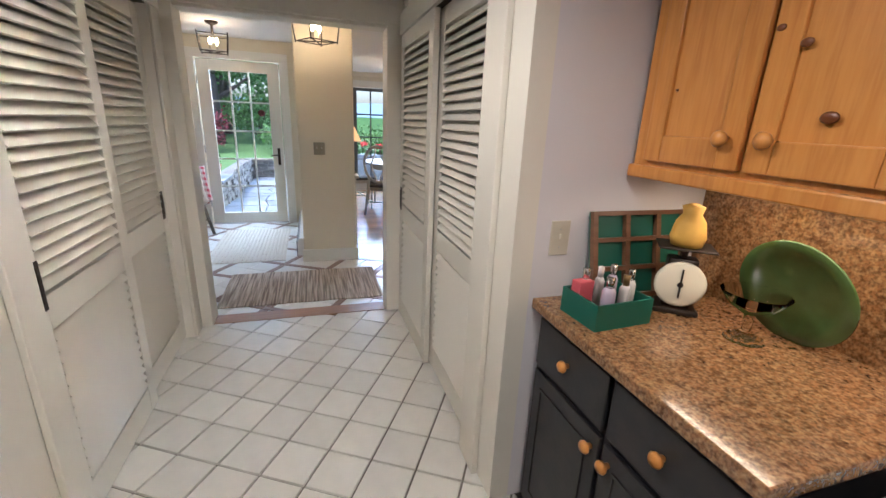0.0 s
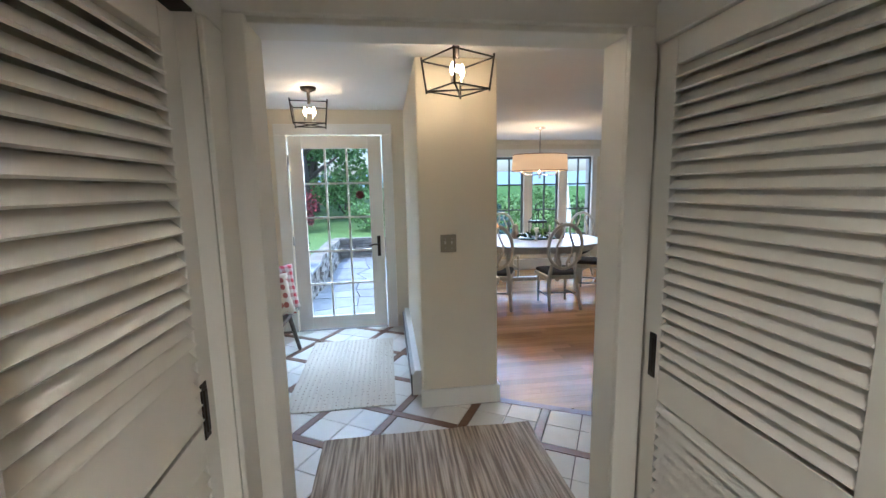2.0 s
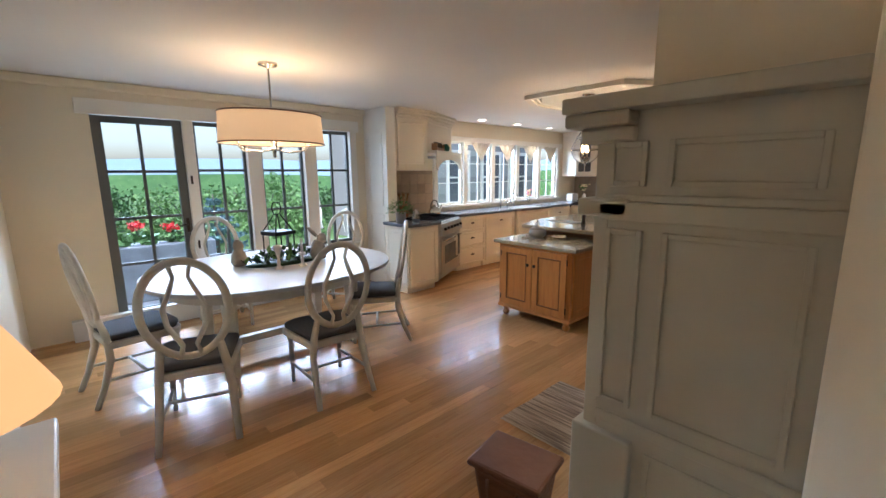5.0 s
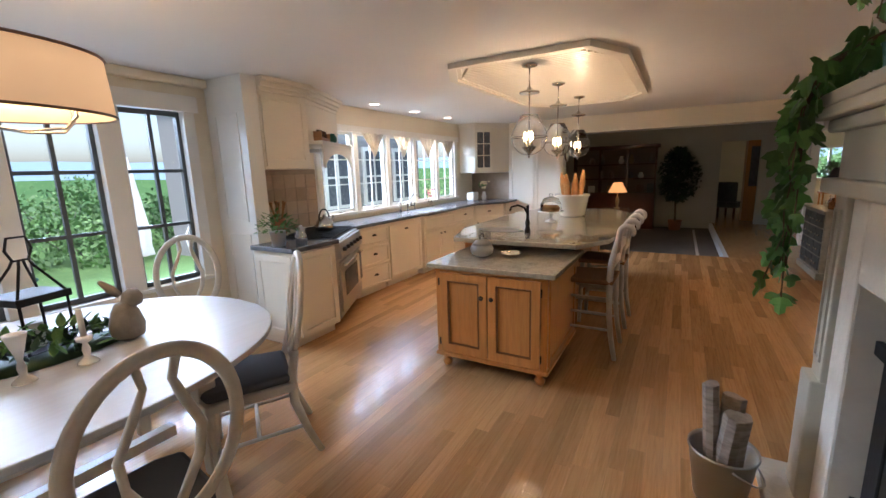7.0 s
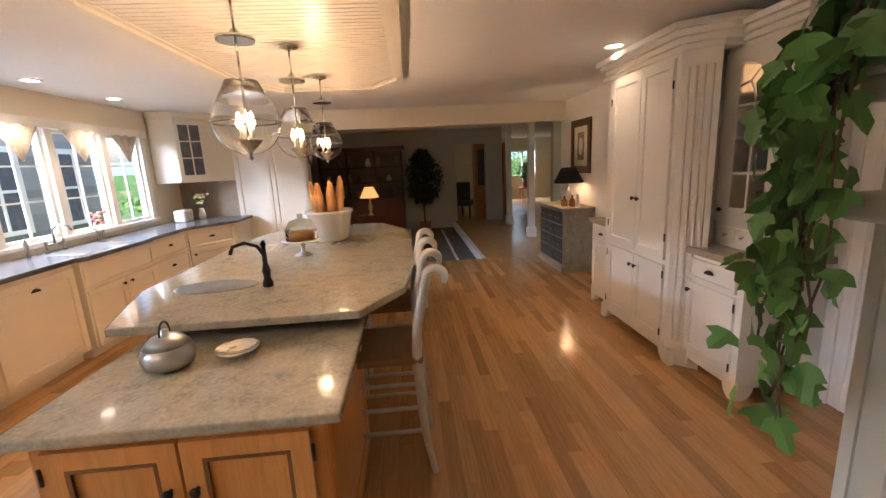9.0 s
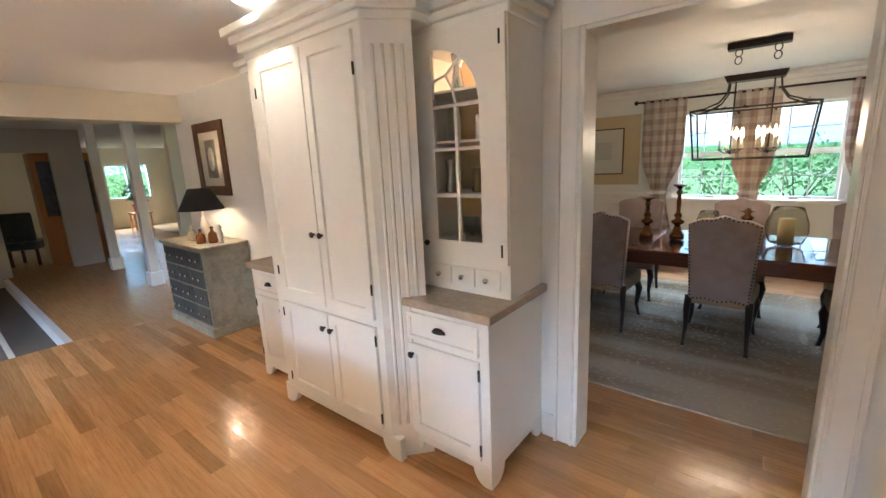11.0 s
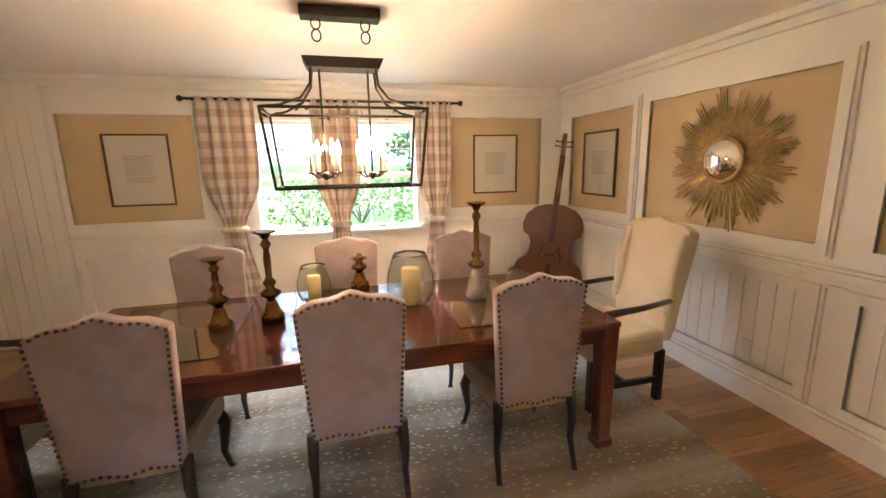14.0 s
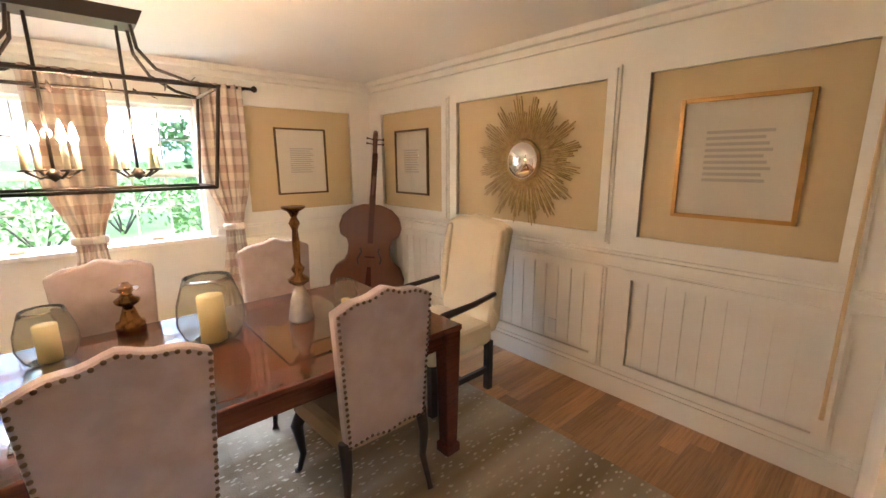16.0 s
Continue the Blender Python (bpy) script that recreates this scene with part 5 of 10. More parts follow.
# things on the island
TP = thing("teapot", "round grey metal pot with lid and looped handle", "pot", pose(4.40, 6.76, 0.845))
bm = B(); lathe(bm, ((0.05, 0), (0.085, 0.02), (0.095, 0.06), (0.08, 0.095), (0.055, 0.105)), 22); part("body", bm, "steel", TP)
bm = B(); lathe(bm, ((0.082, 0.094), (0.05, 0.125), (0.012, 0.135), (0.016, 0.15), (0.001, 0.158)), 22); part("lid", bm, "steel", TP)
bm = B(); tube(bm, arc(0, 0.135, 0.035, 0.05, 0, 180, 8), 0.004, 6); part("handle", bm, "iron", TP)
bm = B(); lathe(bm, ((0.06, 0), (0.08, 0.012), (0.085, 0.03), (0.08, 0.03), (0.07, 0.014), (0.001, 0.008)), 22); solo("butter_dish", bm, "chrome", "shallow silver dish on the island end", "dish", m=pose(4.48, 6.54, 0.845))
CR = thing("crock", "large white ceramic crock holding bread loaves", "crock", pose(6.55, 6.52, 0.94))
bm = B(); lathe(bm, ((0.12, 0), (0.15, 0.02), (0.19, 0.24), (0.205, 0.25), (0.205, 0.27), (0.19, 0.27), (0.17, 0.2), (0.001, 0.1)), 28); part("pot", bm, "ceramic", CR)
rng = random.Random(4)
for i in range(7):
    a = i * 0.9
    bm = B(); x, y = 0.09 * math.cos(a), 0.09 * math.sin(a)
    tube(bm, [(x * 0.6, y * 0.6, 0.14), (x, y, 0.26), (x * 1.3, y * 1.3, 0.40), (x * 1.5, y * 1.5, 0.50 + 0.06 * rng.random())], [0.03, 0.038, 0.036, 0.012], 10)
    solo("baguette", bm, "bread", "golden crusty baguette standing in the white crock", "bread", m=pose(6.55, 6.52, 0.94), group="baguettes in the crock")
CK = thing("cake_stand", "glass cake stand with dome on the island", "cake stand", pose(5.95, 6.62, 0.94))
bm = B(); lathe(bm, ((0.07, 0), (0.06, 0.01), (0.015, 0.03), (0.018, 0.09), (0.14, 0.11), (0.145, 0.12), (0.001, 0.12)), 24); part("stand", bm, "ceramic", CK)
bm = B(); lathe(bm, ((0.115, 0.121), (0.115, 0.20), (0.08, 0.26), (0.018, 0.28), (0.02, 0.31), (0.001, 0.315)), 24); part("dome", bm, "clear", CK, "clear glass dome")
bm = B(); lathe(bm, ((0.085, 0.122), (0.09, 0.16), (0.075, 0.18), (0.001, 0.185)), 20); part("cake", bm, "bread", CK)

# bar stools at the island
def bar_stool(m):
    s = thing("bar_stool", "white painted bar stool with woven seat and scrolled back", "bar stool", m, "bar stools at the island")
    for x, y0, y1 in ((-0.18, -0.17, -0.19), (0.18, -0.17, -0.19)):
        bm = B(); tube(bm, [(x, y1, 0), (x, y0, 0.62)], [0.018, 0.022], 8); part("leg", bm, "chairpaint", s)
    for x in (-0.19, 0.19):
        scroll = [(x, 0.287 - 0.048 * math.cos(a), 1.035 + 0.048 * math.sin(a)) for a in [radians(22 * k - 10) for k in range(11)]]
        bm = B(); tube(bm, [(x, 0.24, 0.0), (x, 0.205, 0.2), (x, 0.19, 0.35), (x, 0.18, 0.64), (x, 0.188, 0.78), (x, 0.205, 0.87), (x, 0.226, 0.96)] + scroll, [0.018, 0.02, 0.021, 0.025, 0.025, 0.024, 0.023] + [0.023] * 7 + [0.022, 0.019, 0.015, 0.01], 14); part("back_post", bm, "chairpaint", s)
    for z in (0.2, 0.33, 0.46):
        bm = B(); tube(bm, [(-0.18, -0.18, z), (0.18, -0.18, z)], 0.011); part("stretcher", bm, "chairpaint", s)
        for x in (-0.18, 0.18):
            bm = B(); tube(bm, [(x, -0.18, z + 0.04), (x, 0.20, z + 0.04)], 0.011); part("stretcher", bm, "chairpaint", s)
    bm = B(); bx(bm, -0.215, 0.215, -0.21, 0.21, 0.615, 0.655); part("seat", bm, material("woven_rush_seat", (0.30, 0.17, 0.08), 0.7, stretch=(1, 30, 1), grain=((6.0, 0.5, (0.18, 0.09, 0.04)),), bump=0.4, bscale=40), s, "brown woven rush seat", bevel=0.015)
    for z in (0.78, 0.92):
        bm = B(); y = 0.2 + (z - 0.78) * 0.28
        n = 8
        prism(bm, [(-0.18 + 0.36 * i / n, z - 0.03) for i in range(n + 1)] + [(0.18 - 0.36 * i / n, z + 0.03 + 0.02 * math.sin(math.pi * i / n)) for i in range(n + 1)], -0.01, 0.01, pose(0, y, 0, 90)); part("back_slat", bm, "chairpaint", s, bevel=0.004)
    return s
st = bar_stool(pose(4.91, 6.0, 0, 0, 0, 180))
for x in (5.66,):
    copy_thing(st, pose(x, 6.0, 0, 0, 0, 180))

# tray moulding with beadboard over the island
oct_ = ((4.64, 6.01), (5.08, 5.80), (7.18, 5.80), (7.65, 6.08), (7.65, 7.10), (7.18, 7.38), (5.08, 7.38), (4.64, 7.16))
M["bead"] = material("warm_white_beadboard_paint", (0.78, 0.72, 0.60), 0.32)
bm = B(); cx, cy = 6.14, 6.59
def inset_ring(points, k):
    return [(cx + (x - cx) * k[0], cy + (y - cy) * k[1]) for x, y in points]
for k0, k1, z in (((1, 1), (0.955, 0.92), 0.045), ((0.955, 0.92), (0.93, 0.875), 0.025)):
    o, i = inset_ring(oct_, k0), inset_ring(oct_, k1)
    for a in range(8):
        b = (a + 1) % 8
        lo = [bm.verts.new((*p, H - z)) for p in (o[a], o[b], i[b], i[a])]
        hi = [bm.verts.new((*p, H)) for p in (o[a], o[b], i[b], i[a])]
        bm.faces.new(lo); bm.faces.new(hi)
        for q in range(4):
            bm.faces.new((lo[q], lo[(q + 1) % 4], hi[(q + 1) % 4], hi[q]))
tagged(new("ceiling_tray_moulding", finish("ceiling_tray_moulding", bm, "bead")), "white octagonal ceiling moulding over the island", "moulding", kind="structure")
bm = B(); o = inset_ring(oct_, (0.93, 0.875))
ys = [p[1] for p in o]; x0 = min(p[0] for p in o)
x = x0 + 0.002
while x < max(p[0] for p in o) - 0.05:
    xm = x + 0.03
    cut = 0.28 * max(0, 1 - min(xm - x0, max(p[0] for p in o) - xm) / 0.41)
    bx(bm, x, x + 0.046, min(ys) + cut, max(ys) - cut, H - 0.018, H - 0.002)
    x += 0.058
tagged(new("ceiling_beadboard", finish("ceiling_beadboard", bm, "bead")), "white beadboard inside the ceiling moulding", "beadboard", kind="structure")


def globe_pendant(x, y):
    p = thing("pendant_lamp", "clear glass globe pendant with nickel fittings, lit", "pendant lamp", pose(x, y, 0), "pendants over the island")
    z = 1.77
    bm = B(); lathe(bm, ((0.001, H - 0.012), (0.068, H - 0.013), (0.065, H - 0.035), (0.015, H - 0.05), (0.001, H - 0.05)), 22); part("canopy", bm, "chrome", p)
    bm = B(); lathe(bm, ((0.006, H - 0.05), (0.006, 2.2)), 8); lathe(bm, ((0.085, 2.165), (0.088, 2.18), (0.03, 2.195), (0.012, 2.22)), 22); lathe(bm, ((0.006, 2.165), (0.006, z - 0.05)), 8); part("rod", bm, "chrome", p)
    prof = [(0.075, z + 0.22)] + [(0.155 * math.sin(a), z + 0.03 + 0.155 * math.cos(a)) for a in [0.95 + 2.05 * i / 14 for i in range(15)]] + [(0.01, z - 0.125)]
    bm = B(); lathe(bm, prof, 28, closed=False); g = part("globe", bm, "blownglass", p, "clear blown glass globe"); g.visible_shadow = False
    so = g.modifiers.new("thick", "SOLIDIFY"); so.thickness = 0.003
    bm = B(); tube(bm, [(0.158 * math.cos(a), 0.158 * math.sin(a), z + 0.03) for a in [2 * math.pi * i / 28 for i in range(28)]], 0.005, 6, closed=True); part("band", bm, "chrome", p)
    bm = B(); lathe(bm, ((0.001, z - 0.15), (0.012, z - 0.14), (0.006, z - 0.12), (0.06, z - 0.06), (0.065, z - 0.05), (0.001, z - 0.045)), 18); part("cup", bm, "chrome", p)
    for k in range(3):
        a = k * 2.094
        bm = B(); lathe(bm, ((0.010, z - 0.05), (0.010, z + 0.0), (0.005, z + 0.002)), 8, pose(0.035 * math.cos(a), 0.035 * math.sin(a), 0)); part("candle_sleeve", bm, "plate", p)
        bm = B(); lathe(bm, ((0.005, z), (0.015, z + 0.025), (0.009, z + 0.06), (0.001, z + 0.08)), 10, pose(0.035 * math.cos(a), 0.035 * math.sin(a), 0)); part("bulb", bm, "bulb", p, "lit candle bulb")
    lamp("pendant_light", "POINT", pose(x, y, z + 0.05), PENDANT, (1.0, 0.66, 0.36), radius=0.02)
for x in (5.01, 5.98, 7.0):
    globe_pendant(x, 6.57)

# recessed downlights
for x, y in ((5.9, 8.95), (6.85, 8.95), (7.85, 8.93), (6.31, 4.10)):
    downlight(x, y, H, DOWN if y > 5 else DOWN * 0.6)

# ---------------------------------------------------------------- fireplace
FP = tagged(new("fireplace"), "grey green painted fireplace surround with white brick opening", "fireplace", kind="structure")
X0, X1, YF, YB = 1.92, 3.64, 4.80, 4.30
bm = B(); bx(bm, X0 + 0.04, X1 - 0.14, 3.9, 4.68, 1.80, H); part("chimney_breast", bm, "cream", FP)
# side panels, legs, frieze and shelf of the mantel
bm = B(); bx(bm, X0, X0 + 0.07, 4.19, YF - 0.02, 0.0, 1.74); part("side_panel", bm, "sage", FP, bevel=0.004)
bm = B(); bx(bm, X1 - 0.07, X1, YB, YF - 0.02, 0.0, 1.74); part("side_panel", bm, "sage", FP, bevel=0.004)
bm = B()
for y0, y1, z0, z1 in ((4.24, 4.60, 0.74, 1.36), (4.66, 4.78, 0.74, 1.36), (4.24, 4.60, 1.50, 1.64), (4.66, 4.78, 1.50, 1.64), (4.24, 4.6, 0.25, 0.6)):
    for a in ((y0, y0 + 0.018, z0, z1), (y1 - 0.018, y1, z0, z1), (y0 + 0.018, y1 - 0.018, z0, z0 + 0.018), (y0 + 0.018, y1 - 0.018, z1 - 0.018, z1)):
        bx(bm, X0 - 0.014, X0 + 0.001, *a)
part("panel_moulding", bm, "sage", FP, bevel=0.003)
bm = B(); bx(bm, X0 - 0.03, X0, 4.19, YF, 1.39, 1.45); bx(bm, X0 - 0.018, X0, 4.19, YF, 1.45, 1.475); bx(bm, X0 - 0.018, X0, 4.19, YF - 0.02, 0.66, 0.70); part("side_moulding", bm, "sage", FP, bevel=0.006)
for x in (X0, X1 - 0.13):
    bm = B(); bx(bm, x, x + 0.13, YF - 0.02, YF + 0.03, 0.62, 1.40); part("leg", bm, "sage", FP, bevel=0.005)
    bm = B(); bx(bm, x - 0.03 * (x < 2), x + 0.13 + 0.03 * (x > 2), YF - 0.16, YF + 0.06, 0.0, 0.62); part("plinth", bm, "sage", FP, bevel=0.008)
    bm = B()
    for a in ((x + 0.025, x + 0.037, 0.70, 1.34), (x + 0.093, x + 0.105, 0.70, 1.34), (x + 0.037, x + 0.093, 0.70, 0.712), (x + 0.037, x + 0.093, 1.328, 1.34)):
        bx(bm, a[0], a[1], YF + 0.029, YF + 0.038, a[2], a[3])
    part("leg_moulding", bm, "sage", FP)
bm = B(); bx(bm, X0 + 0.004, X1 - 0.004, YF - 0.30, YF + 0.033, 1.402, 1.736); part("frieze", bm, "sage", FP, bevel=0.004)
for z0, z1, o in ((1.40, 1.46, 0.05), (1.64, 1.69, 0.05), (1.69, 1.735, 0.09)):
    bm = B(); bx(bm, X0 - o + 0.02, X1 + o - 0.02, YF - 0.1, YF + o + 0.03, z0, z1); part("moulding", bm, "sage", FP, bevel=0.01)
bm = B(); bx(bm, X0 - 0.09, X1 + 0.09, 4.192, YF + 0.12, 1.735, 1.785); part("mantel_shelf", bm, "sage", FP, bevel=0.006)
# white painted brick facing with the firebox opening
bm = B()
bx(bm, X0 + 0.13, 2.24, YF - 0.12, YF + 0.012, 0.06, 1.40); bx(bm, 3.35, X1 - 0.135, YF - 0.12, YF + 0.012, 0.06, 1.40); bx(bm, 2.24, 3.35, YF - 0.12, YF + 0.012, 1.09, 1.40)
part("brick_facing", bm, "brick", FP, "white painted brick facing", bevel=0.012)
bm = B(); bx(bm, 2.14, 2.24, YF - 0.62, YF - 0.12, 0.06, 1.17); bx(bm, 3.35, 3.45, YF - 0.62, YF - 0.12, 0.06, 1.17); bx(bm, 2.14, 3.45, YF - 0.7, YF - 0.62, 0.06, 1.17); bx(bm, 2.24, 3.35, YF - 0.62, YF - 0.12, 1.09, 1.17); part("firebox", bm, "soot", FP, "sooty black firebox")
for x0 in (2.25, 2.80):
    bm = B(); bx(bm, x0, x0 + 0.54, YF - 0.105, YF - 0.09, 0.07, 1.08); d = part("fire_door", bm, "blackiron", FP, "black iron fire door", bevel=0.003)
    for k in range(4):
        bm = B(); bx(bm, x0 + 0.03 + k * 0.125, x0 + 0.13 + k * 0.125, YF - 0.09, YF - 0.08, 0.10, 1.05); part("raised_panel", bm, "blackiron", d, bevel=0.004)
    for z in (0.2, 0.84):
        bm = B(); bx(bm, x0 + 0.0 if x0 < 2.7 else x0 + 0.44, x0 + 0.10 if x0 < 2.7 else x0 + 0.54, YF - 0.08, YF - 0.06, z, z + 0.05); part("hinge_strap", bm, "blackiron", d)
bm = B(); bx(bm, X0 - 0.02, X1 + 0.14, YF - 0.16, 4.97, 0.0, 0.06); part("hearth", bm, "brick", FP, "white painted hearth slab", bevel=0.008)

# log bucket
BU = thing("log_bucket", "galvanised metal bucket of split birch logs by the hearth", "bucket", pose(3.45, 5.14, 0) @ Matrix.Scale(0.9, 4))
bm = B(); lathe(bm, ((0.11, 0.0), (0.115, 0.01), (0.15, 0.27), (0.157, 0.275), (0.155, 0.29), (0.143, 0.27), (0.10, 0.02), (0.001, 0.015)), 28); part("pail", bm, "steel", BU)
bm = B(); tube(bm, [(0.16 * math.cos(a), -0.03 - 0.15 * math.sin(a), 0.26 - 0.10 * math.sin(a)) for a in [math.pi * i / 12 for i in range(13)]], 0.005, 6); part("handle", bm, "steel", BU)
for i, (x, y, lean, h, r, turn) in enumerate(((-0.05, 0.02, 8, 0.56, 0.055, 0), (0.05, -0.02, -9, 0.52, 0.06, 50), (0.0, 0.06, 4, 0.62, 0.045, 110), (0.02, -0.07, -4, 0.47, 0.05, 170))):
    bm = B(); out = [(r * math.cos(a) * (1 if k % 2 else 0.85), r * math.sin(a)) for k, a in enumerate([2 * math.pi * j / 9 for j in range(9)])][:7]
    prism(bm, out, 0.03, h, pose(x * 0.5, y * 0.5, 0, lean * 0.6, lean, turn)); solo("birch_log", bm, "bark", "split birch log standing in the bucket", "log", 0.004, pose(3.45, 5.14, 0) @ Matrix.Scale(0.9, 4), "logs in the bucket")

# lidded basket beside the gray panels
BK = thing("lidded_basket", "brown woven lidded basket on the floor by the fireplace", "basket", pose(1.95, 5.16, 0, 0, 0, 10) @ Matrix.Scale(0.95, 4))
bm = B(); prism(bm, ((-0.13, -0.17), (0.13, -0.17), (0.13, 0.17), (-0.13, 0.17)), 0.0, 0.24); 
for v in bm.verts:
    if v.co.z < 0.1:
        v.co.x *= 0.82; v.co.y *= 0.85
part("body", bm, "basket", BK, bevel=0.03)
bm = B(); bx(bm, -0.15, 0.15, -0.19, 0.19, 0.24, 0.275); part("lid", bm, "basket", BK, "grey brown woven lid", bevel=0.015)
bm = B(); tube(bm, [(-0.13, -0.08, 0.20), (-0.17, -0.06, 0.13), (-0.17, 0.06, 0.13), (-0.13, 0.08, 0.20)], 0.009, 6); part("handle", bm, "basket", BK)

# ivy on the mantel
def leaf_mesh(name, size, mat, lobes=True):
    """One leaf with a folded midrib."""
    bm = B()
    out = ((0, 0), (0.32, 0.12), (0.52, 0.42), (0.24, 0.50), (0.22, 0.85), (0, 1.05)) if lobes else ((0, 0), (0.2, 0.25), (0.24, 0.5), (0.12, 0.85), (0, 1.05))
    mid = [bm.verts.new((0, y * size, -0.06 * size * y)) for _, y in out]
    for s in (1, -1):
        side = [bm.verts.new((s * x * size, y * size, 0.10 * size * x)) for x, y in out]
        for i in range(len(out) - 1):
            fs = [mid[i], mid[i + 1], side[i + 1], side[i]]
            if out[i][0] == 0:
                fs = [mid[i], mid[i + 1], side[i + 1]]
            elif out[i + 1][0] == 0:
                fs = [mid[i], mid[i + 1], side[i]]
            bm.faces.new(fs if s > 0 else list(reversed(fs)))
    return finish(name, bm, mat)


IV = thing("trailing_ivy", "trailing green ivy in a pot on the mantel", "plant", pose(3.40, 4.74, 1.785))
bm = B(); lathe(bm, ((0.05, 0), (0.07, 0.01), (0.085, 0.12), (0.09, 0.13), (0.08, 0.13), (0.001, 0.11)), 20); part("pot", bm, material("blue_green_glazed_pot", (0.16, 0.34, 0.28), 0.25, vary=0.3, blotch=20), IV, "blue green glazed pot")
rng = random.Random(11)
me1, me2 = leaf_mesh("leaf", 0.066, "leaf"), leaf_mesh("leaf", 0.088, "leaf")
stems = B()
count = 0
for s in range(19):
    a = rng.uniform(-0.5, 1.9)
    reach = rng.uniform(0.06, 0.22)
    drop = rng.choice((0.2, 0.35, 0.5, 0.7, 0.95)) * rng.uniform(0.8, 1.1) if s > 2 else -0.25
    pts = [Vector((0, 0, 0.11)), Vector((0.05 * math.cos(a), 0.08 * math.sin(a), 0.17)), Vector((0.12 + reach * math.cos(a), 0.13 + 0.08 * math.sin(a), 0.10))]
    if drop < 0:
        pts = [Vector((0, 0, 0.11)), Vector((0.04, 0.05 * s, 0.22)), Vector((0.07 - 0.05 * s, 0.1, 0.36))]
    else:
        x, y = pts[-1].x + 0.06 * rng.random(), pts[-1].y + 0.05 * rng.random()
        k = max(3, int(drop / 0.1))
        for i in range(k):
            x += rng.uniform(-0.03, 0.035); y += rng.uniform(-0.02, 0.03)
            pts.append(Vector((max(x, 0.06), max(y, 0.22), 0.06 - drop * (i + 1) / k)))
    tube(stems, pts, 0.003, 5)
    for p, q in zip(pts, pts[1:]):
        n = max(1, int((q - p).length / 0.052))
        for i in range(n):
            if count > 290:
                break
            c = p.lerp(q, (i + rng.random()) / n)
            share("leaf", me1 if rng.random() < 0.5 else me2, IV, Matrix.Translation(c + Vector((rng.uniform(-0.04, 0.05), rng.uniform(-0.03, 0.06), rng.uniform(-0.03, 0.03)))) @ Euler((rng.uniform(-2.4, -1.0), rng.uniform(-0.6, 0.6), rng.uniform(0, 6.28))).to_matrix().to_4x4())
            count += 1
part("vine", stems, "stem", IV)
bm = B(); tube(bm, [(0, 0, 0), (0.0, 0, 0.09), (0.02, 0, 0.17), (0.0, 0.0, 0.21)], [0.055, 0.07, 0.045, 0.01], 12); solo("gourd", bm, "terracotta", "orange brown gourd figure on the mantel", "ornament", m=pose(3.22, 4.76, 1.785))

# ---------------------------------------------------------------- nook table and chairs
TB = thing("oval_table", "white washed oval dining table on stout legs", "table", pose(1.92, 7.80, 0))
bm = B(); out = [(1.02 * math.copysign(abs(math.cos(a)) ** 0.92, math.cos(a)), 0.86 * math.copysign(abs(math.sin(a)) ** 0.92, math.sin(a))) for a in [2 * math.pi * i / 64 for i in range(64)]]
prism(bm, out, 0.735, 0.765); part("tabletop", bm, "tabletop", TB, bevel=0.006)
bm = B(); prism(bm, [(x * 0.86, y * 0.80) for x, y in out], 0.64, 0.735); part("apron", bm, "chairpaint", TB)
for x in (-0.52, 0.52):
    for y in (-0.36, 0.36):
        bm = B(); prism(bm, ((-0.05, -0.05), (0.05, -0.05), (0.05, 0.05), (-0.05, 0.05)), 0.0, 0.64, pose(x, y, 0))
        for v in bm.verts:
            if v.co.z < 0.1:
                v.co.x = x + (v.co.x - x) * 0.62; v.co.y = y + (v.co.y - y) * 0.62
        part("leg", bm, "chairpaint", TB, bevel=0.01)
bm = B(); bx(bm, -0.52, 0.52, -0.03, 0.03, 0.12, 0.18); part("stretcher", bm, "chairpaint", TB)


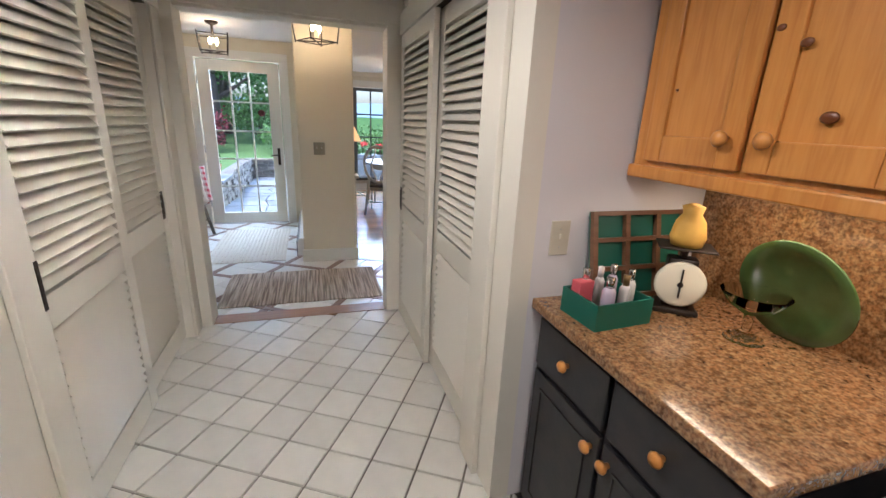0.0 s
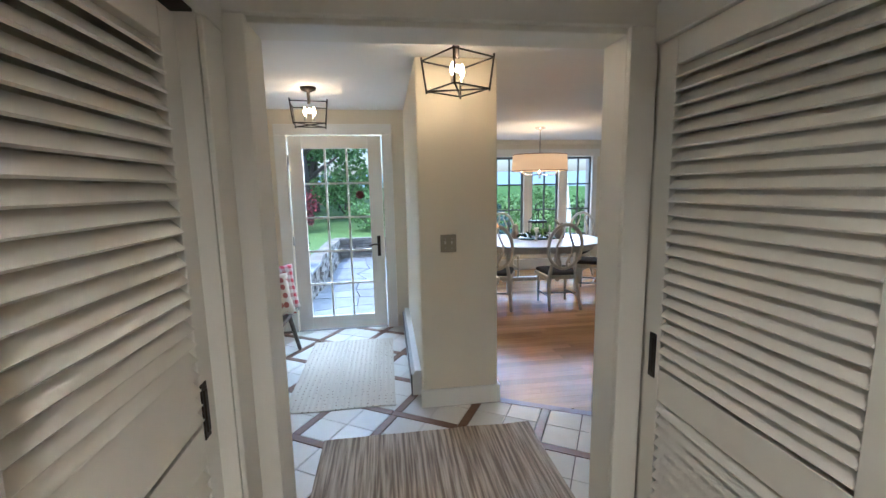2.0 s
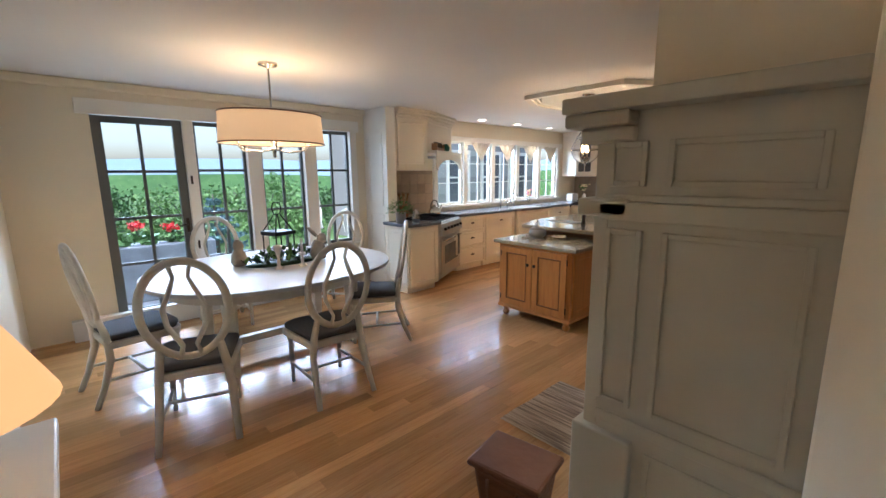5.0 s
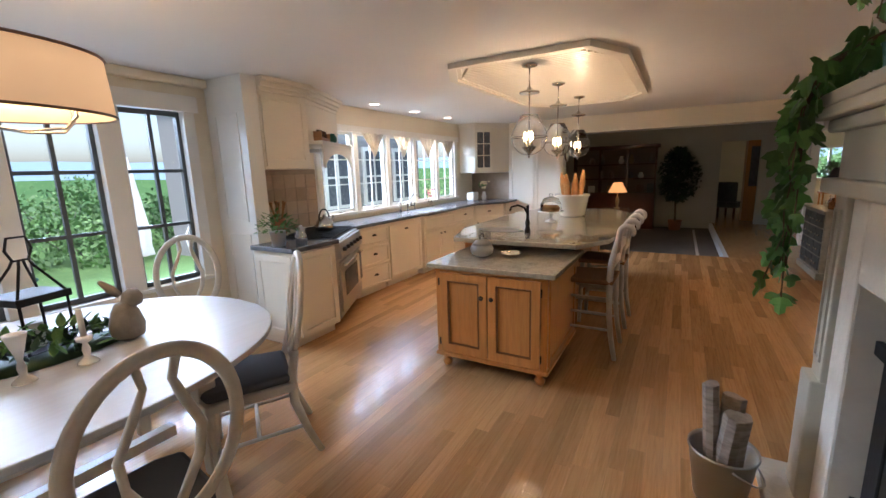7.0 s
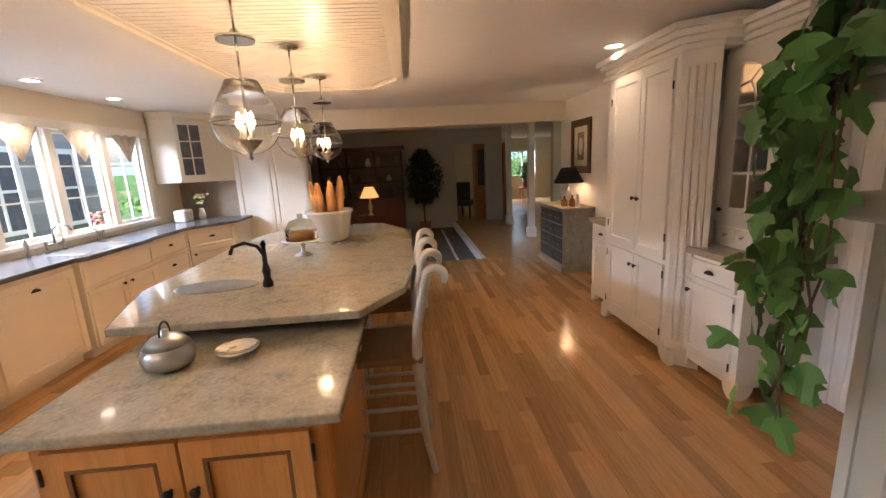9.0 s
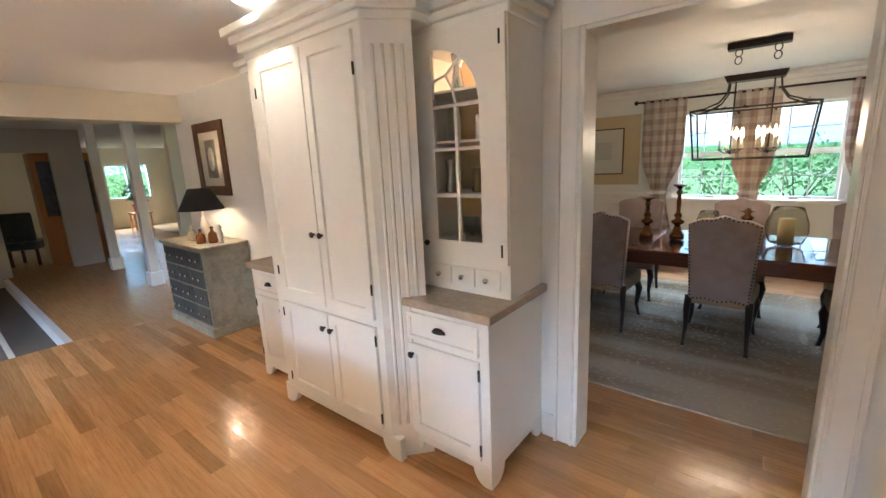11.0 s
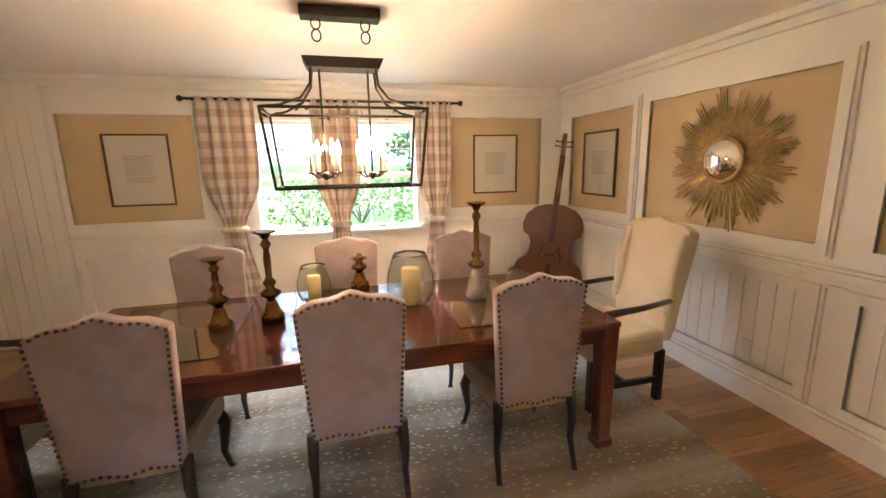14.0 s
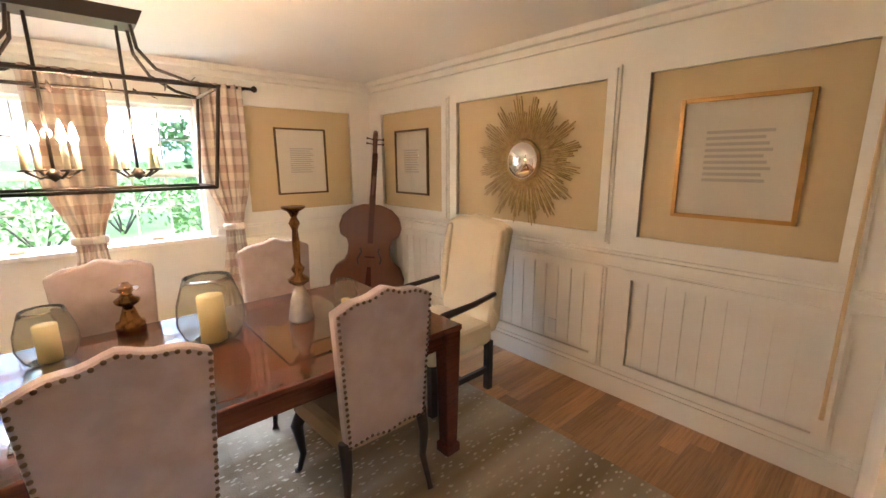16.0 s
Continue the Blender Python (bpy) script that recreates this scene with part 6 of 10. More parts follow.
def oval_chair(m):
    c = thing("dining_chair", "antique white chair with oval pierced back and grey seat", "chair", m, "chairs round the oval table")
    # local -y is the back
    def lean(x, z):
        return (x, -0.22 - max(0, z - 0.45) * 0.16, z)
    oval = [lean(0.215 * math.cos(a), 0.815 + 0.285 * math.sin(a)) for a in [2 * math.pi * i / 40 for i in range(40)]]
    bm = B(); tube(bm, oval, 0.023, 8, closed=True, flat=0.75); part("oval_frame", bm, "chairpaint", c)
    for s in (-1, 1):
        bm = B(); tube(bm, [lean(s * 0.05, 0.545), lean(s * 0.035, 0.60), lean(s * 0.095, 0.73), lean(s * 0.105, 0.83), lean(s * 0.06, 0.94), lean(s * 0.035, 1.01), lean(s * 0.05, 1.085)], [0.02, 0.016, 0.017, 0.018, 0.018, 0.014, 0.016], 8, flat=0.7); part("splat", bm, "chairpaint", c)
    bm = B()
    out = [(-0.20, -0.22), (0.20, -0.22), (0.245, 0.20), (0.15, 0.245), (-0.15, 0.245), (-0.245, 0.20)]
    prism(bm, out, 0.385, 0.435); part("seat_rail", bm, "chairpaint", c, bevel=0.01)
    bm = B(); prism(bm, [(x * 0.96, y * 0.96) for x, y in out], 0.435, 0.485); part("seat", bm, "seatgrey", c, "slate grey upholstered seat", bevel=0.022)
    for s in (-1, 1):
        bm = B(); tube(bm, [(s * 0.205, -0.33, 0.0), (s * 0.195, -0.27, 0.14), (s * 0.185, -0.215, 0.32), (s * 0.17, -0.215, 0.46), lean(s * 0.15, 0.60)], [0.018, 0.021, 0.025, 0.025, 0.02], 8); part("back_leg", bm, "chairpaint", c)
        bm = B(); lathe(bm, ((0.012, 0), (0.016, 0.02), (0.012, 0.04), (0.022, 0.30), (0.016, 0.32), (0.026, 0.345), (0.026, 0.39)), 12, pose(s * 0.19, 0.19, 0)); part("front_leg", bm, "chairpaint", c)
        bm = B(); tube(bm, [(s * 0.19, -0.25, 0.17), (s * 0.19, 0.19, 0.15)], 0.011); part("stretcher", bm, "chairpaint", c)
    bm = B(); tube(bm, [(-0.19, -0.02, 0.16), (0.19, -0.02, 0.16)], 0.011); part("stretcher", bm, "chairpaint", c)
    return c


c1 = oval_chair(pose(1.88, 6.86, 0, 0, 0, -3))
for x, y, turn in ((2.68, 7.42, 56), (1.72, 8.76, 176), (2.86, 8.42, 132), (1.08, 6.98, -18), (0.86, 7.85, -80)):
    copy_thing(c1, pose(x, y, 0, 0, 0, turn))

# drum chandelier
DC = thing("drum_chandelier", "linen drum chandelier with nickel arms, lit", "chandelier", pose(1.91, 7.63, 0))
bm = B(); lathe(bm, ((0.001, H), (0.075, H), (0.072, H - 0.02), (0.02, H - 0.03), (0.008, H - 0.04), (0.008, 1.78), (0.03, 1.77), (0.035, 1.75), (0.012, 1.73), (0.018, 1.70), (0.001, 1.685)), 20); part("stem", bm, "chrome", DC)
def ring(rx, ry, z, n=40):
    return [(rx * math.cos(2 * math.pi * i / n), ry * math.sin(2 * math.pi * i / n), z) for i in range(n)]
bm = B(); rings = [[bm.verts.new(p) for p in ring(0.40 + 0.015 * k, 0.30 + 0.012 * k, 2.03 - 0.23 * k)] for k in (0, 1)]
for i in range(40):
    f = bm.faces.new((rings[0][i], rings[0][(i + 1) % 40], rings[1][(i + 1) % 40], rings[1][i])); f.smooth = True
sh = part("shade", bm, "shade", DC, "warm lit linen shade"); so = sh.modifiers.new("thick", "SOLIDIFY"); so.thickness = 0.004
for z, k in ((2.03, 0), (1.80, 1)):
    bm = B(); tube(bm, ring(0.403 + 0.015 * k, 0.303 + 0.012 * k, z), 0.006, 6, closed=True); part("trim_band", bm, "walnut", DC, "dark trim band")
for i in range(6):
    a = i * math.pi / 3 + 0.3
    cx_, sy_ = math.cos(a), math.sin(a)
    bm = B(); tube(bm, [(0.02 * cx_, 0.02 * sy_, 1.75), (0.14 * cx_, 0.11 * sy_, 1.735), (0.27 * cx_, 0.2 * sy_, 1.745), (0.315 * cx_, 0.235 * sy_, 1.79), (0.315 * cx_, 0.235 * sy_, 1.86)], 0.0065, 6); part("arm", bm, "chrome", DC)
    bm = B(); lathe(bm, ((0.011, 1.86), (0.011, 1.93), (0.016, 1.96), (0.001, 2.0)), 8, pose(0.315 * cx_, 0.235 * sy_, 0)); part("bulb", bm, "bulb", DC)
lamp("chandelier_light", "POINT", pose(1.91, 7.63, 1.90), 4.5, (1.0, 0.70, 0.42), radius=0.06)

# centrepiece
LN = thing("iron_lantern", "dark green iron lantern on the oval table", "lantern", pose(2.02, 7.98, 0.765, 0, 0, 15))
bm = B()
for sx in (-1, 1):
    for sy in (-1, 1):
        tube(bm, [(sx * 0.095, sy * 0.095, 0), (sx * 0.095, sy * 0.095, 0.27)], 0.007, 6)
        tube(bm, [(sx * 0.095, sy * 0.095, 0.27), (sx * 0.03, sy * 0.03, 0.40), (sx * 0.02, sy * 0.02, 0.43)], 0.006, 6)
part("frame", bm, "blackiron", LN)
bm = B(); prism(bm, ((-0.11, -0.11), (0.11, -0.11), (0.11, 0.11), (-0.11, 0.11)), 0.24, 0.275); part("collar", bm, "blackiron", LN, bevel=0.004)
bm = B(); prism(bm, ((-0.1, -0.1), (0.1, -0.1), (0.1, 0.1), (-0.1, 0.1)), 0, 0.015); part("base_plate", bm, "blackiron", LN, bevel=0.004)
bm = B(); tube(bm, [(-0.03, 0, 0.43), (-0.05, 0, 0.48), (-0.035, 0, 0.535), (0.035, 0, 0.535), (0.05, 0, 0.48), (0.03, 0, 0.43)], 0.006, 6, closed=True); part("handle", bm, "blackiron", LN)
bm = B(); lathe(bm, ((0.03, 0.015), (0.03, 0.13), (0.001, 0.13)), 14); part("candle", bm, "ceramic", LN)
GR = thing("greenery", "mixed evergreen centrepiece round the lantern", "greenery", pose(2.0, 7.84, 0.765))
me = leaf_mesh("sprig", 0.07, "fir", False); me3 = leaf_mesh("sprig", 0.08, "leafpale", False)
for i in range(190):
    a, r = rng.uniform(0, 6.28), rng.uniform(0.05, 1) ** 0.6
    p = Vector((0.34 * r * math.cos(a), 0.17 * r * math.sin(a), 0.02 + 0.14 * rng.random() * (1.1 - r)))
    share("sprig", me if rng.random() < 0.6 else me3, GR, Matrix.Translation(p) @ Euler((rng.uniform(0.1, 1.2), 0, rng.uniform(0, 6.28))).to_matrix().to_4x4())
bm = B(); lathe(bm, ((0.22, 0), (0.24, 0.006), (0.001, 0.012)), 24, Matrix.Diagonal((1.4, 0.7, 1, 1))); part("bed", bm, "fir", GR)
RB = B()
for prof, mm in ((((0.03, 0.0), (0.075, 0.02), (0.085, 0.08), (0.065, 0.15), (0.045, 0.19), (0.02, 0.2)), I4), (((0.012, 0), (0.05, 0.03), (0.048, 0.07), (0.02, 0.10)), pose(0, -0.03, 0.165, 12)),
                 (((0.012, 0), (0.022, 0.05), (0.012, 0.11), (0.002, 0.12)), pose(-0.02, 0.01, 0.235, -40)), (((0.012, 0), (0.022, 0.05), (0.012, 0.11), (0.002, 0.12)), pose(0.02, 0.01, 0.235, -46))):
    lathe(RB, prof, 16, mm)
solo("rabbit_figure", RB, "rabbit", "grey brown stone rabbit figure on the table", "figurine", m=pose(2.28, 7.72, 0.765, 0, 0, 60) @ Matrix.Diagonal((0.8, 0.9, 0.95, 1)))
RB = B(); lathe(RB, ((0.05, 0), (0.07, 0.03), (0.06, 0.10), (0.035, 0.14), (0.045, 0.17), (0.035, 0.21), (0.01, 0.23)), 14)
solo("hen_figure", RB, "rabbit", "speckled hen figure on the table", "figurine", m=pose(1.66, 7.98, 0.765))
for x, y, h, lab in ((1.86, 7.60, 0.20, "goblet"), (2.06, 7.58, 0.12, "candlestick")):
    g = thing(lab, "white turned " + ("goblet" if lab == "goblet" else "candlestick with candle") + " on the oval table", lab, pose(x, y, 0.765))
    bm = B(); lathe(bm, ((0.04, 0), (0.036, 0.008), (0.012, 0.03), (0.016, 0.06), (0.009, 0.09), (0.03, h * 0.85)) + (((0.038, h), (0.03, h), (0.02, h * 0.88), (0.001, h * 0.86)) if lab == "goblet" else ((0.03, h), (0.001, h))), 16); part("stem", bm, "ceramic", g)
    if lab != "goblet":
        bm = B(); lathe(bm, ((0.012, h), (0.012, h + 0.12), (0.001, h + 0.122)), 10); part("candle", bm, "ceramic", g)

# console table with lamp behind the pier
ST = thing("console_table", "narrow cream painted console table behind the pier", "table", pose(0.335, 5.1, 0))
bm = B(); bx(bm, -0.13, 0.145, -0.47, 0.5, 0.875, 0.905); part("tabletop", bm, "cabinet", ST, bevel=0.006)
bm = B(); bx(bm, -0.12, 0.115, -0.45, 0.48, 0.77, 0.875); part("apron", bm, "cabinet", ST, bevel=0.003)
for x in (-0.095, 0.09):
    for y in (-0.425, 0.455):
        bm = B(); bx(bm, x - 0.022, x + 0.022, y - 0.022, y + 0.022, 0, 0.77); part("leg", bm, "cabinet", ST, bevel=0.004)
def shade_lamp(m, label, body, shade, h, r0, r1, sh, power):
    L = thing("table_lamp", label, "table lamp", m)
    bm = B(); lathe(bm, ((0.065, 0), (0.06, 0.015), (0.02, 0.03), (0.045, h * 0.35), (0.05, h * 0.5), (0.018, h * 0.75), (0.008, h * 0.8), (0.008, h + 0.03)), 18); part("base", bm, body, L)
    bm = B(); lathe(bm, ((r0, h), (r1, h + sh)), 28, closed=False); s = part("shade", bm, shade, L, "tapered lampshade"); so = s.modifiers.new("thick", "SOLIDIFY"); so.thickness = 0.003
    bm = B(); lathe(bm, ((0.01, h + 0.03), (0.028, h + 0.07), (0.001, h + 0.11)), 10); part("bulb", bm, "bulb", L)
    if power:
        lamp("table_lamp_light", "POINT", m @ pose(0, 0, h + 0.07), power, (1.0, 0.64, 0.32), radius=0.03)
M["amber"] = material("amber_lampshade", (0.55, 0.30, 0.13), 0.85, emit=(1.0, 0.5, 0.18), strength=0.5)
shade_lamp(pose(0.41, 4.86, 0.905), "small lamp with amber shade on the console table", "brass", "amber", 0.36, 0.12, 0.05, 0.15, 1.5)

# things on the range-side counter
HP = thing("herb_plant", "leafy green herb in a metal pail by the range", "plant", pose(3.80, 8.46, 0.92))
bm = B(); lathe(bm, ((0.05, 0), (0.055, 0.005), (0.07, 0.13), (0.073, 0.135), (0.001, 0.12)), 18); part("pail", bm, "steel", HP)
me = leaf_mesh("leaf", 0.06, "leafpale", False)
for i in range(120):
    a, r, z = rng.uniform(0, 6.28), rng.random() ** 0.6, rng.random()
    share("leaf", me, HP, Matrix.Translation((0.15 * r * math.cos(a), 0.15 * r * math.sin(a), 0.13 + 0.17 * z * (1.15 - r * 0.7))) @ Euler((rng.uniform(-0.5, 1.0), 0, a - 1.57 + rng.uniform(-0.5, 0.5))).to_matrix().to_4x4())
KT = thing("kettle", "polished steel kettle on the cooktop", "kettle", pose(4.62, 8.72, 0.937))
bm = B(); lathe(bm, ((0.08, 0), (0.10, 0.02), (0.09, 0.09), (0.05, 0.14), (0.02, 0.15), (0.015, 0.17), (0.001, 0.175)), 22); tube(bm, [(0.07, 0, 0.07), (0.12, 0, 0.10), (0.14, 0, 0.15)], [0.02, 0.014, 0.01]); part("body", bm, "chrome", KT)
bm = B(); tube(bm, arc(0, 0.12, 0.075, 0.11, 0, 180, 10), 0.008, 6); part("handle", bm, "blackiron", KT)
bm = B(); lathe(bm, ((0.05, 0), (0.055, 0.06), (0.04, 0.10), (0.045, 0.13), (0.02, 0.15), (0.001, 0.17)), 16); solo("coffee_pot", bm, "chrome", "polished silver coffee pot by the range", "pot", m=pose(4.02, 8.42, 0.92))
UT = thing("utensil_crock", "brown crock of wooden utensils behind the range", "crock", pose(4.30, 9.05, 0.92))
bm = B(); lathe(bm, ((0.06, 0), (0.07, 0.02), (0.065, 0.17), (0.06, 0.17), (0.001, 0.12)), 16); part("crock", bm, "terracotta", UT)
for i in range(6):
    a = i * 1.05
    bm = B(); tube(bm, [(0.02 * math.cos(a), 0.02 * math.sin(a), 0.1), (0.07 * math.cos(a), 0.07 * math.sin(a), 0.30), (0.08 * math.cos(a), 0.08 * math.sin(a), 0.35)], [0.006, 0.007, 0.02], 6); part("utensil", bm, "rackwood", UT)
bm = B(); bx(bm, -0.13, 0.13, -0.08, 0.08, 0, 0.17); solo("toaster", bm, "appliance", "white toaster on the far counter", "toaster", 0.03, pose(9.05, 9.05, 0.92))
FL = thing("flower_vase", "small vase of cream flowers on the counter", "vase", pose(9.32, 8.92, 0.92))
bm = B(); lathe(bm, ((0.04, 0), (0.055, 0.06), (0.03, 0.14), (0.035, 0.16), (0.001, 0.14)), 14); part("vase", bm, "ceramic", FL)
M["petal"] = material("cream_petals", (0.75, 0.62, 0.34), 0.7)
for i in range(26):
    a, r = rng.uniform(0, 6.28), rng.random()
    bm = B(); lathe(bm, ((0.004, 0), (0.026, 0.012), (0.02, 0.03), (0.001, 0.034)), 8, pose(0.12 * r * math.cos(a), 0.12 * r * math.sin(a), 0.22 + 0.14 * rng.random())); part("flower", bm, "petal" if i % 3 else "leafpale", FL)
M["pinkpetal"] = material("pink_petals", (0.62, 0.22, 0.24), 0.7)
FV = thing("flower_vase", "glass of pink flowers on the window sill", "vase", pose(7.62, 9.20, 0.92))
bm = B(); lathe(bm, ((0.035, 0), (0.04, 0.11), (0.035, 0.11), (0.001, 0.02)), 14); part("vase", bm, "clear", FV)
for i in range(20):
    a, r = rng.uniform(0, 6.28), rng.random()
    bm = B(); lathe(bm, ((0.004, 0), (0.024, 0.012), (0.02, 0.03), (0.001, 0.034)), 8, pose(0.11 * r * math.cos(a), 0.06 * r * math.sin(a), 0.15 + 0.14 * rng.random())); part("flower", bm, "pinkpetal" if i % 2 else "petal", FV)

# ---------------------------------------------------------------- built-in hutch
M["hutch"] = material("white_hutch_paint", (0.80, 0.77, 0.69), 0.34, bump=0.03, bscale=60, vary=0.04)
M["marble"] = material("beige_stone_slab", (0.40, 0.33, 0.24), 0.22, grain=((6.0, 0.6, (0.30, 0.23, 0.15)), (30.0, 0.4, (0.50, 0.43, 0.33))))
# orange base colour carries the warm glow inside the glazed cupboards
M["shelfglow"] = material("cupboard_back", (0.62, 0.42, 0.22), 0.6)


def scallop(x0, x1, z0, z1, foot=0.09):
    """The outline of a furniture base with bracket feet."""
    n = 8
    pts = [(x0, z1), (x0, z0), (x0 + foot * 0.6, z0)]
    for i in range(n + 1):
        a = math.pi / 2 * i / n
        pts.append((x0 + foot * 0.6 + foot * 0.9 * math.sin(a), z0 + (z1 - z0) * 0.72 * (1 - math.cos(a)) ** 0.8))
    left = pts[2:]
    pts += [(x0 + x1 - x, z) for x, z in reversed(left)]
    pts += [(x1, z0), (x1, z1)]
    return pts


HT = thing("hutch", "tall white built-in hutch with pantry doors and glazed cupboards", "hutch", pose(0, 0, 0))
FRONT = 3.97
# middle tower
bm = B(); bx(bm, 5.62, 6.62, 3.312, FRONT, 0.13, 2.22); part("tower", bm, "hutch", HT, bevel=0.004)
bm = B(); prism(bm, scallop(5.56, 6.66, 0.0, 0.13), -0.02, 0.02, pose(0, FRONT - 0.02, 0, 90)); part("base_apron", bm, "hutch", HT)
flip = pose(0, 0, 0, 0, 0, 180)
def fdoor(x0, x1, z0, z1, y=FRONT, **kw):
    """A door on the hutch, facing +y; x runs from x1 down to x0."""
    return slab_door(HT, pose(x1, y, z0, 0, 0, 180), x1 - x0, z1 - z0, mat="hutch", **kw)
for x0, x1, kx in ((5.67, 6.06, 0.355), (6.07, 6.52, 0.04)):
    w = x1 - x0
    fdoor(x0, x1, 0.79, 2.17, knob=(0.03 if x0 < 6 else w - 0.03, 0.42), hinges=(w + 0.004 if x0 < 6 else -0.004))
    fdoor(x0, x1, 0.16, 0.75, knob=(0.03 if x0 < 6 else w - 0.03, 0.50), hinges=(w + 0.004 if x0 < 6 else -0.004))
# canted fluted corners
for x, s in ((5.62, -1), (6.62, 1)):
    out = [(x, FRONT), (x, 3.80), (x + s * 0.15, 3.80)]
    bm = B(); prism(bm, out if s < 0 else list(reversed(out)), 0.0, 2.22); part("canted_corner", bm, "hutch", HT)
    d = Vector((s * 0.15, -0.17, 0)); nrm = Vector((0.17 * s, 0.15, 0)).normalized()
    for k in range(4):
        p = Vector((x, FRONT, 0)) + d * (0.2 + 0.2 * k) + nrm * 0.001
        bm = B(); tube(bm, [p + Vector((0, 0, 0.2)), p + Vector((0, 0, 2.1))], 0.009, 8); part("reed", bm, "hutch", HT)
# side bays: stone counter, drawer and door below, glazed cupboard above
for x0, x1, s in ((5.06, 5.60, -1), (6.64, 7.14, 1)):
    yb = 3.86
    bm = B(); bx(bm, x0, x1, 3.312, yb, 0.12, 0.865); part("side_bay", bm, "hutch", HT, bevel=0.003)
    bm = B(); prism(bm, scallop(x0, x1, 0.0, 0.12, 0.07), -0.01, 0.01, pose(0, yb - 0.01, 0, 90)); part("base_apron", bm, "hutch", HT)
    xs_ = x0 if s < 0 else x1 - 0.02
    bm = B(); prism(bm, scallop(3.312, yb - 0.022, 0.0, 0.12, 0.07), 0, 0.02, Matrix(((0, 0, 1, xs_), (1, 0, 0, 0), (0, 1, 0, 0), (0, 0, 0, 1)))); part("base_apron", bm, "hutch", HT)
    bm = B(); prism(bm, ((x0 - 0.03 * (s < 0), 3.312), (x1 + 0.03 * (s > 0), 3.312), (x1 + 0.03 * (s > 0), yb + 0.035), (x0 - 0.03 * (s < 0), yb + 0.035)), 0.867, 0.91); part("stone_top", bm, "marble", HT, "beige stone slab", bevel=0.006)
    d = fdoor(x0 + 0.05, x1 - 0.05, 0.69, 0.835, y=yb, name="drawer", inset=0.02, pull=((x1 - x0) / 2 - 0.05, 0.085))
    w = x1 - x0 - 0.1
    fdoor(x0 + 0.05, x1 - 0.05, 0.15, 0.665, y=yb, knob=(0.04 if s < 0 else w - 0.04, 0.46), hinges=(w + 0.004 if s < 0 else -0.004))
    # cupboard above, built as an open case with shelves
    yc = 3.655
    u0, u1 = (x0 + 0.0, x1) if s < 0 else (x0, x1)
    for a in ((u0, u0 + 0.02, 3.312, yc), (u1 - 0.02, u1, 3.312, yc)):
        bm = B(); bx(bm, *a, 0.91, 2.22); part("cupboard_side", bm, "hutch", HT)
    bm = B(); bx(bm, u0 + 0.02, u1 - 0.02, 3.312, 3.33, 0.91, 2.22); part("cupboard_back", bm, "shelfglow", HT, "cupboard back tinted orange for a warm glow")
    for z in (1.14, 1.40, 1.66, 1.90):
        bm = B(); bx(bm, u0 + 0.02, u1 - 0.02, 3.33, yc - 0.03, z, z + 0.012); part("shelf", bm, "hutch", HT)
    bm = B(); bx(bm, u0 + 0.02, u1 - 0.02, 3.33, yc, 2.10, 2.22); part("cupboard_rail", bm, "hutch", HT)
    bm = B(); bx(bm, u0 + 0.02, u1 - 0.02, 3.33, yc, 0.91, 1.10); part("cupboard_rail", bm, "hutch", HT)
    # three small drawers
    for k in range(3):
        xa = u0 + 0.05 + k * (u1 - u0 - 0.1) / 3
        bm = B(); bx(bm, xa + 0.004, xa + (u1 - u0 - 0.1) / 3 - 0.004, yc, yc + 0.012, 0.945, 1.045); dk = part("small_drawer", bm, "hutch", HT, bevel=0.002)
        bm = B(); lathe(bm, ((0.006, 0), (0.006, 0.01), (0.014, 0.016), (0.012, 0.025), (0.001, 0.028)), 10, pose(xa + (u1 - u0 - 0.1) / 6, yc + 0.012, 0.995, -90)); part("knob", bm, "chrome", dk)
    # arched glazed door
    g0, g1, gz0, gz1 = u0 + 0.14, u1 - 0.13, 1.18, 2.09
    cx2, rr = (g0 + g1) / 2, (g1 - g0) / 2
    drop, high, low = 0.26, (g1 if s < 0 else g0), (g0 if s < 0 else g1)
    bm = B()
    n = 14
    for i in range(n):
        q = [(high + (low - high) * f, gz1 - drop + drop * math.sqrt(max(0, 1 - f * f))) for f in (i / n, (i + 1) / n)]
        vs = [bm.verts.new((x, yy, z)) for yy in (yc, yc + 0.02) for x, z in ((q[0][0], q[0][1]), (q[1][0], q[1][1]), (q[1][0], 2.17), (q[0][0], 2.17))]
        for f in ((0, 1, 2, 3), (7, 6, 5, 4), (0, 4, 5, 1), (2, 6, 7, 3)):
            bm.faces.new([vs[j] for j in f])
    bmesh.ops.remove_doubles(bm, verts=bm.verts, dist=0.00001)
    dg = part("glazed_door", bm, "hutch", HT, "arched glazed cupboard door")
    for xa, xb in ((u0 + 0.004, g0), (g1, u1 - 0.004)):
        bm = B(); bx(bm, xa, xb, yc, yc + 0.02, 1.08, 2.17); part("stile", bm, "hutch", dg)
    bm = B(); bx(bm, g0, g1, yc, yc + 0.02, 1.08, gz0); part("rail", bm, "hutch", dg)
    bm = B(); bx(bm, cx2 - 0.008, cx2 + 0.008, yc + 0.004, yc + 0.018, gz0, gz1 - drop)
    for z in (gz0 + 0.225, gz0 + 0.45, gz1 - drop):
        bx(bm, g0, cx2 - 0.008, yc + 0.005, yc + 0.017, z - 0.007, z + 0.007); bx(bm, cx2 + 0.008, g1, yc + 0.005, yc + 0.017, z - 0.007, z + 0.007)
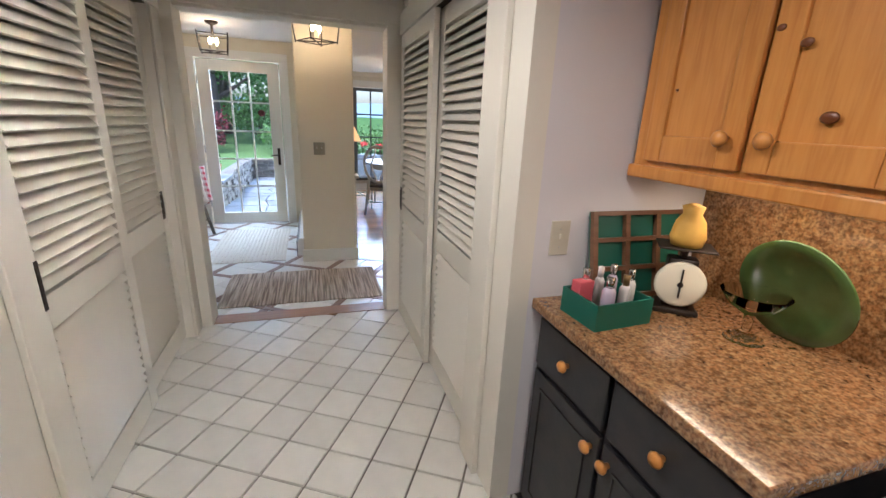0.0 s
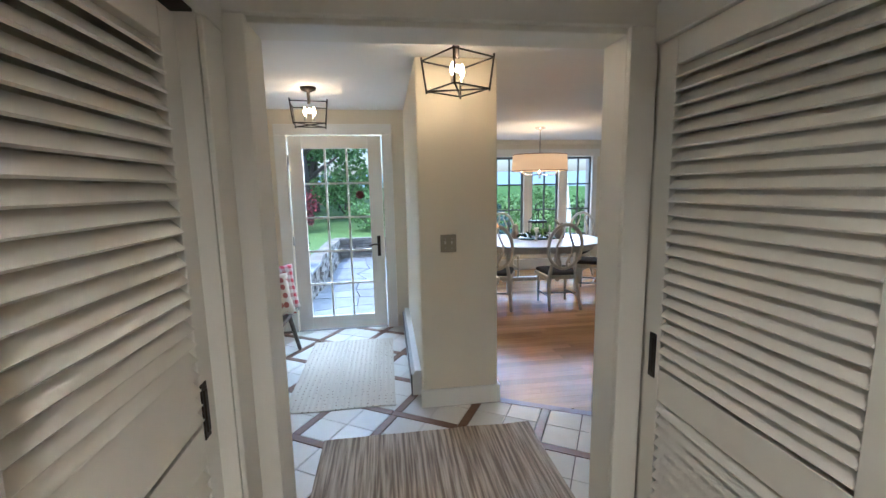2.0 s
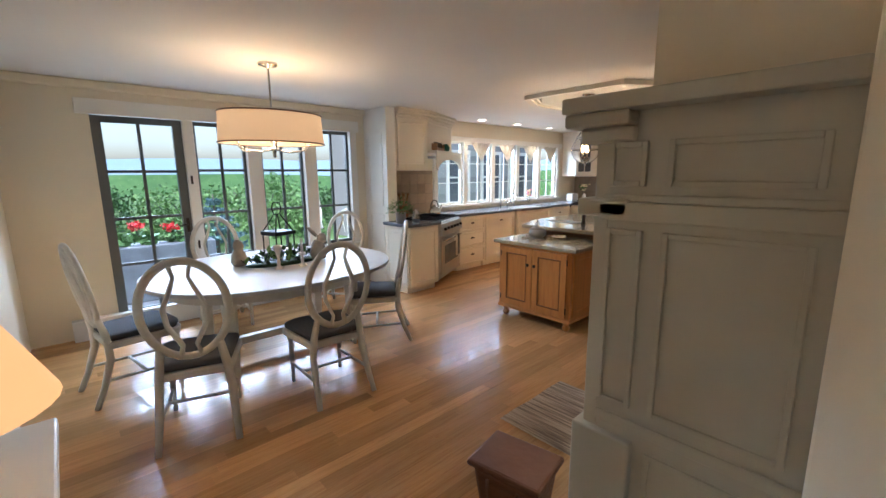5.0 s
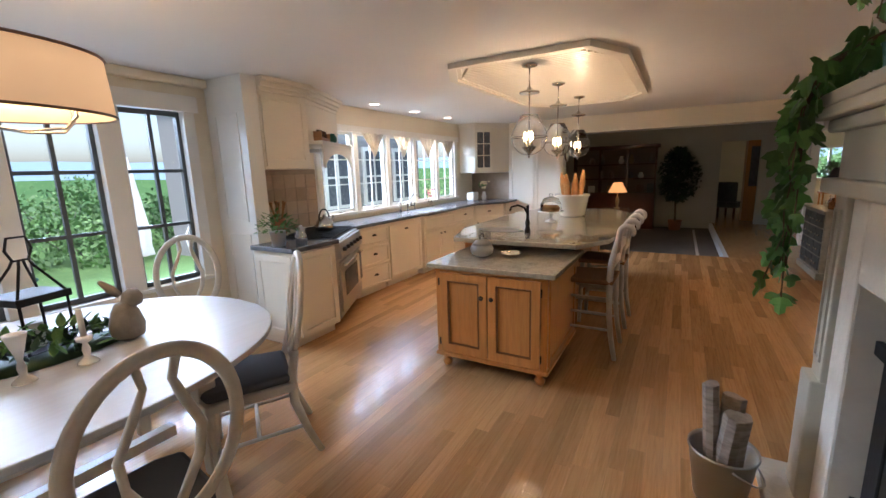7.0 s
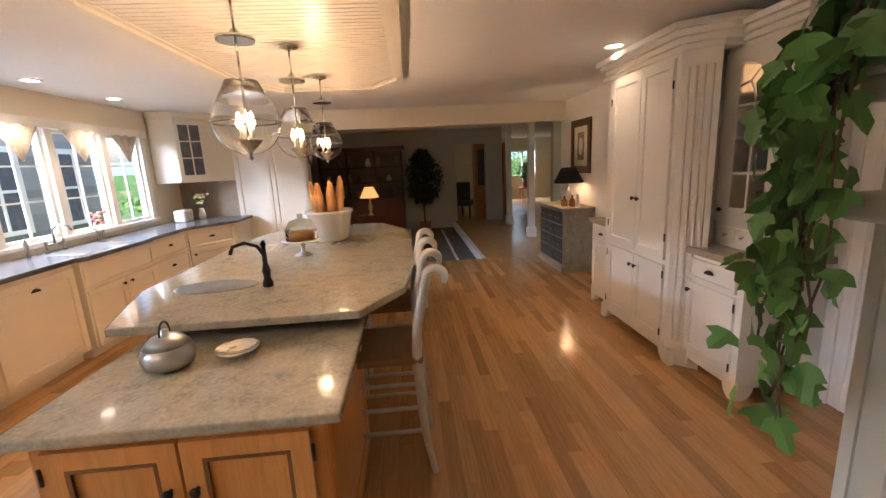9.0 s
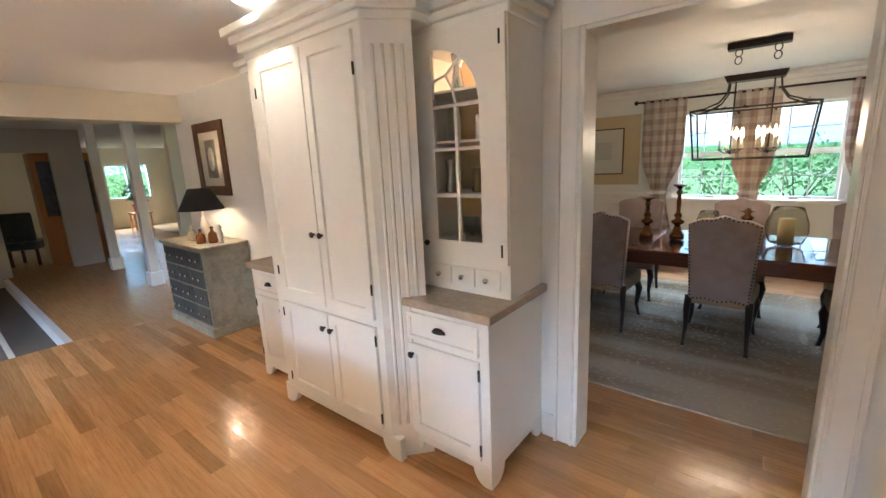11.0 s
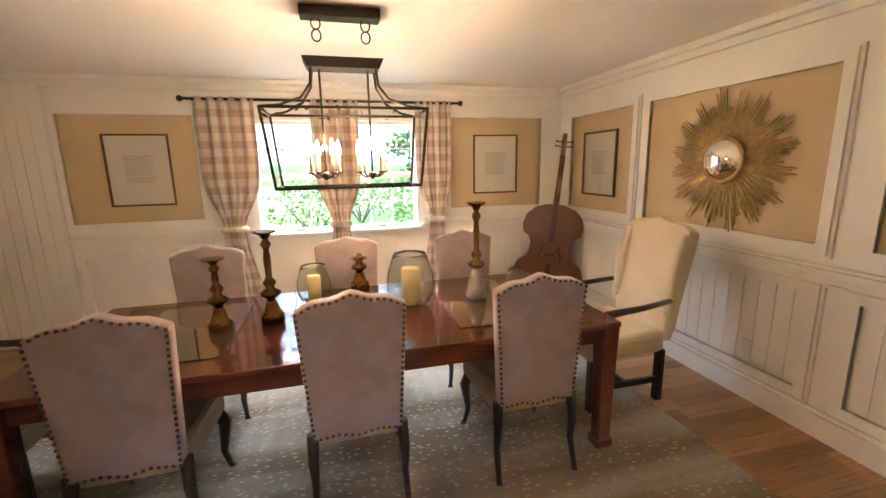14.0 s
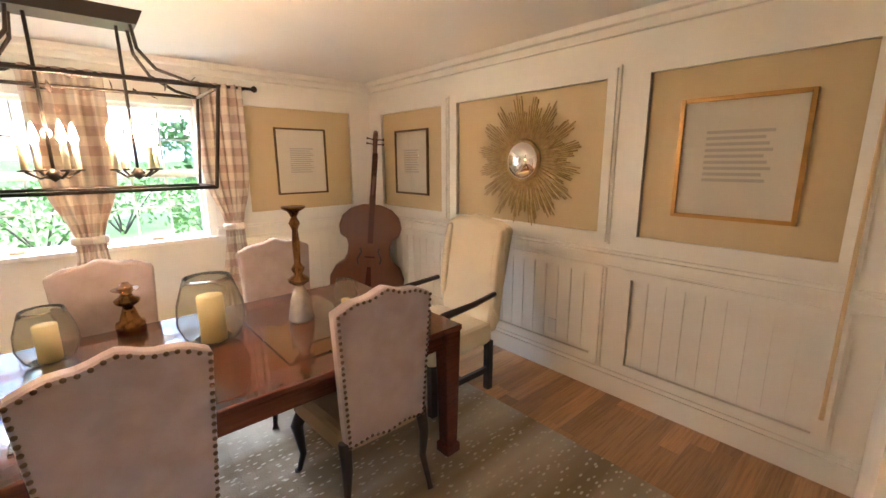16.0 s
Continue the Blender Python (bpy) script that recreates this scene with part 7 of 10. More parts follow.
    tube(bm, [(high, yc + 0.011, gz1 - drop + 0.12), (high + (low - high) * 0.3, yc + 0.011, gz1 - drop + 0.14), (high + (low - high) * 0.6, yc + 0.011, gz1 - drop + drop * 0.8)], 0.007, 6)
    tube(bm, [(cx2, yc + 0.011, gz1 - drop), (cx2 + 0.02 * (1 if high > low else -1), yc + 0.011, gz1 - drop + 0.08), (high + (low - high) * 0.3, yc + 0.011, gz1 - drop + 0.14)], 0.007, 6)
    part("glazing_bar", bm, "hutch", dg)
    bm = B(); bx(bm, g0, g1, yc + 0.009, yc + 0.012, gz0, gz1); gl = part("glass", bm, "glass", dg); gl.visible_shadow = False
    bm = B(); lathe(bm, ((0.007, 0), (0.007, 0.012), (0.016, 0.018), (0.009, 0.031), (0.001, 0.032)), 12, pose(u1 - 0.065, yc + 0.02, 1.16, -90)); part("knob", bm, "iron", dg)
    for z in (1.15, 2.08):
        bm = B(); lathe(bm, ((0.006, -0.03), (0.006, 0.03)), 8, pose(u0 + 0.033, yc + 0.018, z)); part("hinge", bm, "iron", dg)
    # crown of the bay
    bm = B()
    for o, z in ((0.01, 2.17), (0.03, 2.21), (0.06, 2.25), (0.09, 2.29)):
        bx(bm, u0 - o * (s < 0), u1 + o * (s > 0), 3.312, yc + o, z, z + 0.04)
    part("crown", bm, "hutch", HT, bevel=0.008)
    # crockery
    for k in range(9):
        z = (1.092, 1.152, 1.412, 1.672, 1.912)[(k + 1) % 4 + 1] if k else 1.152
        x = u0 + 0.13 + (k * 0.37 % 1) * (u1 - u0 - 0.26)
        hgt = 0.07 + 0.05 * ((k * 7) % 3)
        b = B(); lathe(b, ((0.03, 0), (0.035, 0.01), (0.02 + 0.015 * (k % 2), hgt * 0.6), (0.03, hgt), (0.024, hgt), (0.001, hgt * 0.5)), 14)
        solo("cupboard_vessel", b, ("clear", "ceramic", "chrome", "steel", "brass")[k % 5], "small vessel on a shelf of the glazed cupboard", "vessel", m=pose(x, 3.46 + 0.05 * (k % 3), z), group="vessels in the cupboard")
    lamp("cupboard_light", "POINT", pose(cx2, 3.42, 2.07), 0.35, (1.0, 0.62, 0.32), radius=0.02)
bm = B()
for o, z in ((0.01, 2.20), (0.035, 2.24), (0.07, 2.28), (0.105, 2.32)):
    prism(bm, ((5.47 - o, 3.312), (6.77 + o, 3.312), (6.77 + o, 3.80), (6.62 + o * 0.6, FRONT + o), (5.62 - o * 0.6, FRONT + o), (5.47 - o, 3.80)), z, z + 0.045)
part("crown", bm, "hutch", HT, bevel=0.008)
bm = B(); bx(bm, 0, 0.10, 0, 0.01, 0, 0.14); bx(bm, 0.008, 0.092, 0.01, 0.012, 0.01, 0.13); solo("photo_frame", bm, "chrome", "small silver photo frame in the cupboard", "photo frame", 0.002, pose(5.30, 3.52, 1.152, -10, 0, 0))

# casing and jambs of the dining doorway, door edge and latch
setting("casing_dining", [(4.87, 4.97, 3.31, 3.335, 0, 2.14), (3.79, 3.89, 3.31, 3.335, 0, 2.14), (3.79, 4.97, 3.31, 3.337, 2.14, 2.26),
                          (4.848, 4.87, 3.16, 3.335, 0, 2.14), (3.89, 3.905, 3.16, 3.335, 0, 2.14), (3.905, 4.848, 3.16, 3.335, 2.118, 2.14),
                          (4.87, 4.96, 3.145, 3.17, 0, 2.14), (3.80, 3.89, 3.145, 3.17, 0, 2.14)], "hutch", "white moulded casing of the dining doorway", "casing", 0.005)
setting("casing_bead", [(4.955, 4.975, 3.335, 3.35, 0, 2.26), (3.785, 3.805, 3.335, 3.35, 0, 2.26), (4.875, 4.887, 3.335, 3.343, 0, 2.14), (3.873, 3.885, 3.335, 3.343, 0, 2.14)], "hutch", "white bead on the doorway casing", "moulding", 0.004)
DL = tagged(new("door_3"), "white cupboard door beside the fireplace", "door", kind="structure")
bm = B(); bx(bm, 3.66, 3.675, 3.44, 4.20, 0.02, 2.08); part("leaf", bm, "hutch", DL, bevel=0.004)
for y0, y1 in ((3.335, 3.435), (4.205, 4.30)):
    bm = B(); bx(bm, 3.66, 3.685, y0, y1, 0, 2.18); part("casing", bm, "hutch", DL, bevel=0.005)
bm = B(); bx(bm, 3.675, 3.681, 3.455, 3.495, 1.06, 1.17); bx(bm, 3.681, 3.69, 3.465, 3.485, 1.09, 1.15); part("latch", bm, "brass", DL, "brass latch plate", bevel=0.002)
bm = B(); bx(bm, 3.535, 3.565, 3.042, 3.05, 1.37, 1.47); lathe(bm, ((0.006, 0), (0.011, 0.008), (0.007, 0.016), (0.001, 0.018)), 12, pose(3.55, 3.042, 1.40, 90, 0, 0)); solo("door_latch", bm, "blackiron", "black iron thumb latch on the white wall", "latch", 0.003)
bm = B(); tube(bm, [(3.60, 2.985, 1.20), (3.60, 2.985, 1.24), (3.60, 2.99, 2.28)], [0.0035, 0.003, 0.003], 8); solo("wooden_wand", bm, material("pale_wand_wood", (0.55, 0.42, 0.25), 0.5), "thin pale wooden wand hanging by the doorway", "wand")
setting("baseboard_kitchen", [(4.975, 5.05, 3.31, 3.328, 0, 0.14), (7.16, 9.6, 3.31, 3.328, 0, 0.14)], "hutch", "white kitchen baseboard", "baseboard", 0.004)

# chest of drawers, lamp and picture
M["chest"] = material("weathered_grey_green_paint", (0.27, 0.255, 0.19), 0.6, grain=((10.0, 0.6, (0.15, 0.14, 0.10)), (28.0, 0.4, (0.36, 0.33, 0.25))), bump=0.1, bscale=30)
M["chestdark"] = material("dark_slate_drawer_paint", (0.05, 0.058, 0.055), 0.5, grain=((14.0, 0.4, (0.12, 0.12, 0.11)),))
CH = thing("chest_of_drawers", "weathered grey green apothecary chest with dark drawers", "chest", pose(8.24, 3.33, 0))
bm = B(); bx(bm, 0, 0.98, 0, 0.44, 0.08, 0.86); part("body", bm, "chest", CH, bevel=0.004)
bm = B(); bx(bm, -0.03, 1.01, 0, 0.47, 0, 0.09); part("plinth", bm, "chest", CH, bevel=0.01)
bm = B(); bx(bm, -0.02, 1.0, 0, 0.465, 0.86, 0.89); part("top", bm, "chest", CH, bevel=0.008)
bm = B(); lathe(bm, ((0.006, 0), (0.015, 0.012), (0.01, 0.022), (0.001, 0.024)), 10, pose(0, 0, 0, -90)); me = finish("knob", bm, "chrome")
for j in range(4):
    for i in range(3):
        bm = B(); bx(bm, 0.03 + i * 0.31, 0.325 + i * 0.31, 0.44, 0.452, 0.12 + j * 0.183, 0.285 + j * 0.183); dd = part("drawer", bm, "chestdark", CH, bevel=0.003)
        for dx in (0.09, 0.21):
            share("knob", me, dd, pose(0.03 + i * 0.31 + dx, 0.452, 0.20 + j * 0.183))
M["darkshade"] = material("black_lampshade", (0.02, 0.018, 0.017), 0.8)
shade_lamp(pose(8.62, 3.56, 0.89), "table lamp with black shade on the chest", "ceramic", "darkshade", 0.32, 0.21, 0.10, 0.21, 14)
M["whisky"] = material("amber_decanter", (0.45, 0.16, 0.04), 0.08, transmission=0.6, ior=1.3)
for x, y, h in ((8.42, 3.58, 0.17), (8.50, 3.66, 0.15), (8.80, 3.62, 0.16)):
    b = B(); lathe(b, ((0.04, 0), (0.045, 0.02), (0.04, h * 0.55), (0.014, h * 0.7), (0.014, h * 0.85), (0.022, h * 0.9), (0.001, h)), 14); solo("decanter", b, "whisky" if x < 8.7 else "clear", "cut glass decanter on the chest", "decanter", m=pose(x, y, 0.89), group="decanters on the chest")
b = B(); lathe(b, ((0.03, 0), (0.02, 0.03), (0.03, 0.09), (0.015, 0.13), (0.025, 0.16), (0.001, 0.19)), 12); solo("figurine", b, "ceramic", "white porcelain figurine on the chest", "figurine", m=pose(8.32, 3.55, 0.89))
M["darkframe"] = material("dark_brown_frame", (0.085, 0.04, 0.02), 0.35, grain=((12.0, 0.4, (0.16, 0.08, 0.04)),))
M["mat"] = material("cream_picture_mount", (0.62, 0.58, 0.48), 0.8)
M["ink"] = material("grey_print_ink", (0.20, 0.185, 0.16), 0.8)
M["goldframe"] = material("gilt_frame", (0.48, 0.27, 0.075), 0.35, 0.7, vary=0.3, blotch=20)
M["thinframe"] = material("dark_bronze_thin_frame", (0.12, 0.075, 0.035), 0.4, 0.4)
M["picglass"] = material("picture_glass", (1, 1, 1), 0.02, transmission=1.0, ior=1.3)


def picture(m, w, h, frame_mat, border, label, lines=0, image=0.45, prints="ink"):
    """A framed picture; local x along it, local -y outward."""
    p = thing("framed_picture", label, "picture", m)
    for a in ((0, border, 0, h), (w - border, w, 0, h), (border, w - border, 0, border), (border, w - border, h - border, h)):
        bm = B(); bx(bm, a[0], a[1], -0.024, -0.002, a[2], a[3]); part("frame", bm, frame_mat, p, bevel=0.003)
    bm = B(); bx(bm, border, w - border, -0.010, -0.003, border, h - border); part("mount", bm, "mat", p)
    if lines:
        for i in range(lines):
            z = h * (0.5 + image * 0.42) - i * h * image * 0.84 / lines
            bm = B(); bx(bm, w * (0.5 - image / 2), w * (0.5 + image / 2 - 0.03 * ((i * 5) % 3)), -0.0115, -0.0095, z - h * image * 0.22 / lines, z + h * image * 0.22 / lines); part("text_line", bm, prints, p)
    else:
        bm = B(); bx(bm, w * 0.33, w * 0.67, -0.0115, -0.0095, h * 0.24, h * 0.76); part("print", bm, "ink", p)
        bm = B(); lathe(bm, ((0.10 * w, 0), (0.10 * w, 0.001), (0.001, 0.001)), 16, pose(w / 2, -0.0115, h * 0.5, 90) @ Matrix.Diagonal((1, 1.8, 1, 1))); part("print", bm, "mat", p)
    bm = B(); bx(bm, border, w - border, -0.016, -0.014, border, h - border); g = part("glass", bm, "picglass", p); g.visible_shadow = False
    return p


picture(pose(9.12, 3.312, 1.33, 0, 0, 180), 0.68, 0.75, "darkframe", 0.10, "portrait print in a wide dark brown frame above the chest")

# ---------------------------------------------------------------- family room
M["mahogany"] = material("dark_mahogany", (0.07, 0.022, 0.012), 0.25, stretch=(1, 14, 14), grain=((3.0, 0.5, (0.035, 0.012, 0.008)), (8.0, 0.3, (0.12, 0.04, 0.02))), coat=0.2)
CB = thing("bookcase_hutch", "dark mahogany breakfront cabinet with half-full shelves", "cabinet", pose(13.5, 5.95, -0.15))
bm = B(); bx(bm, 0, 0.48, 0, 2.1, 0, 0.95); part("base", bm, "mahogany", CB, bevel=0.006)
bm = B(); bx(bm, 0.42, 0.46, 0, 2.1, 0.95, 2.1); part("back", bm, material("pale_cabinet_back", (0.16, 0.12, 0.085), 0.7), CB)
for y in (0, 0.68, 1.38, 2.06):
    bm = B(); bx(bm, 0.12, 0.42, y, y + 0.04, 0.95, 2.1); part("upright", bm, "mahogany", CB)
for z in (1.30, 1.68):
    bm = B(); bx(bm, 0.14, 0.42, 0.04, 2.06, z, z + 0.03); part("shelf", bm, "mahogany", CB)
bm = B(); bx(bm, 0.05, 0.48, -0.06, 2.16, 2.1, 2.2); part("crown", bm, "mahogany", CB, bevel=0.02)
for i in range(16):
    y, z = 0.12 + (i % 8) * 0.25, -0.15 + (0.951, 1.331, 1.711)[i % 3]
    b = B(); hh = 0.14 + 0.12 * rng.random()
    if i % 3:
        lathe(b, ((0.05, 0), (0.08, hh * 0.4), (0.04, hh * 0.8), (0.05, hh), (0.001, hh * 0.9)), 12)
    else:
        bx(b, -0.02, 0.02, -0.09, 0.09, 0, hh)
    solo("shelf_ornament", b, ("chestdark", "ceramic", "brass", "ink", "darkframe")[i % 5], "ornament on a shelf of the dark cabinet", "ornament", m=pose(13.75, 5.95 + y, z), group="ornaments in the dark cabinet")
ET = thing("end_table", "dark wooden end table with a lamp in the family room", "table", pose(12.6, 6.74, -0.15))
bm = B(); bx(bm, -0.25, 0.25, -0.3, 0.3, 0.58, 0.62); part("tabletop", bm, "mahogany", ET, bevel=0.005)
for x in (-0.2, 0.2):
    for y in (-0.25, 0.25):
        bm = B(); tube(bm, [(x, y, 0), (x, y, 0.58)], [0.012, 0.02], 8); part("leg", bm, "mahogany", ET)
M["glowshade"] = material("glowing_cream_shade", (0.8, 0.5, 0.25), 0.8, emit=(1.0, 0.42, 0.12), strength=0.5)
shade_lamp(pose(12.6, 6.74, 0.47), "table lamp with glowing amber shade", "brass", "glowshade", 0.40, 0.22, 0.10, 0.24, 6)
def ficus(m, h, n, label, mat, seed, spread=0.5):
    r2 = random.Random(seed)
    f = thing("ficus_tree", label, "plant", m)
    bm = B(); lathe(bm, ((0.11, 0), (0.13, 0.02), (0.16, 0.24), (0.17, 0.25), (0.15, 0.25), (0.001, 0.2)), 18); part("pot", bm, "terracotta", f)
    bm = B(); tube(bm, [(0, 0, 0.2), (0.03, 0.02, h * 0.4), (-0.02, 0, h * 0.6), (0.01, 0.01, h * 0.85)], [0.025, 0.02, 0.016, 0.008], 8)
    for i in range(9):
        a = i * 2.4; z = h * (0.4 + 0.05 * i)
        tube(bm, [(0, 0, z), (0.15 * math.cos(a), 0.15 * math.sin(a), z + 0.15), (0.32 * math.cos(a), 0.32 * math.sin(a), z + 0.22)], [0.01, 0.007, 0.003], 5)
    part("trunk", bm, "stem", f)
    bm = B()
    for i in range(n):
        a, u = r2.uniform(0, 6.28), r2.random()
        z = h * (0.36 + 0.64 * r2.random())
        rad = spread * math.sin(math.pi * min(1, (z / h - 0.28) / 0.74)) ** 0.7 * (0.35 + 0.65 * u ** 0.5) * (0.8 + 0.3 * math.sin(3 * a + z * 5))
        c = Matrix.Translation((rad * math.cos(a), rad * math.sin(a), z)) @ Euler((r2.uniform(-1.2, 1.2), r2.uniform(-1, 1), r2.uniform(0, 6.28))).to_matrix().to_4x4()
        vs = [bm.verts.new(c @ Vector(p)) for p in ((0, 0, 0), (0.026, 0.04, 0.006), (0, 0.11, 0), (-0.026, 0.04, 0.006))]
        bm.faces.new(vs)
    tagged(part("crown", bm, mat, f), kind="stuff")
ficus(pose(13.55, 5.45, -0.15), 2.05, 1900, "tall dark ficus tree in a terracotta pot", "fir", 5)
CLK = thing("wall_clock", "round cream wall clock in a brown rim", "clock", pose(9.62, 7.33, 1.78))
bm = B(); lathe(bm, ((0.14, 0), (0.15, 0.02), (0.13, 0.03), (0.13, 0.02), (0.001, 0.02)), 28, pose(0, 0, 0, 90, 0, 0)); part("rim", bm, "darkframe", CLK)
bm = B(); lathe(bm, ((0.128, 0.021), (0.001, 0.022)), 28, pose(0, 0, 0, 90, 0, 0)); part("face", bm, "dialface", CLK)
# posts, step edge and the far doorway's furniture
for x in (11.1, 12.98):
    p = thing("square_post", "white painted square post with base block", "post", pose(x, 3.37, 0), "white posts")
    bm = B(); bx(bm, -0.06, 0.06, -0.06, 0.06, 0.2, H); part("shaft", bm, "hutch", p, bevel=0.006)
    bm = B(); bx(bm, -0.085, 0.085, -0.085, 0.085, 0, 0.2); part("base", bm, "hutch", p, bevel=0.008)
setting("step_edge", [(9.42, 13.9, 4.62, 4.685, -0.15, 0.002)], material("pale_step_edge", (0.55, 0.54, 0.52), 0.5), "pale painted step edge of the sunken room", "step", 0.004)
setting("pale_strip", [(9.6, 13.6, 5.0, 5.05, -0.15, -0.144)], "ceramic", "pale stripe on the carpet", "carpet stripe")
c = thing("china_cabinet", "honey oak china cabinet with glass doors", "cabinet", pose(14.6, 3.05, 0))
bm = B(); bx(bm, 0, 0.45, 0, 0.9, 0, 2.05); part("body", bm, "honey", c, bevel=0.01)
bm = B(); bx(bm, -0.01, 0.0, 0.08, 0.42, 0.9, 1.9); bx(bm, -0.01, 0.0, 0.48, 0.82, 0.9, 1.9); part("glass_door", bm, "soapstone", c, "dark glass doors")
WF = tagged(new("window_4"), "far window with white frame", "window", kind="structure")
for a in ((0.55, 0.62, 0.85, 1.95), (1.68, 1.75, 0.85, 1.95), (1.12, 1.18, 0.92, 1.88), (0.62, 1.68, 0.85, 0.92), (0.62, 1.68, 1.88, 1.95)):
    bm = B(); bx(bm, 19.82, 19.9, *a); part("frame", bm, "hutch", WF)
ficus(pose(18.9, 1.25, 0.5), 0.9, 500, "leafy plant before the far window", "leafpale", 8, 0.35)
c = thing("plant_stand", "small wooden stand under the far plant", "stand", pose(18.9, 1.25, 0))
bm = B(); bx(bm, -0.25, 0.25, -0.25, 0.25, 0.46, 0.5); part("top", bm, "honey", c)
for x in (-0.2, 0.2):
    for y in (-0.2, 0.2):
        bm = B(); bx(bm, x - 0.02, x + 0.02, y - 0.02, y + 0.02, 0, 0.46); part("leg", bm, "honey", c)
lamp("far_daylight", "AREA", look((20.6, 1.15, 2.6), (17.5, 1.6, 0.4)), 300, DAY, size=(1.2, 1.0))
c = thing("dark_chair", "dark upholstered chair in the far doorway", "chair", pose(15.2, 4.15, 0, 0, 0, 60))
bm = B(); bx(bm, -0.25, 0.25, -0.25, 0.25, 0.3, 0.46); part("seat", bm, "chestdark", c, bevel=0.04)
bm = B(); bx(bm, -0.25, 0.25, 0.2, 0.3, 0.46, 1.0); part("backrest", bm, "chestdark", c, bevel=0.04)
for x in (-0.2, 0.2):
    for y in (-0.2, 0.22):
        bm = B(); bx(bm, x - 0.02, x + 0.02, y - 0.02, y + 0.02, 0, 0.3); part("leg", bm, "mahogany", c)

# ---------------------------------------------------------------- dining room
# panelling: tan fields above the chair rail, beadboard fields below it
bm = B(); mold = B(); bead = B()
def field_x(y0, y1, z0, z1, out=1.8, tan=True):
    """A framed field on the right-hand wall."""
    if tan:
        bx(bm, out, out + 0.004, y0, y1, z0, z1)
    else:
        y = y0
        while y < y1 - 0.02:
            bx(bead, out, out + 0.007, y, min(y + 0.10, y1), z0, z1)
            y += 0.106
    for w, d in ((0.075, 0.016), (0.058, 0.034), (0.022, 0.022)):
        for a in ((y0 - w, y0, z0 - w, z1 + w), (y1, y1 + w, z0 - w, z1 + w), (y0, y1, z0 - w, z0), (y0, y1, z1, z1 + w)):
            bx(mold, out, out + d, *a)
def field_y(x0, x1, z0, z1, out=-1.18, tan=True):
    if tan:
        bx(bm, x0, x1, out, out + 0.004, z0, z1)
    else:
        x = x0
        while x < x1 - 0.02:
            bx(bead, x, min(x + 0.10, x1), out, out + 0.007, z0, z1)
            x += 0.106
    for w, d in ((0.07, 0.016), (0.054, 0.032), (0.02, 0.021)):
        for a in ((x0 - w, x0, z0 - w, z1 + w), (x1, x1 + w, z0 - w, z1 + w), (x0, x1, z0 - w, z0), (x0, x1, z1, z1 + w)):
            bx(mold, a[0], a[1], out, out + d, a[2], a[3])
for y0, y1 in ((-0.90, 0.09), (0.29, 1.66), (1.92, 2.84)):
    field_x(y0, y1, 1.12, 2.08)
for y0, y1 in ((-0.92, 0.11), (0.31, 1.66), (1.91, 2.86)):
    field_x(y0, y1, 0.25, 0.84, tan=False)
field_y(2.07, 3.16, 1.12, 2.10)
field_y(5.66, 6.74, 1.12, 2.10)
field_y(2.07, 3.30, 0.25, 0.80, tan=False)
field_y(5.45, 6.70, 0.25, 0.80, tan=False)
tagged(new("tan_panels", finish("tan_panels", bm, "tan")), "tan painted wall fields of the dining room", "wall panel", kind="structure")
tagged(new("panel_moulding_dining", finish("panel_moulding_dining", mold, "white")), "white panel moulding of the dining room", "moulding", kind="structure")
tagged(new("beadboard_dining", finish("beadboard_dining", bead, "white")), "white beadboard wainscot of the dining room", "wainscot", kind="structure")
rails = []
for z0, z1, o in ((0.885, 0.905, 0.02), (0.905, 0.94, 0.012), (0.94, 0.965, 0.03), (0.965, 0.99, 0.058), (0.99, 1.01, 0.03), (0.0, 0.14, 0.024), (0.14, 0.17, 0.014)):
    rails += [(1.8, 1.8 + o, -1.18 + o, 3.05, z0, z1), (1.8, 3.48, -1.18, -1.18 + o, z0, z1), (5.22, 6.8, -1.18, -1.18 + o, z0, z1)]
rails += [(3.48, 5.22, -1.18, -1.156, 0.0, 0.14)]
setting("chair_rail", rails, "white", "white chair rail and baseboard of the dining room", "rail", 0.004)
setting("crown_dining", [(1.8, 1.84, -1.14, 3.05, 2.32, 2.42), (1.84, 1.90, -1.14, 3.05, 2.37, 2.42), (1.8, 7.6, -1.18, -1.14, 2.32, 2.42), (1.9, 7.6, -1.14, -1.08, 2.37, 2.42)], "white", "white crown moulding of the dining room", "moulding", 0.01)
# open stair hall beyond
setting("wall_stair", [(6.80, 7.6, -1.18, -1.14, 0, DH), (7.6, 7.75, -1.33, 0.2, 0, DH)], "white", "white vertical board wall of the stair hall", "wall")
bm = B()
for k in range(8):
    bx(bm, 6.81 + k * 0.098, 6.90 + k * 0.098, -1.14, -1.132, 0.02, DH)
tagged(new("boards", finish("boards", bm, "white")), "white vertical boards of the stair hall", "boards", kind="structure")
setting("wall_stair_far", [(9.45, 9.6, -1.4, 3.05, 0, DH), (7.6, 9.45, -1.45, -1.33, 0, DH)], "cream", "cream wall closing the stair hall", "wall")
BAL = thing("stair_railing", "stair railing with dark handrail and white turned balusters", "railing", pose(7.5, -0.17, 0))
bm = B(); bx(bm, -0.03, 0.03, -0.62, 0.55, 1.66, 1.72); part("handrail", bm, "mahogany", BAL, bevel=0.015)
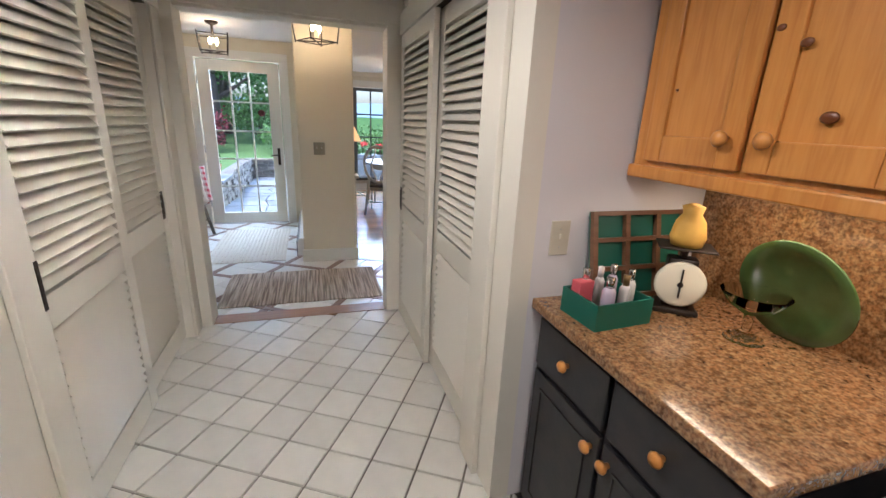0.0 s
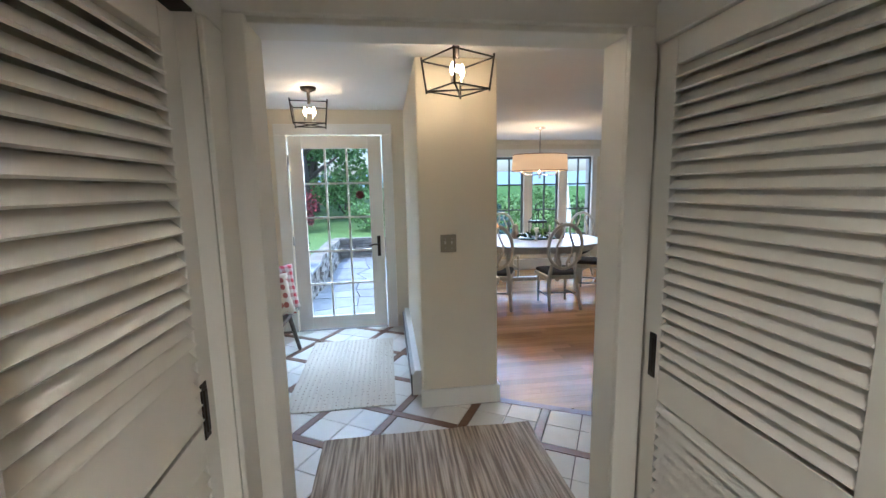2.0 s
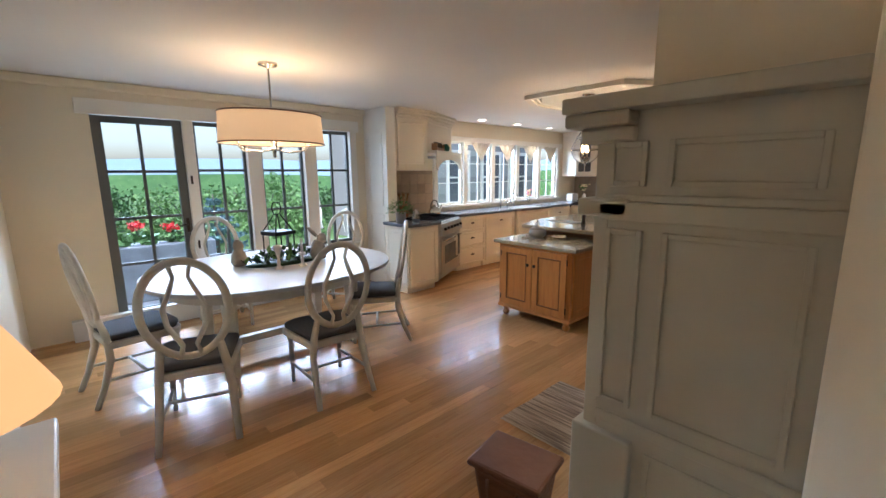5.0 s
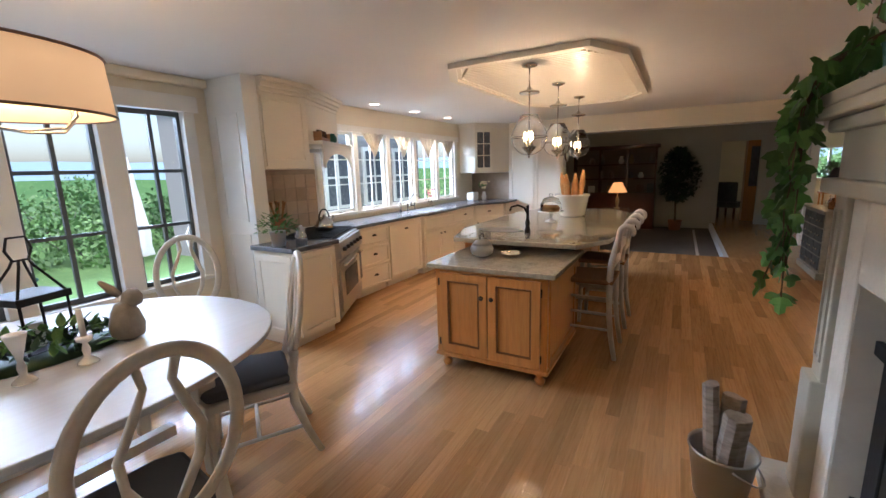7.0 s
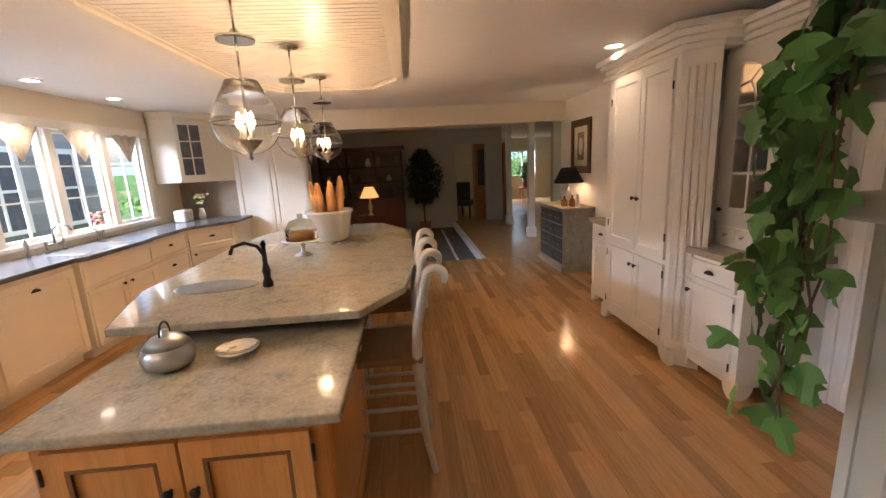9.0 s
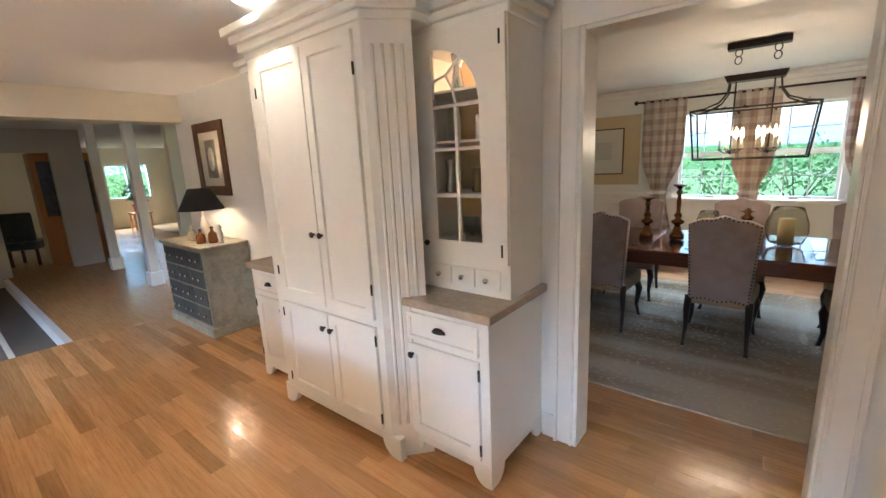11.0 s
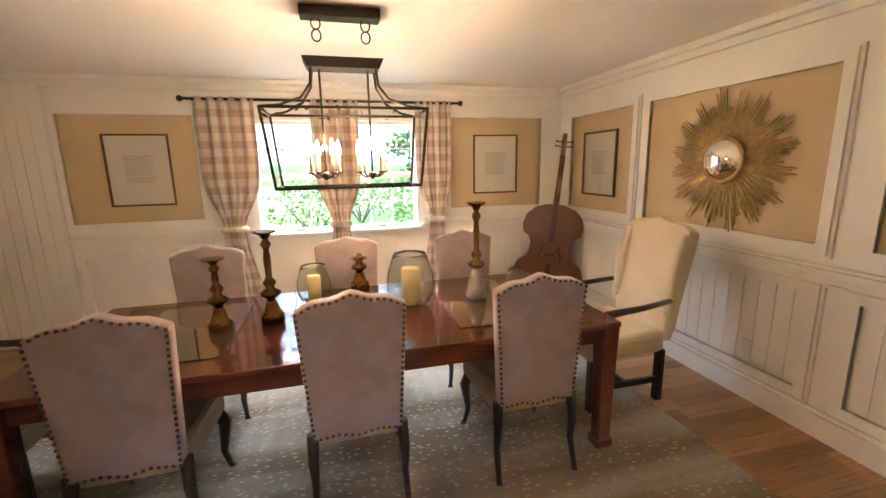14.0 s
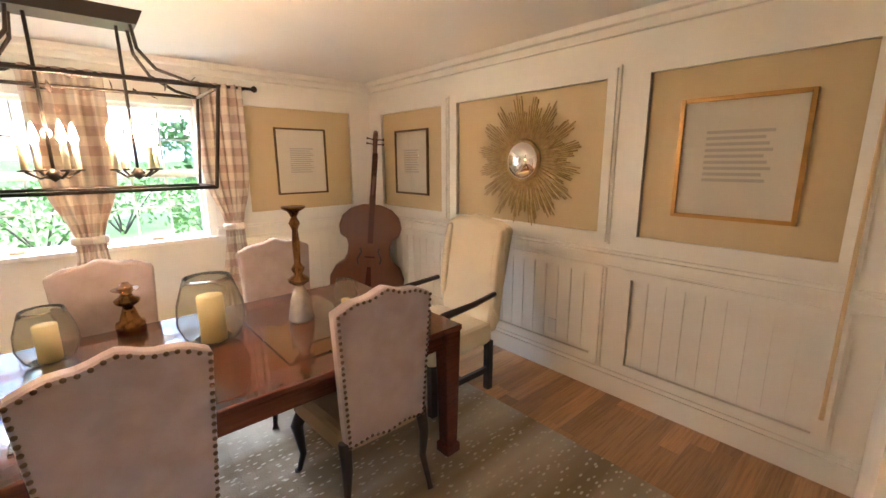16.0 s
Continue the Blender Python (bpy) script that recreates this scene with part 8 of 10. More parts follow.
for k in range(6):
    bm = B(); lathe(bm, ((0.022, 0), (0.022, 1.25), (0.014, 1.3), (0.024, 1.4), (0.014, 1.52), (0.02, 1.66)), 10, pose(0, -0.52 + k * 0.19, 0)); part("baluster", bm, "white", BAL)
bm = B(); bx(bm, -0.05, 0.05, -0.74, -0.64, 0, 1.75); lathe(bm, ((0.05, 1.75), (0.06, 1.78), (0.03, 1.82), (0.001, 1.84)), 12, pose(0, -0.69, 0)); part("newel_post", bm, "white", BAL, bevel=0.005)
bm = B(); lathe(bm, ((0.03, 0), (0.03, 0.02), (0.012, 0.03), (0.02, 0.06), (0.001, 0.065)), 12, pose(7.45, -1.132, 1.745, -90)); solo("iron_hook", bm, "blackiron", "black iron hook on the white boards", "hook")
bm = B(); bx(bm, 7.29, 7.36, -1.132, -1.124, 1.15, 1.27); solo("light_switch", bm, "plate", "beige light switch on the white boards", "light switch", 0.003)
setting("heater_dining", [(5.9, 6.75, -1.155, -1.06, 0.02, 0.2)], "darkframe", "dark baseboard heater of the dining room", "heater", 0.006)

# window
WD = tagged(new("window_3"), "white double window with glazing bars", "window", kind="structure")
for a in ((3.46, 3.54, 0.90, 2.14), (5.16, 5.24, 0.90, 2.14), (4.31, 4.41, 0.97, 2.08)):
    bm = B(); bx(bm, a[0], a[1], -1.33, -1.165, a[2], a[3]); part("window_frame", bm, "white", WD, bevel=0.004)
bm = B(); bx(bm, 3.54, 5.16, -1.33, -1.165, 2.06, 2.14); part("window_frame", bm, "white", WD)
bm = B(); bx(bm, 3.42, 5.28, -1.33, -1.11, 0.90, 0.94); part("window_sill", bm, "white", WD, bevel=0.006)
for x0, x1 in ((3.54, 4.31), (4.41, 5.16)):
    for z0, z1, y in ((0.94, 1.50, -1.24), (1.50, 2.06, -1.27)):
        for a in ((x0, x0 + 0.03, z0, z1), (x1 - 0.03, x1, z0, z1), (x0 + 0.03, x1 - 0.03, z0, z0 + 0.035), (x0 + 0.03, x1 - 0.03, z1 - 0.03, z1)):
            bm = B(); bx(bm, a[0], a[1], y - 0.015, y + 0.015, a[2], a[3]); part("sash", bm, "white", WD)
        pane_grid(WD, x0 + 0.03, x1 - 0.03, z0 + 0.035, z1 - 0.03, 3, 2, y, "white", 0.014, 0.02)
    bm = B(); bx(bm, (x0 + x1) / 2 - 0.04, (x0 + x1) / 2 + 0.04, -1.225, -1.21, 0.945, 0.96); part("latch", bm, "brass", WD)

# curtains on an iron rod
M["check"] = gingham("taupe_cream_check", (0.64, 0.57, 0.48), (0.40, 0.29, 0.235), 7.0)
ROD = thing("curtain_rod", "dark iron curtain rod with ball finials", "curtain rod", pose(0, -1.08, 2.235))
bm = B(); tube(bm, [(3.08, 0, 0), (5.70, 0, 0)], 0.013, 10); part("rod", bm, "iron", ROD)
for x in (3.06, 5.72):
    bm = B(); lathe(bm, ((0.001, -0.03), (0.02, -0.02), (0.028, 0), (0.02, 0.02), (0.001, 0.03)), 12, pose(x, 0, 0)); part("finial", bm, "iron", ROD)
for x in (3.16, 4.36, 5.62):
    bm = B(); bx(bm, x - 0.008, x + 0.008, -0.098, 0.0, -0.02, 0.0); part("bracket", bm, "iron", ROD)


def curtain(x0, x1, pull, label):
    """A pleated panel from the rod to the floor, tied in at the sill's height."""
    bm = B(); nx, nz = 36, 26
    rows = []
    for j in range(nz + 1):
        z = 2.25 - 2.22 * j / nz
        t = math.exp(-((z - 1.02) / 0.28) ** 2) if z > 1.02 else math.exp(-((z - 1.02) / 0.6) ** 2)
        k = 1 - 0.62 * t
        mid = (x0 + x1) / 2 + pull * t
        row = []
        for i in range(nx + 1):
            u = i / nx - 0.5
            row.append(bm.verts.new((mid + u * (x1 - x0) * k, -1.08 + (0.028 * math.sin(u * 2 * math.pi * 5.5 + 0.4) + 0.012 * math.sin(u * 23 + z * 2)) * (0.6 + 0.4 * k) + 0.02, z)))
        rows.append(row)
    for a, b in zip(rows, rows[1:]):
        for i in range(nx):
            f = bm.faces.new((a[i], a[i + 1], b[i + 1], b[i])); f.smooth = True
    c = thing("curtain", label, "curtain", None, "checked curtains")
    p = part("panel", bm, "check", c); so = p.modifiers.new("thick", "SOLIDIFY"); so.thickness = 0.004
    bm = B(); mid = (x0 + x1) / 2 + pull
    tube(bm, [(mid + 0.21 * (x1 - x0) * math.cos(a), -1.055 + 0.055 * math.sin(a), 1.02) for a in [2 * math.pi * i / 18 for i in range(18)]], 0.022, 8, closed=True, flat=1.5); part("tieback", bm, "check", c)
curtain(5.10, 5.62, 0.02, "taupe and cream checked curtain tied at the window's side")
curtain(4.14, 4.60, 0.0, "taupe and cream checked curtain tied between the windows")
curtain(3.18, 3.56, -0.02, "taupe and cream checked curtain tied at the window's side")

# pictures and mirror
M["faint"] = material("faint_grey_print", (0.42, 0.40, 0.35), 0.8)
picture(pose(6.42, -1.172, 1.27, 0, 0, 180), 0.54, 0.66, "thinframe", 0.018, "framed page of script with wide cream mount", 12, 0.46, "faint")
picture(pose(2.89, -1.172, 1.27, 0, 0, 180), 0.53, 0.65, "thinframe", 0.018, "framed page of script with wide cream mount", 12, 0.46, "faint")
picture(pose(1.806, -0.66, 1.26, 0, 0, 90), 0.54, 0.64, "thinframe", 0.02, "framed page of script in a dark frame", 10, 0.44, "faint")
picture(pose(1.806, 2.10, 1.27, 0, 0, 90), 0.57, 0.64, "goldframe", 0.022, "framed sketch of ruled lines in a gilt frame", 9, 0.52, "faint")
SM = thing("sunburst_mirror", "gilt sunburst mirror with convex glass on the tan panel", "mirror", pose(1.806, 1.04, 1.59, 90, 0, 90))
M["gilt"] = material("antique_gilt", (0.44, 0.31, 0.13), 0.45, 0.5, grain=((30.0, 0.5, (0.22, 0.12, 0.04)),))
M["mirror"] = material("mirror_silver", (0.86, 0.86, 0.84), 0.02, 1.0)
n = 168
for i in range(n):
    a = 2 * math.pi * i / n
    r1 = 0.30 + 0.12 * abs(math.sin(a * 8)) ** 1.5 + 0.09 * rng.random()
    bm = B(); tube(bm, [(0.10 * math.cos(a), 0.10 * math.sin(a), 0.018), (r1 * math.cos(a), r1 * math.sin(a), 0.018 + 0.008 * (i % 3))], [0.0075, 0.0042], 5); part("ray", bm, "gilt", SM)
bm = B(); tube(bm, [(0.145 * math.cos(2 * math.pi * i / 40), 0.145 * math.sin(2 * math.pi * i / 40), 0.05) for i in range(40)], 0.014, 8, closed=True); part("rim", bm, "gilt", SM)
bm = B(); lathe(bm, tuple((0.142 * math.cos(t), 0.05 + 0.07 * math.sin(t)) for t in [math.pi / 2 * i / 12 for i in range(12)]) + ((0.001, 0.12),), 40); part("convex_glass", bm, "mirror", SM, "convex mirror glass")
bm = B(); lathe(bm, ((0.14, 0.002), (0.14, 0.05)), 30); part("hub", bm, "gilt", SM)
bm = B(); bx(bm, 1.80, 1.814, 1.30, 1.37, 0.30, 0.41); solo("outlet", bm, "appliance", "white electrical outlet on the wainscot", "outlet", 0.003)

# bass violin in the corner
BV = thing("bass_violin", "brown wooden double bass standing in the corner", "double bass", pose(2.23, -0.72, 0.0, 7, -6, -28))
M["violin"] = material("varnished_violin_wood", (0.13, 0.045, 0.017), 0.35, stretch=(8, 8, 1), grain=((3.0, 0.5, (0.11, 0.032, 0.01)),), coat=0.2)
half = [(0.0, 0.10), (0.14, 0.10), (0.25, 0.15), (0.325, 0.26), (0.33, 0.38), (0.285, 0.50), (0.215, 0.565), (0.19, 0.63), (0.185, 0.72), (0.205, 0.79), (0.26, 0.83), (0.275, 0.92), (0.25, 1.03), (0.18, 1.11), (0.08, 1.155), (0.0, 1.16)]
half = [(x * 1.18, z) for x, z in half]
out = half + [(-x, z) for x, z in reversed(half[1:-1])]
bm = B(); prism(bm, out, -0.09, 0.09, pose(0, 0, 0, 90)); part("body", bm, "violin", BV, bevel=0.018)
bm = B(); tube(bm, [(0, 0.08, 1.10), (0, 0.10, 1.4), (0, 0.06, 1.72), (0, 0.0, 1.86), (0, 0.03, 1.91), (0, 0.06, 1.88), (0, 0.05, 1.85)], [0.035, 0.028, 0.024, 0.026, 0.024, 0.016, 0.008], 10); part("neck", bm, "violin", BV)
bm = B(); bx(bm, -0.028, 0.028, 0.10, 0.12, 0.75, 1.68); part("fingerboard", bm, "mahogany", BV)
bm = B(); bx(bm, -0.05, 0.05, 0.09, 0.15, 0.60, 0.615); prism(bm, ((-0.035, 0.22), (0.035, 0.22), (0.02, 0.5), (-0.02, 0.5)), -0.115, -0.10, pose(0, 0, 0, 90)); part("bridge", bm, "mahogany", BV)
for s in (-1, 1):
    bm = B(); tube(bm, [(s * 0.10, 0.092, 0.70), (s * 0.085, 0.092, 0.66), (s * 0.125, 0.092, 0.58), (s * 0.11, 0.092, 0.53)], [0.012, 0.008, 0.008, 0.012], 6); part("sound_hole", bm, "blackiron", BV)
    for k in range(2):
        bm = B(); tube(bm, [(0, 0.03, 1.78 + k * 0.05), (s * 0.07, 0.03, 1.79 + k * 0.05), (s * 0.09, 0.03, 1.79 + k * 0.05)], [0.006, 0.006, 0.016], 6); part("peg", bm, "mahogany", BV)
bm = B(); tube(bm, [(0, 0, 0.0), (0, 0, 0.11)], 0.008, 6); part("end_pin", bm, "iron", BV)

# table with glass laid on it
M["tablewood"] = material("polished_red_mahogany", (0.10, 0.028, 0.014), 0.12, stretch=(1.2, 16, 16), grain=((3.0, 0.5, (0.05, 0.014, 0.008)), (8.0, 0.3, (0.15, 0.05, 0.025))), coat=0.5)
DT = thing("dining_table", "long polished mahogany dining table with block legs", "table", pose(0, 0, 0))
bm = B(); bx(bm, 3.0, 5.79, 0.46, 1.58, 0.735, 0.765); part("tabletop", bm, "tablewood", DT, bevel=0.006)
bm = B()
for a in ((3.06, 5.73, 0.52, 0.545), (3.06, 5.73, 1.495, 1.52), (3.06, 3.085, 0.545, 1.495), (5.705, 5.73, 0.545, 1.495)):
    bx(bm, *a, 0.63, 0.735)
part("apron", bm, "tablewood", DT, bevel=0.003)
for x in (3.04, 5.75):
    for y in (0.53, 1.51):
        bm = B(); prism(bm, ((-0.05, -0.05), (0.05, -0.05), (0.05, 0.05), (-0.05, 0.05)), 0.0, 0.735, pose(x, y, 0))
        for v in bm.verts:
            if v.co.z < 0.1:
                v.co.x = x + (v.co.x - x) * 0.72; v.co.y = y + (v.co.y - y) * 0.72
        part("leg", bm, "tablewood", DT, bevel=0.008)
        bm = B(); bx(bm, x - 0.048, x + 0.048, y - 0.048, y + 0.048, 0.0, 0.06); part("foot_block", bm, "tablewood", DT, bevel=0.008)
M["tableglass"] = material("greenish_table_glass", (0.9, 0.97, 0.94), 0.01, transmission=1.0, ior=1.45)
for x0, x1 in ((3.35, 3.84), (4.14, 4.66), (4.95, 5.45)):
    bm = B(); bx(bm, x0, x1, 0.62, 1.42, 0.766, 0.772); solo("table_glass", bm, "tableglass", "clear glass sheet laid on the dining table", "glass sheet", 0.002, group="glass sheets on the table").visible_shadow = False

# upholstered side chairs with nailheads
M["velvet"] = material("mauve_grey_velvet", (0.30, 0.235, 0.215), 0.85, grain=((5.0, 0.6, (0.22, 0.165, 0.15)), (11.0, 0.4, (0.38, 0.305, 0.28))), bump=0.12, bscale=300, sheen=0.4)
M["seattan"] = material("tan_seat_fabric", (0.33, 0.245, 0.155), 0.9, grain=((6.0, 0.4, (0.25, 0.18, 0.11)),), bump=0.2, bscale=350)
M["darkleg"] = material("espresso_leg_wood", (0.022, 0.013, 0.010), 0.3)
M["nail"] = material("dark_bronze_nailhead", (0.10, 0.065, 0.035), 0.35, 0.8)
M["creamseat"] = material("cream_upholstery", (0.62, 0.53, 0.36), 0.85, grain=((5.0, 0.3, (0.52, 0.43, 0.28)),), bump=0.12, bscale=300)
bm = B(); lathe(bm, ((0.0085, 0), (0.007, 0.004), (0.001, 0.006)), 8, pose(0, 0, 0, -90)); NAIL = finish("nail", bm, "nail")


def back_outline(w0, w1, z0, z1):
    """The outline of a shaped chair back: w0 wide at its foot, w1 at its shoulders, with a camel top."""
    top = [(w1 * u, z1 - 0.055 * abs(u) ** 1.2 + 0.006 * math.cos(u * 9.5) - 0.006) for u in [1 - 2 * i / 16 for i in range(17)]]
    return [(-w0, z0), (-w0 * 0.45, z0 + 0.012), (0, z0 - 0.006), (w0 * 0.45, z0 + 0.012), (w0, z0)] + top


def side_chair(m):
    """Local -y is the back of the chair."""
    c = thing("side_chair", "mauve velvet dining chair with bronze nailheads and dark cabriole legs", "chair", m, "chairs round the dining table")
    tilt = pose(0, -0.19, 0.0, 2.5, 0, 0)
    out = back_outline(0.20, 0.235, 0.40, 1.075)
    bm = B(); prism(bm, out, -0.035, 0.035, tilt @ pose(0, 0, 0, 90)); part("backrest", bm, "velvet", c, bevel=0.016)
    nails = []
    for a, b in zip(out, out[1:] + out[:1]):
        a, b = Vector(a), Vector(b)
        k = max(1, round((b - a).length / 0.028))
        nails += [a.lerp(b, i / k) for i in range(k)]
    for p in nails:
        q = Vector((p.x * 0.95, 0.745 + (p.y - 0.745) * 0.975))
        share("nail", NAIL, c, tilt @ pose(q.x, -0.036, q.y, 180) )
    bm = B(); prism(bm, ((-0.21, -0.2), (0.21, -0.2), (0.25, 0.27), (-0.25, 0.27)), 0.34, 0.47); part("seat", bm, "seattan", c, "tan upholstered seat", bevel=0.03)
    for s in (-1, 1):
        bm = B(); tube(bm, [(s * 0.20, -0.21, 0.42), (s * 0.205, -0.23, 0.30), (s * 0.205, -0.215, 0.16), (s * 0.21, -0.26, 0.02), (s * 0.21, -0.27, 0.0)], [0.028, 0.026, 0.018, 0.014, 0.018], 8); part("leg", bm, "darkleg", c)
        bm = B(); tube(bm, [(s * 0.21, 0.22, 0.36), (s * 0.235, 0.25, 0.28), (s * 0.22, 0.235, 0.12), (s * 0.235, 0.26, 0.02), (s * 0.24, 0.275, 0.0)], [0.034, 0.032, 0.018, 0.014, 0.020], 8); part("leg", bm, "darkleg", c)
    return c


sc = side_chair(pose(4.385, 1.39, 0.012, 0, 0, 180))
for x, y, turn in ((5.29, 1.40, 181), (3.50, 1.39, 179), (5.30, 0.42, 1), (4.36, 0.40, 0), (3.45, 0.42, -2)):
    copy_thing(sc, pose(x, y, 0.012, 0, 0, turn))


def host_chair(m):
    c = thing("host_armchair", "cream upholstered wing-backed host chair with dark wooden arms", "armchair", m, "host chairs at the table ends")
    tilt = pose(0, -0.25, 0.0, 9, 0, 0)
    bm = B(); prism(bm, back_outline(0.25, 0.29, 0.40, 1.22), -0.05, 0.05, tilt @ pose(0, 0, 0, 90)); part("backrest", bm, "creamseat", c, bevel=0.03)
    for s in (-1, 1):
        bm = B(); prism(bm, ((-0.03, 0.45), (0.06, 0.60), (0.09, 0.9), (0.07, 1.12), (-0.03, 1.16)), s * 0.25 - 0.028, s * 0.25 + 0.028, tilt @ Matrix(((0, 0, 1, 0), (1, 0, 0, 0), (0, 1, 0, 0), (0, 0, 0, 1)))); part("wing", bm, "creamseat", c, bevel=0.02)
        bm = B(); tube(bm, [(s * 0.29, -0.28, 0.70), (s * 0.31, -0.05, 0.68), (s * 0.31, 0.20, 0.665), (s * 0.30, 0.24, 0.64)], [0.018, 0.02, 0.026, 0.02], 8); part("arm", bm, "darkleg", c)
        bm = B(); tube(bm, [(s * 0.30, 0.16, 0.66), (s * 0.28, 0.10, 0.42)], 0.017, 8); part("arm_post", bm, "darkleg", c)
        for y in (-0.26, 0.25):
            bm = B(); bx(bm, s * 0.26 - 0.024, s * 0.26 + 0.024, y - 0.024, y + 0.024, 0, 0.36); part("leg", bm, "darkleg", c, bevel=0.003)
        bm = B(); bx(bm, s * 0.26 - 0.012, s * 0.26 + 0.012, -0.24, 0.23, 0.13, 0.17); part("stretcher", bm, "darkleg", c)
    bm = B(); bx(bm, -0.25, 0.25, -0.012, 0.012, 0.13, 0.17); part("stretcher", bm, "darkleg", c)
    bm = B(); prism(bm, ((-0.28, -0.28), (0.28, -0.28), (0.30, 0.29), (-0.30, 0.29)), 0.34, 0.49); part("seat", bm, "creamseat", c, bevel=0.035)
    return c
hc = host_chair(pose(2.66, 0.96, 0.012, 0, 0, -90))
copy_thing(hc, pose(6.12, 1.02, 0.012, 0, 0, 90))

# candlesticks and hurricane glasses
M["gold"] = material("antique_gold_candlestick", (0.25, 0.13, 0.045), 0.26, 1.0, grain=((25.0, 0.6, (0.11, 0.05, 0.02)),), bump=0.1, bscale=60)
M["mercury"] = material("mercury_glass", (0.55, 0.50, 0.42), 0.2, 0.6, vary=0.4, blotch=30)
def candlestick(x, y, h, label, base="gold"):
    c = thing("candlestick", label, "candlestick", pose(x, y, 0.773), "candlesticks on the table")
    bm = B()
    if base == "gold":
        lathe(bm, ((0.062, 0), (0.062, 0.05), (0.045, 0.06), (0.03, 0.11), (0.022, 0.13)), 18)
    part("base", bm, "gold", c) if base == "gold" else bm.free()
    if base == "mercury":
        bm = B(); lathe(bm, ((0.06, 0), (0.07, 0.02), (0.05, 0.12), (0.025, 0.19)), 8); part("base", bm, "mercury", c, "faceted mercury glass base")
    z = 0.13 if base == "gold" else 0.19
    bm = B(); lathe(bm, ((0.022, z), (0.05, z + 0.02), (0.055, z + 0.035), (0.02, z + 0.06), (0.035, z + 0.09), (0.016, z + 0.12), (0.02, h * 0.7), (0.014, h * 0.8), (0.028, h * 0.86), (0.014, h * 0.91), (0.03, h * 0.96), (0.055, h * 0.98), (0.058, h), (0.04, h * 0.995), (0.001, h * 0.985)), 18); part("stem", bm, "gold", c)
candlestick(4.79, 1.02, 0.50, "tall antique gold candlestick on the dining table")
candlestick(5.04, 1.06, 0.38, "dark turned candlestick on the dining table")
candlestick(3.60, 0.98, 0.60, "tall gold candlestick with mercury glass base", "mercury")
candlestick(4.29, 0.56, 0.22, "short antique gold candlestick on the dining table")
M["hurricane"] = material("smoky_ribbed_glass", (0.80, 0.80, 0.72), 0.05, transmission=0.95, ior=1.15)
M["wax"] = material("ivory_wax", (0.72, 0.58, 0.30), 0.5, vary=0.1)
for x, y, s, cand in ((4.01, 0.95, 1.15, True), (4.58, 0.72, 0.85, True), (3.30, 0.9, 0.55, False)):
    g = thing("hurricane_glass", "ribbed smoky glass hurricane" + (" with ivory candle" if cand else "") + " on the table", "candle holder", pose(x, y, 0.773), "hurricane glasses")
    bm = B(); rr_ = lathe(bm, tuple((r * s, z * s) for r, z in ((0.05, 0.0), (0.10, 0.02), (0.125, 0.09), (0.12, 0.16), (0.095, 0.24), (0.085, 0.27))), 40, closed=False)
    for ring_ in rr_:
        for i, v in enumerate(ring_):
            if i % 2:
                v.co.x *= 0.965; v.co.y *= 0.965
    o = part("glass", bm, "hurricane", g); so = o.modifiers.new("thick", "SOLIDIFY"); so.thickness = 0.003; o.visible_shadow = False
    bm = B(); lathe(bm, ((0.05 * s, 0), (0.001, 0.004)), 20); part("base", bm, "hurricane", g)
    bm = B(); lathe(bm, ((0.048 * s, 0.005), (0.048 * s, 0.19 * s if cand else 0.05 * s), (0.001, 0.185 * s if cand else 0.05 * s)), 20); part("candle", bm, "wax", g)

# lantern chandelier
LC = thing("lantern_chandelier", "rectangular black iron lantern chandelier with candle bulbs, lit", "chandelier", pose(4.325, 0.86, 0))
bm = B(); bx(bm, -0.21, 0.21, -0.055, 0.055, DH - 0.05, DH); part("canopy", bm, "iron", LC, bevel=0.006)
for s in (-1, 1):
    bm = B()
    for z in (DH - 0.075, DH - 0.135):
        tube(bm, [(s * 0.13 + 0.024 * math.cos(a), 0, z + 0.03 * math.sin(a)) for a in [2 * math.pi * i / 14 for i in range(14)]], 0.004, 6, closed=True)
    part("chain", bm, "iron", LC)
bm = B(); prism(bm, ((-0.19, -0.07), (0.19, -0.07), (0.19, 0.07), (-0.19, 0.07)), 2.115, 2.165)
for v in bm.verts:
    if v.co.z > 2.14:
        v.co.x *= 1.12; v.co.y *= 1.2
part("crown_plate", bm, "iron", LC)
T1, T0, Z1, Z0 = (0.425, 0.19), (0.385, 0.155), 1.895, 1.485
for sx in (-1, 1):
    for sy in (-1, 1):
        bm = B(); tube(bm, [(sx * 0.17, sy * 0.05, 2.12), (sx * 0.18, sy * 0.06, 2.03), (sx * 0.23, sy * 0.09, 1.955), (sx * 0.33, sy * 0.15, 1.91), (sx * T1[0], sy * T1[1], Z1)], 0.007, 6); part("scroll_arm", bm, "iron", LC)
        bm = B(); tube(bm, [(sx * T1[0], sy * T1[1], Z1), (sx * T0[0], sy * T0[1], Z0)], 0.008, 6); part("corner_post", bm, "iron", LC)
for (a, b), z in ((T1, Z1), (T0, Z0)):
    for p, q in (((-a, -b), (a, -b)), ((a, -b), (a, b)), ((a, b), (-a, b)), ((-a, b), (-a, -b))):
        bm = B(); tube(bm, [(*p, z), (*q, z)], 0.008, 6); part("frame_bar", bm, "iron", LC)
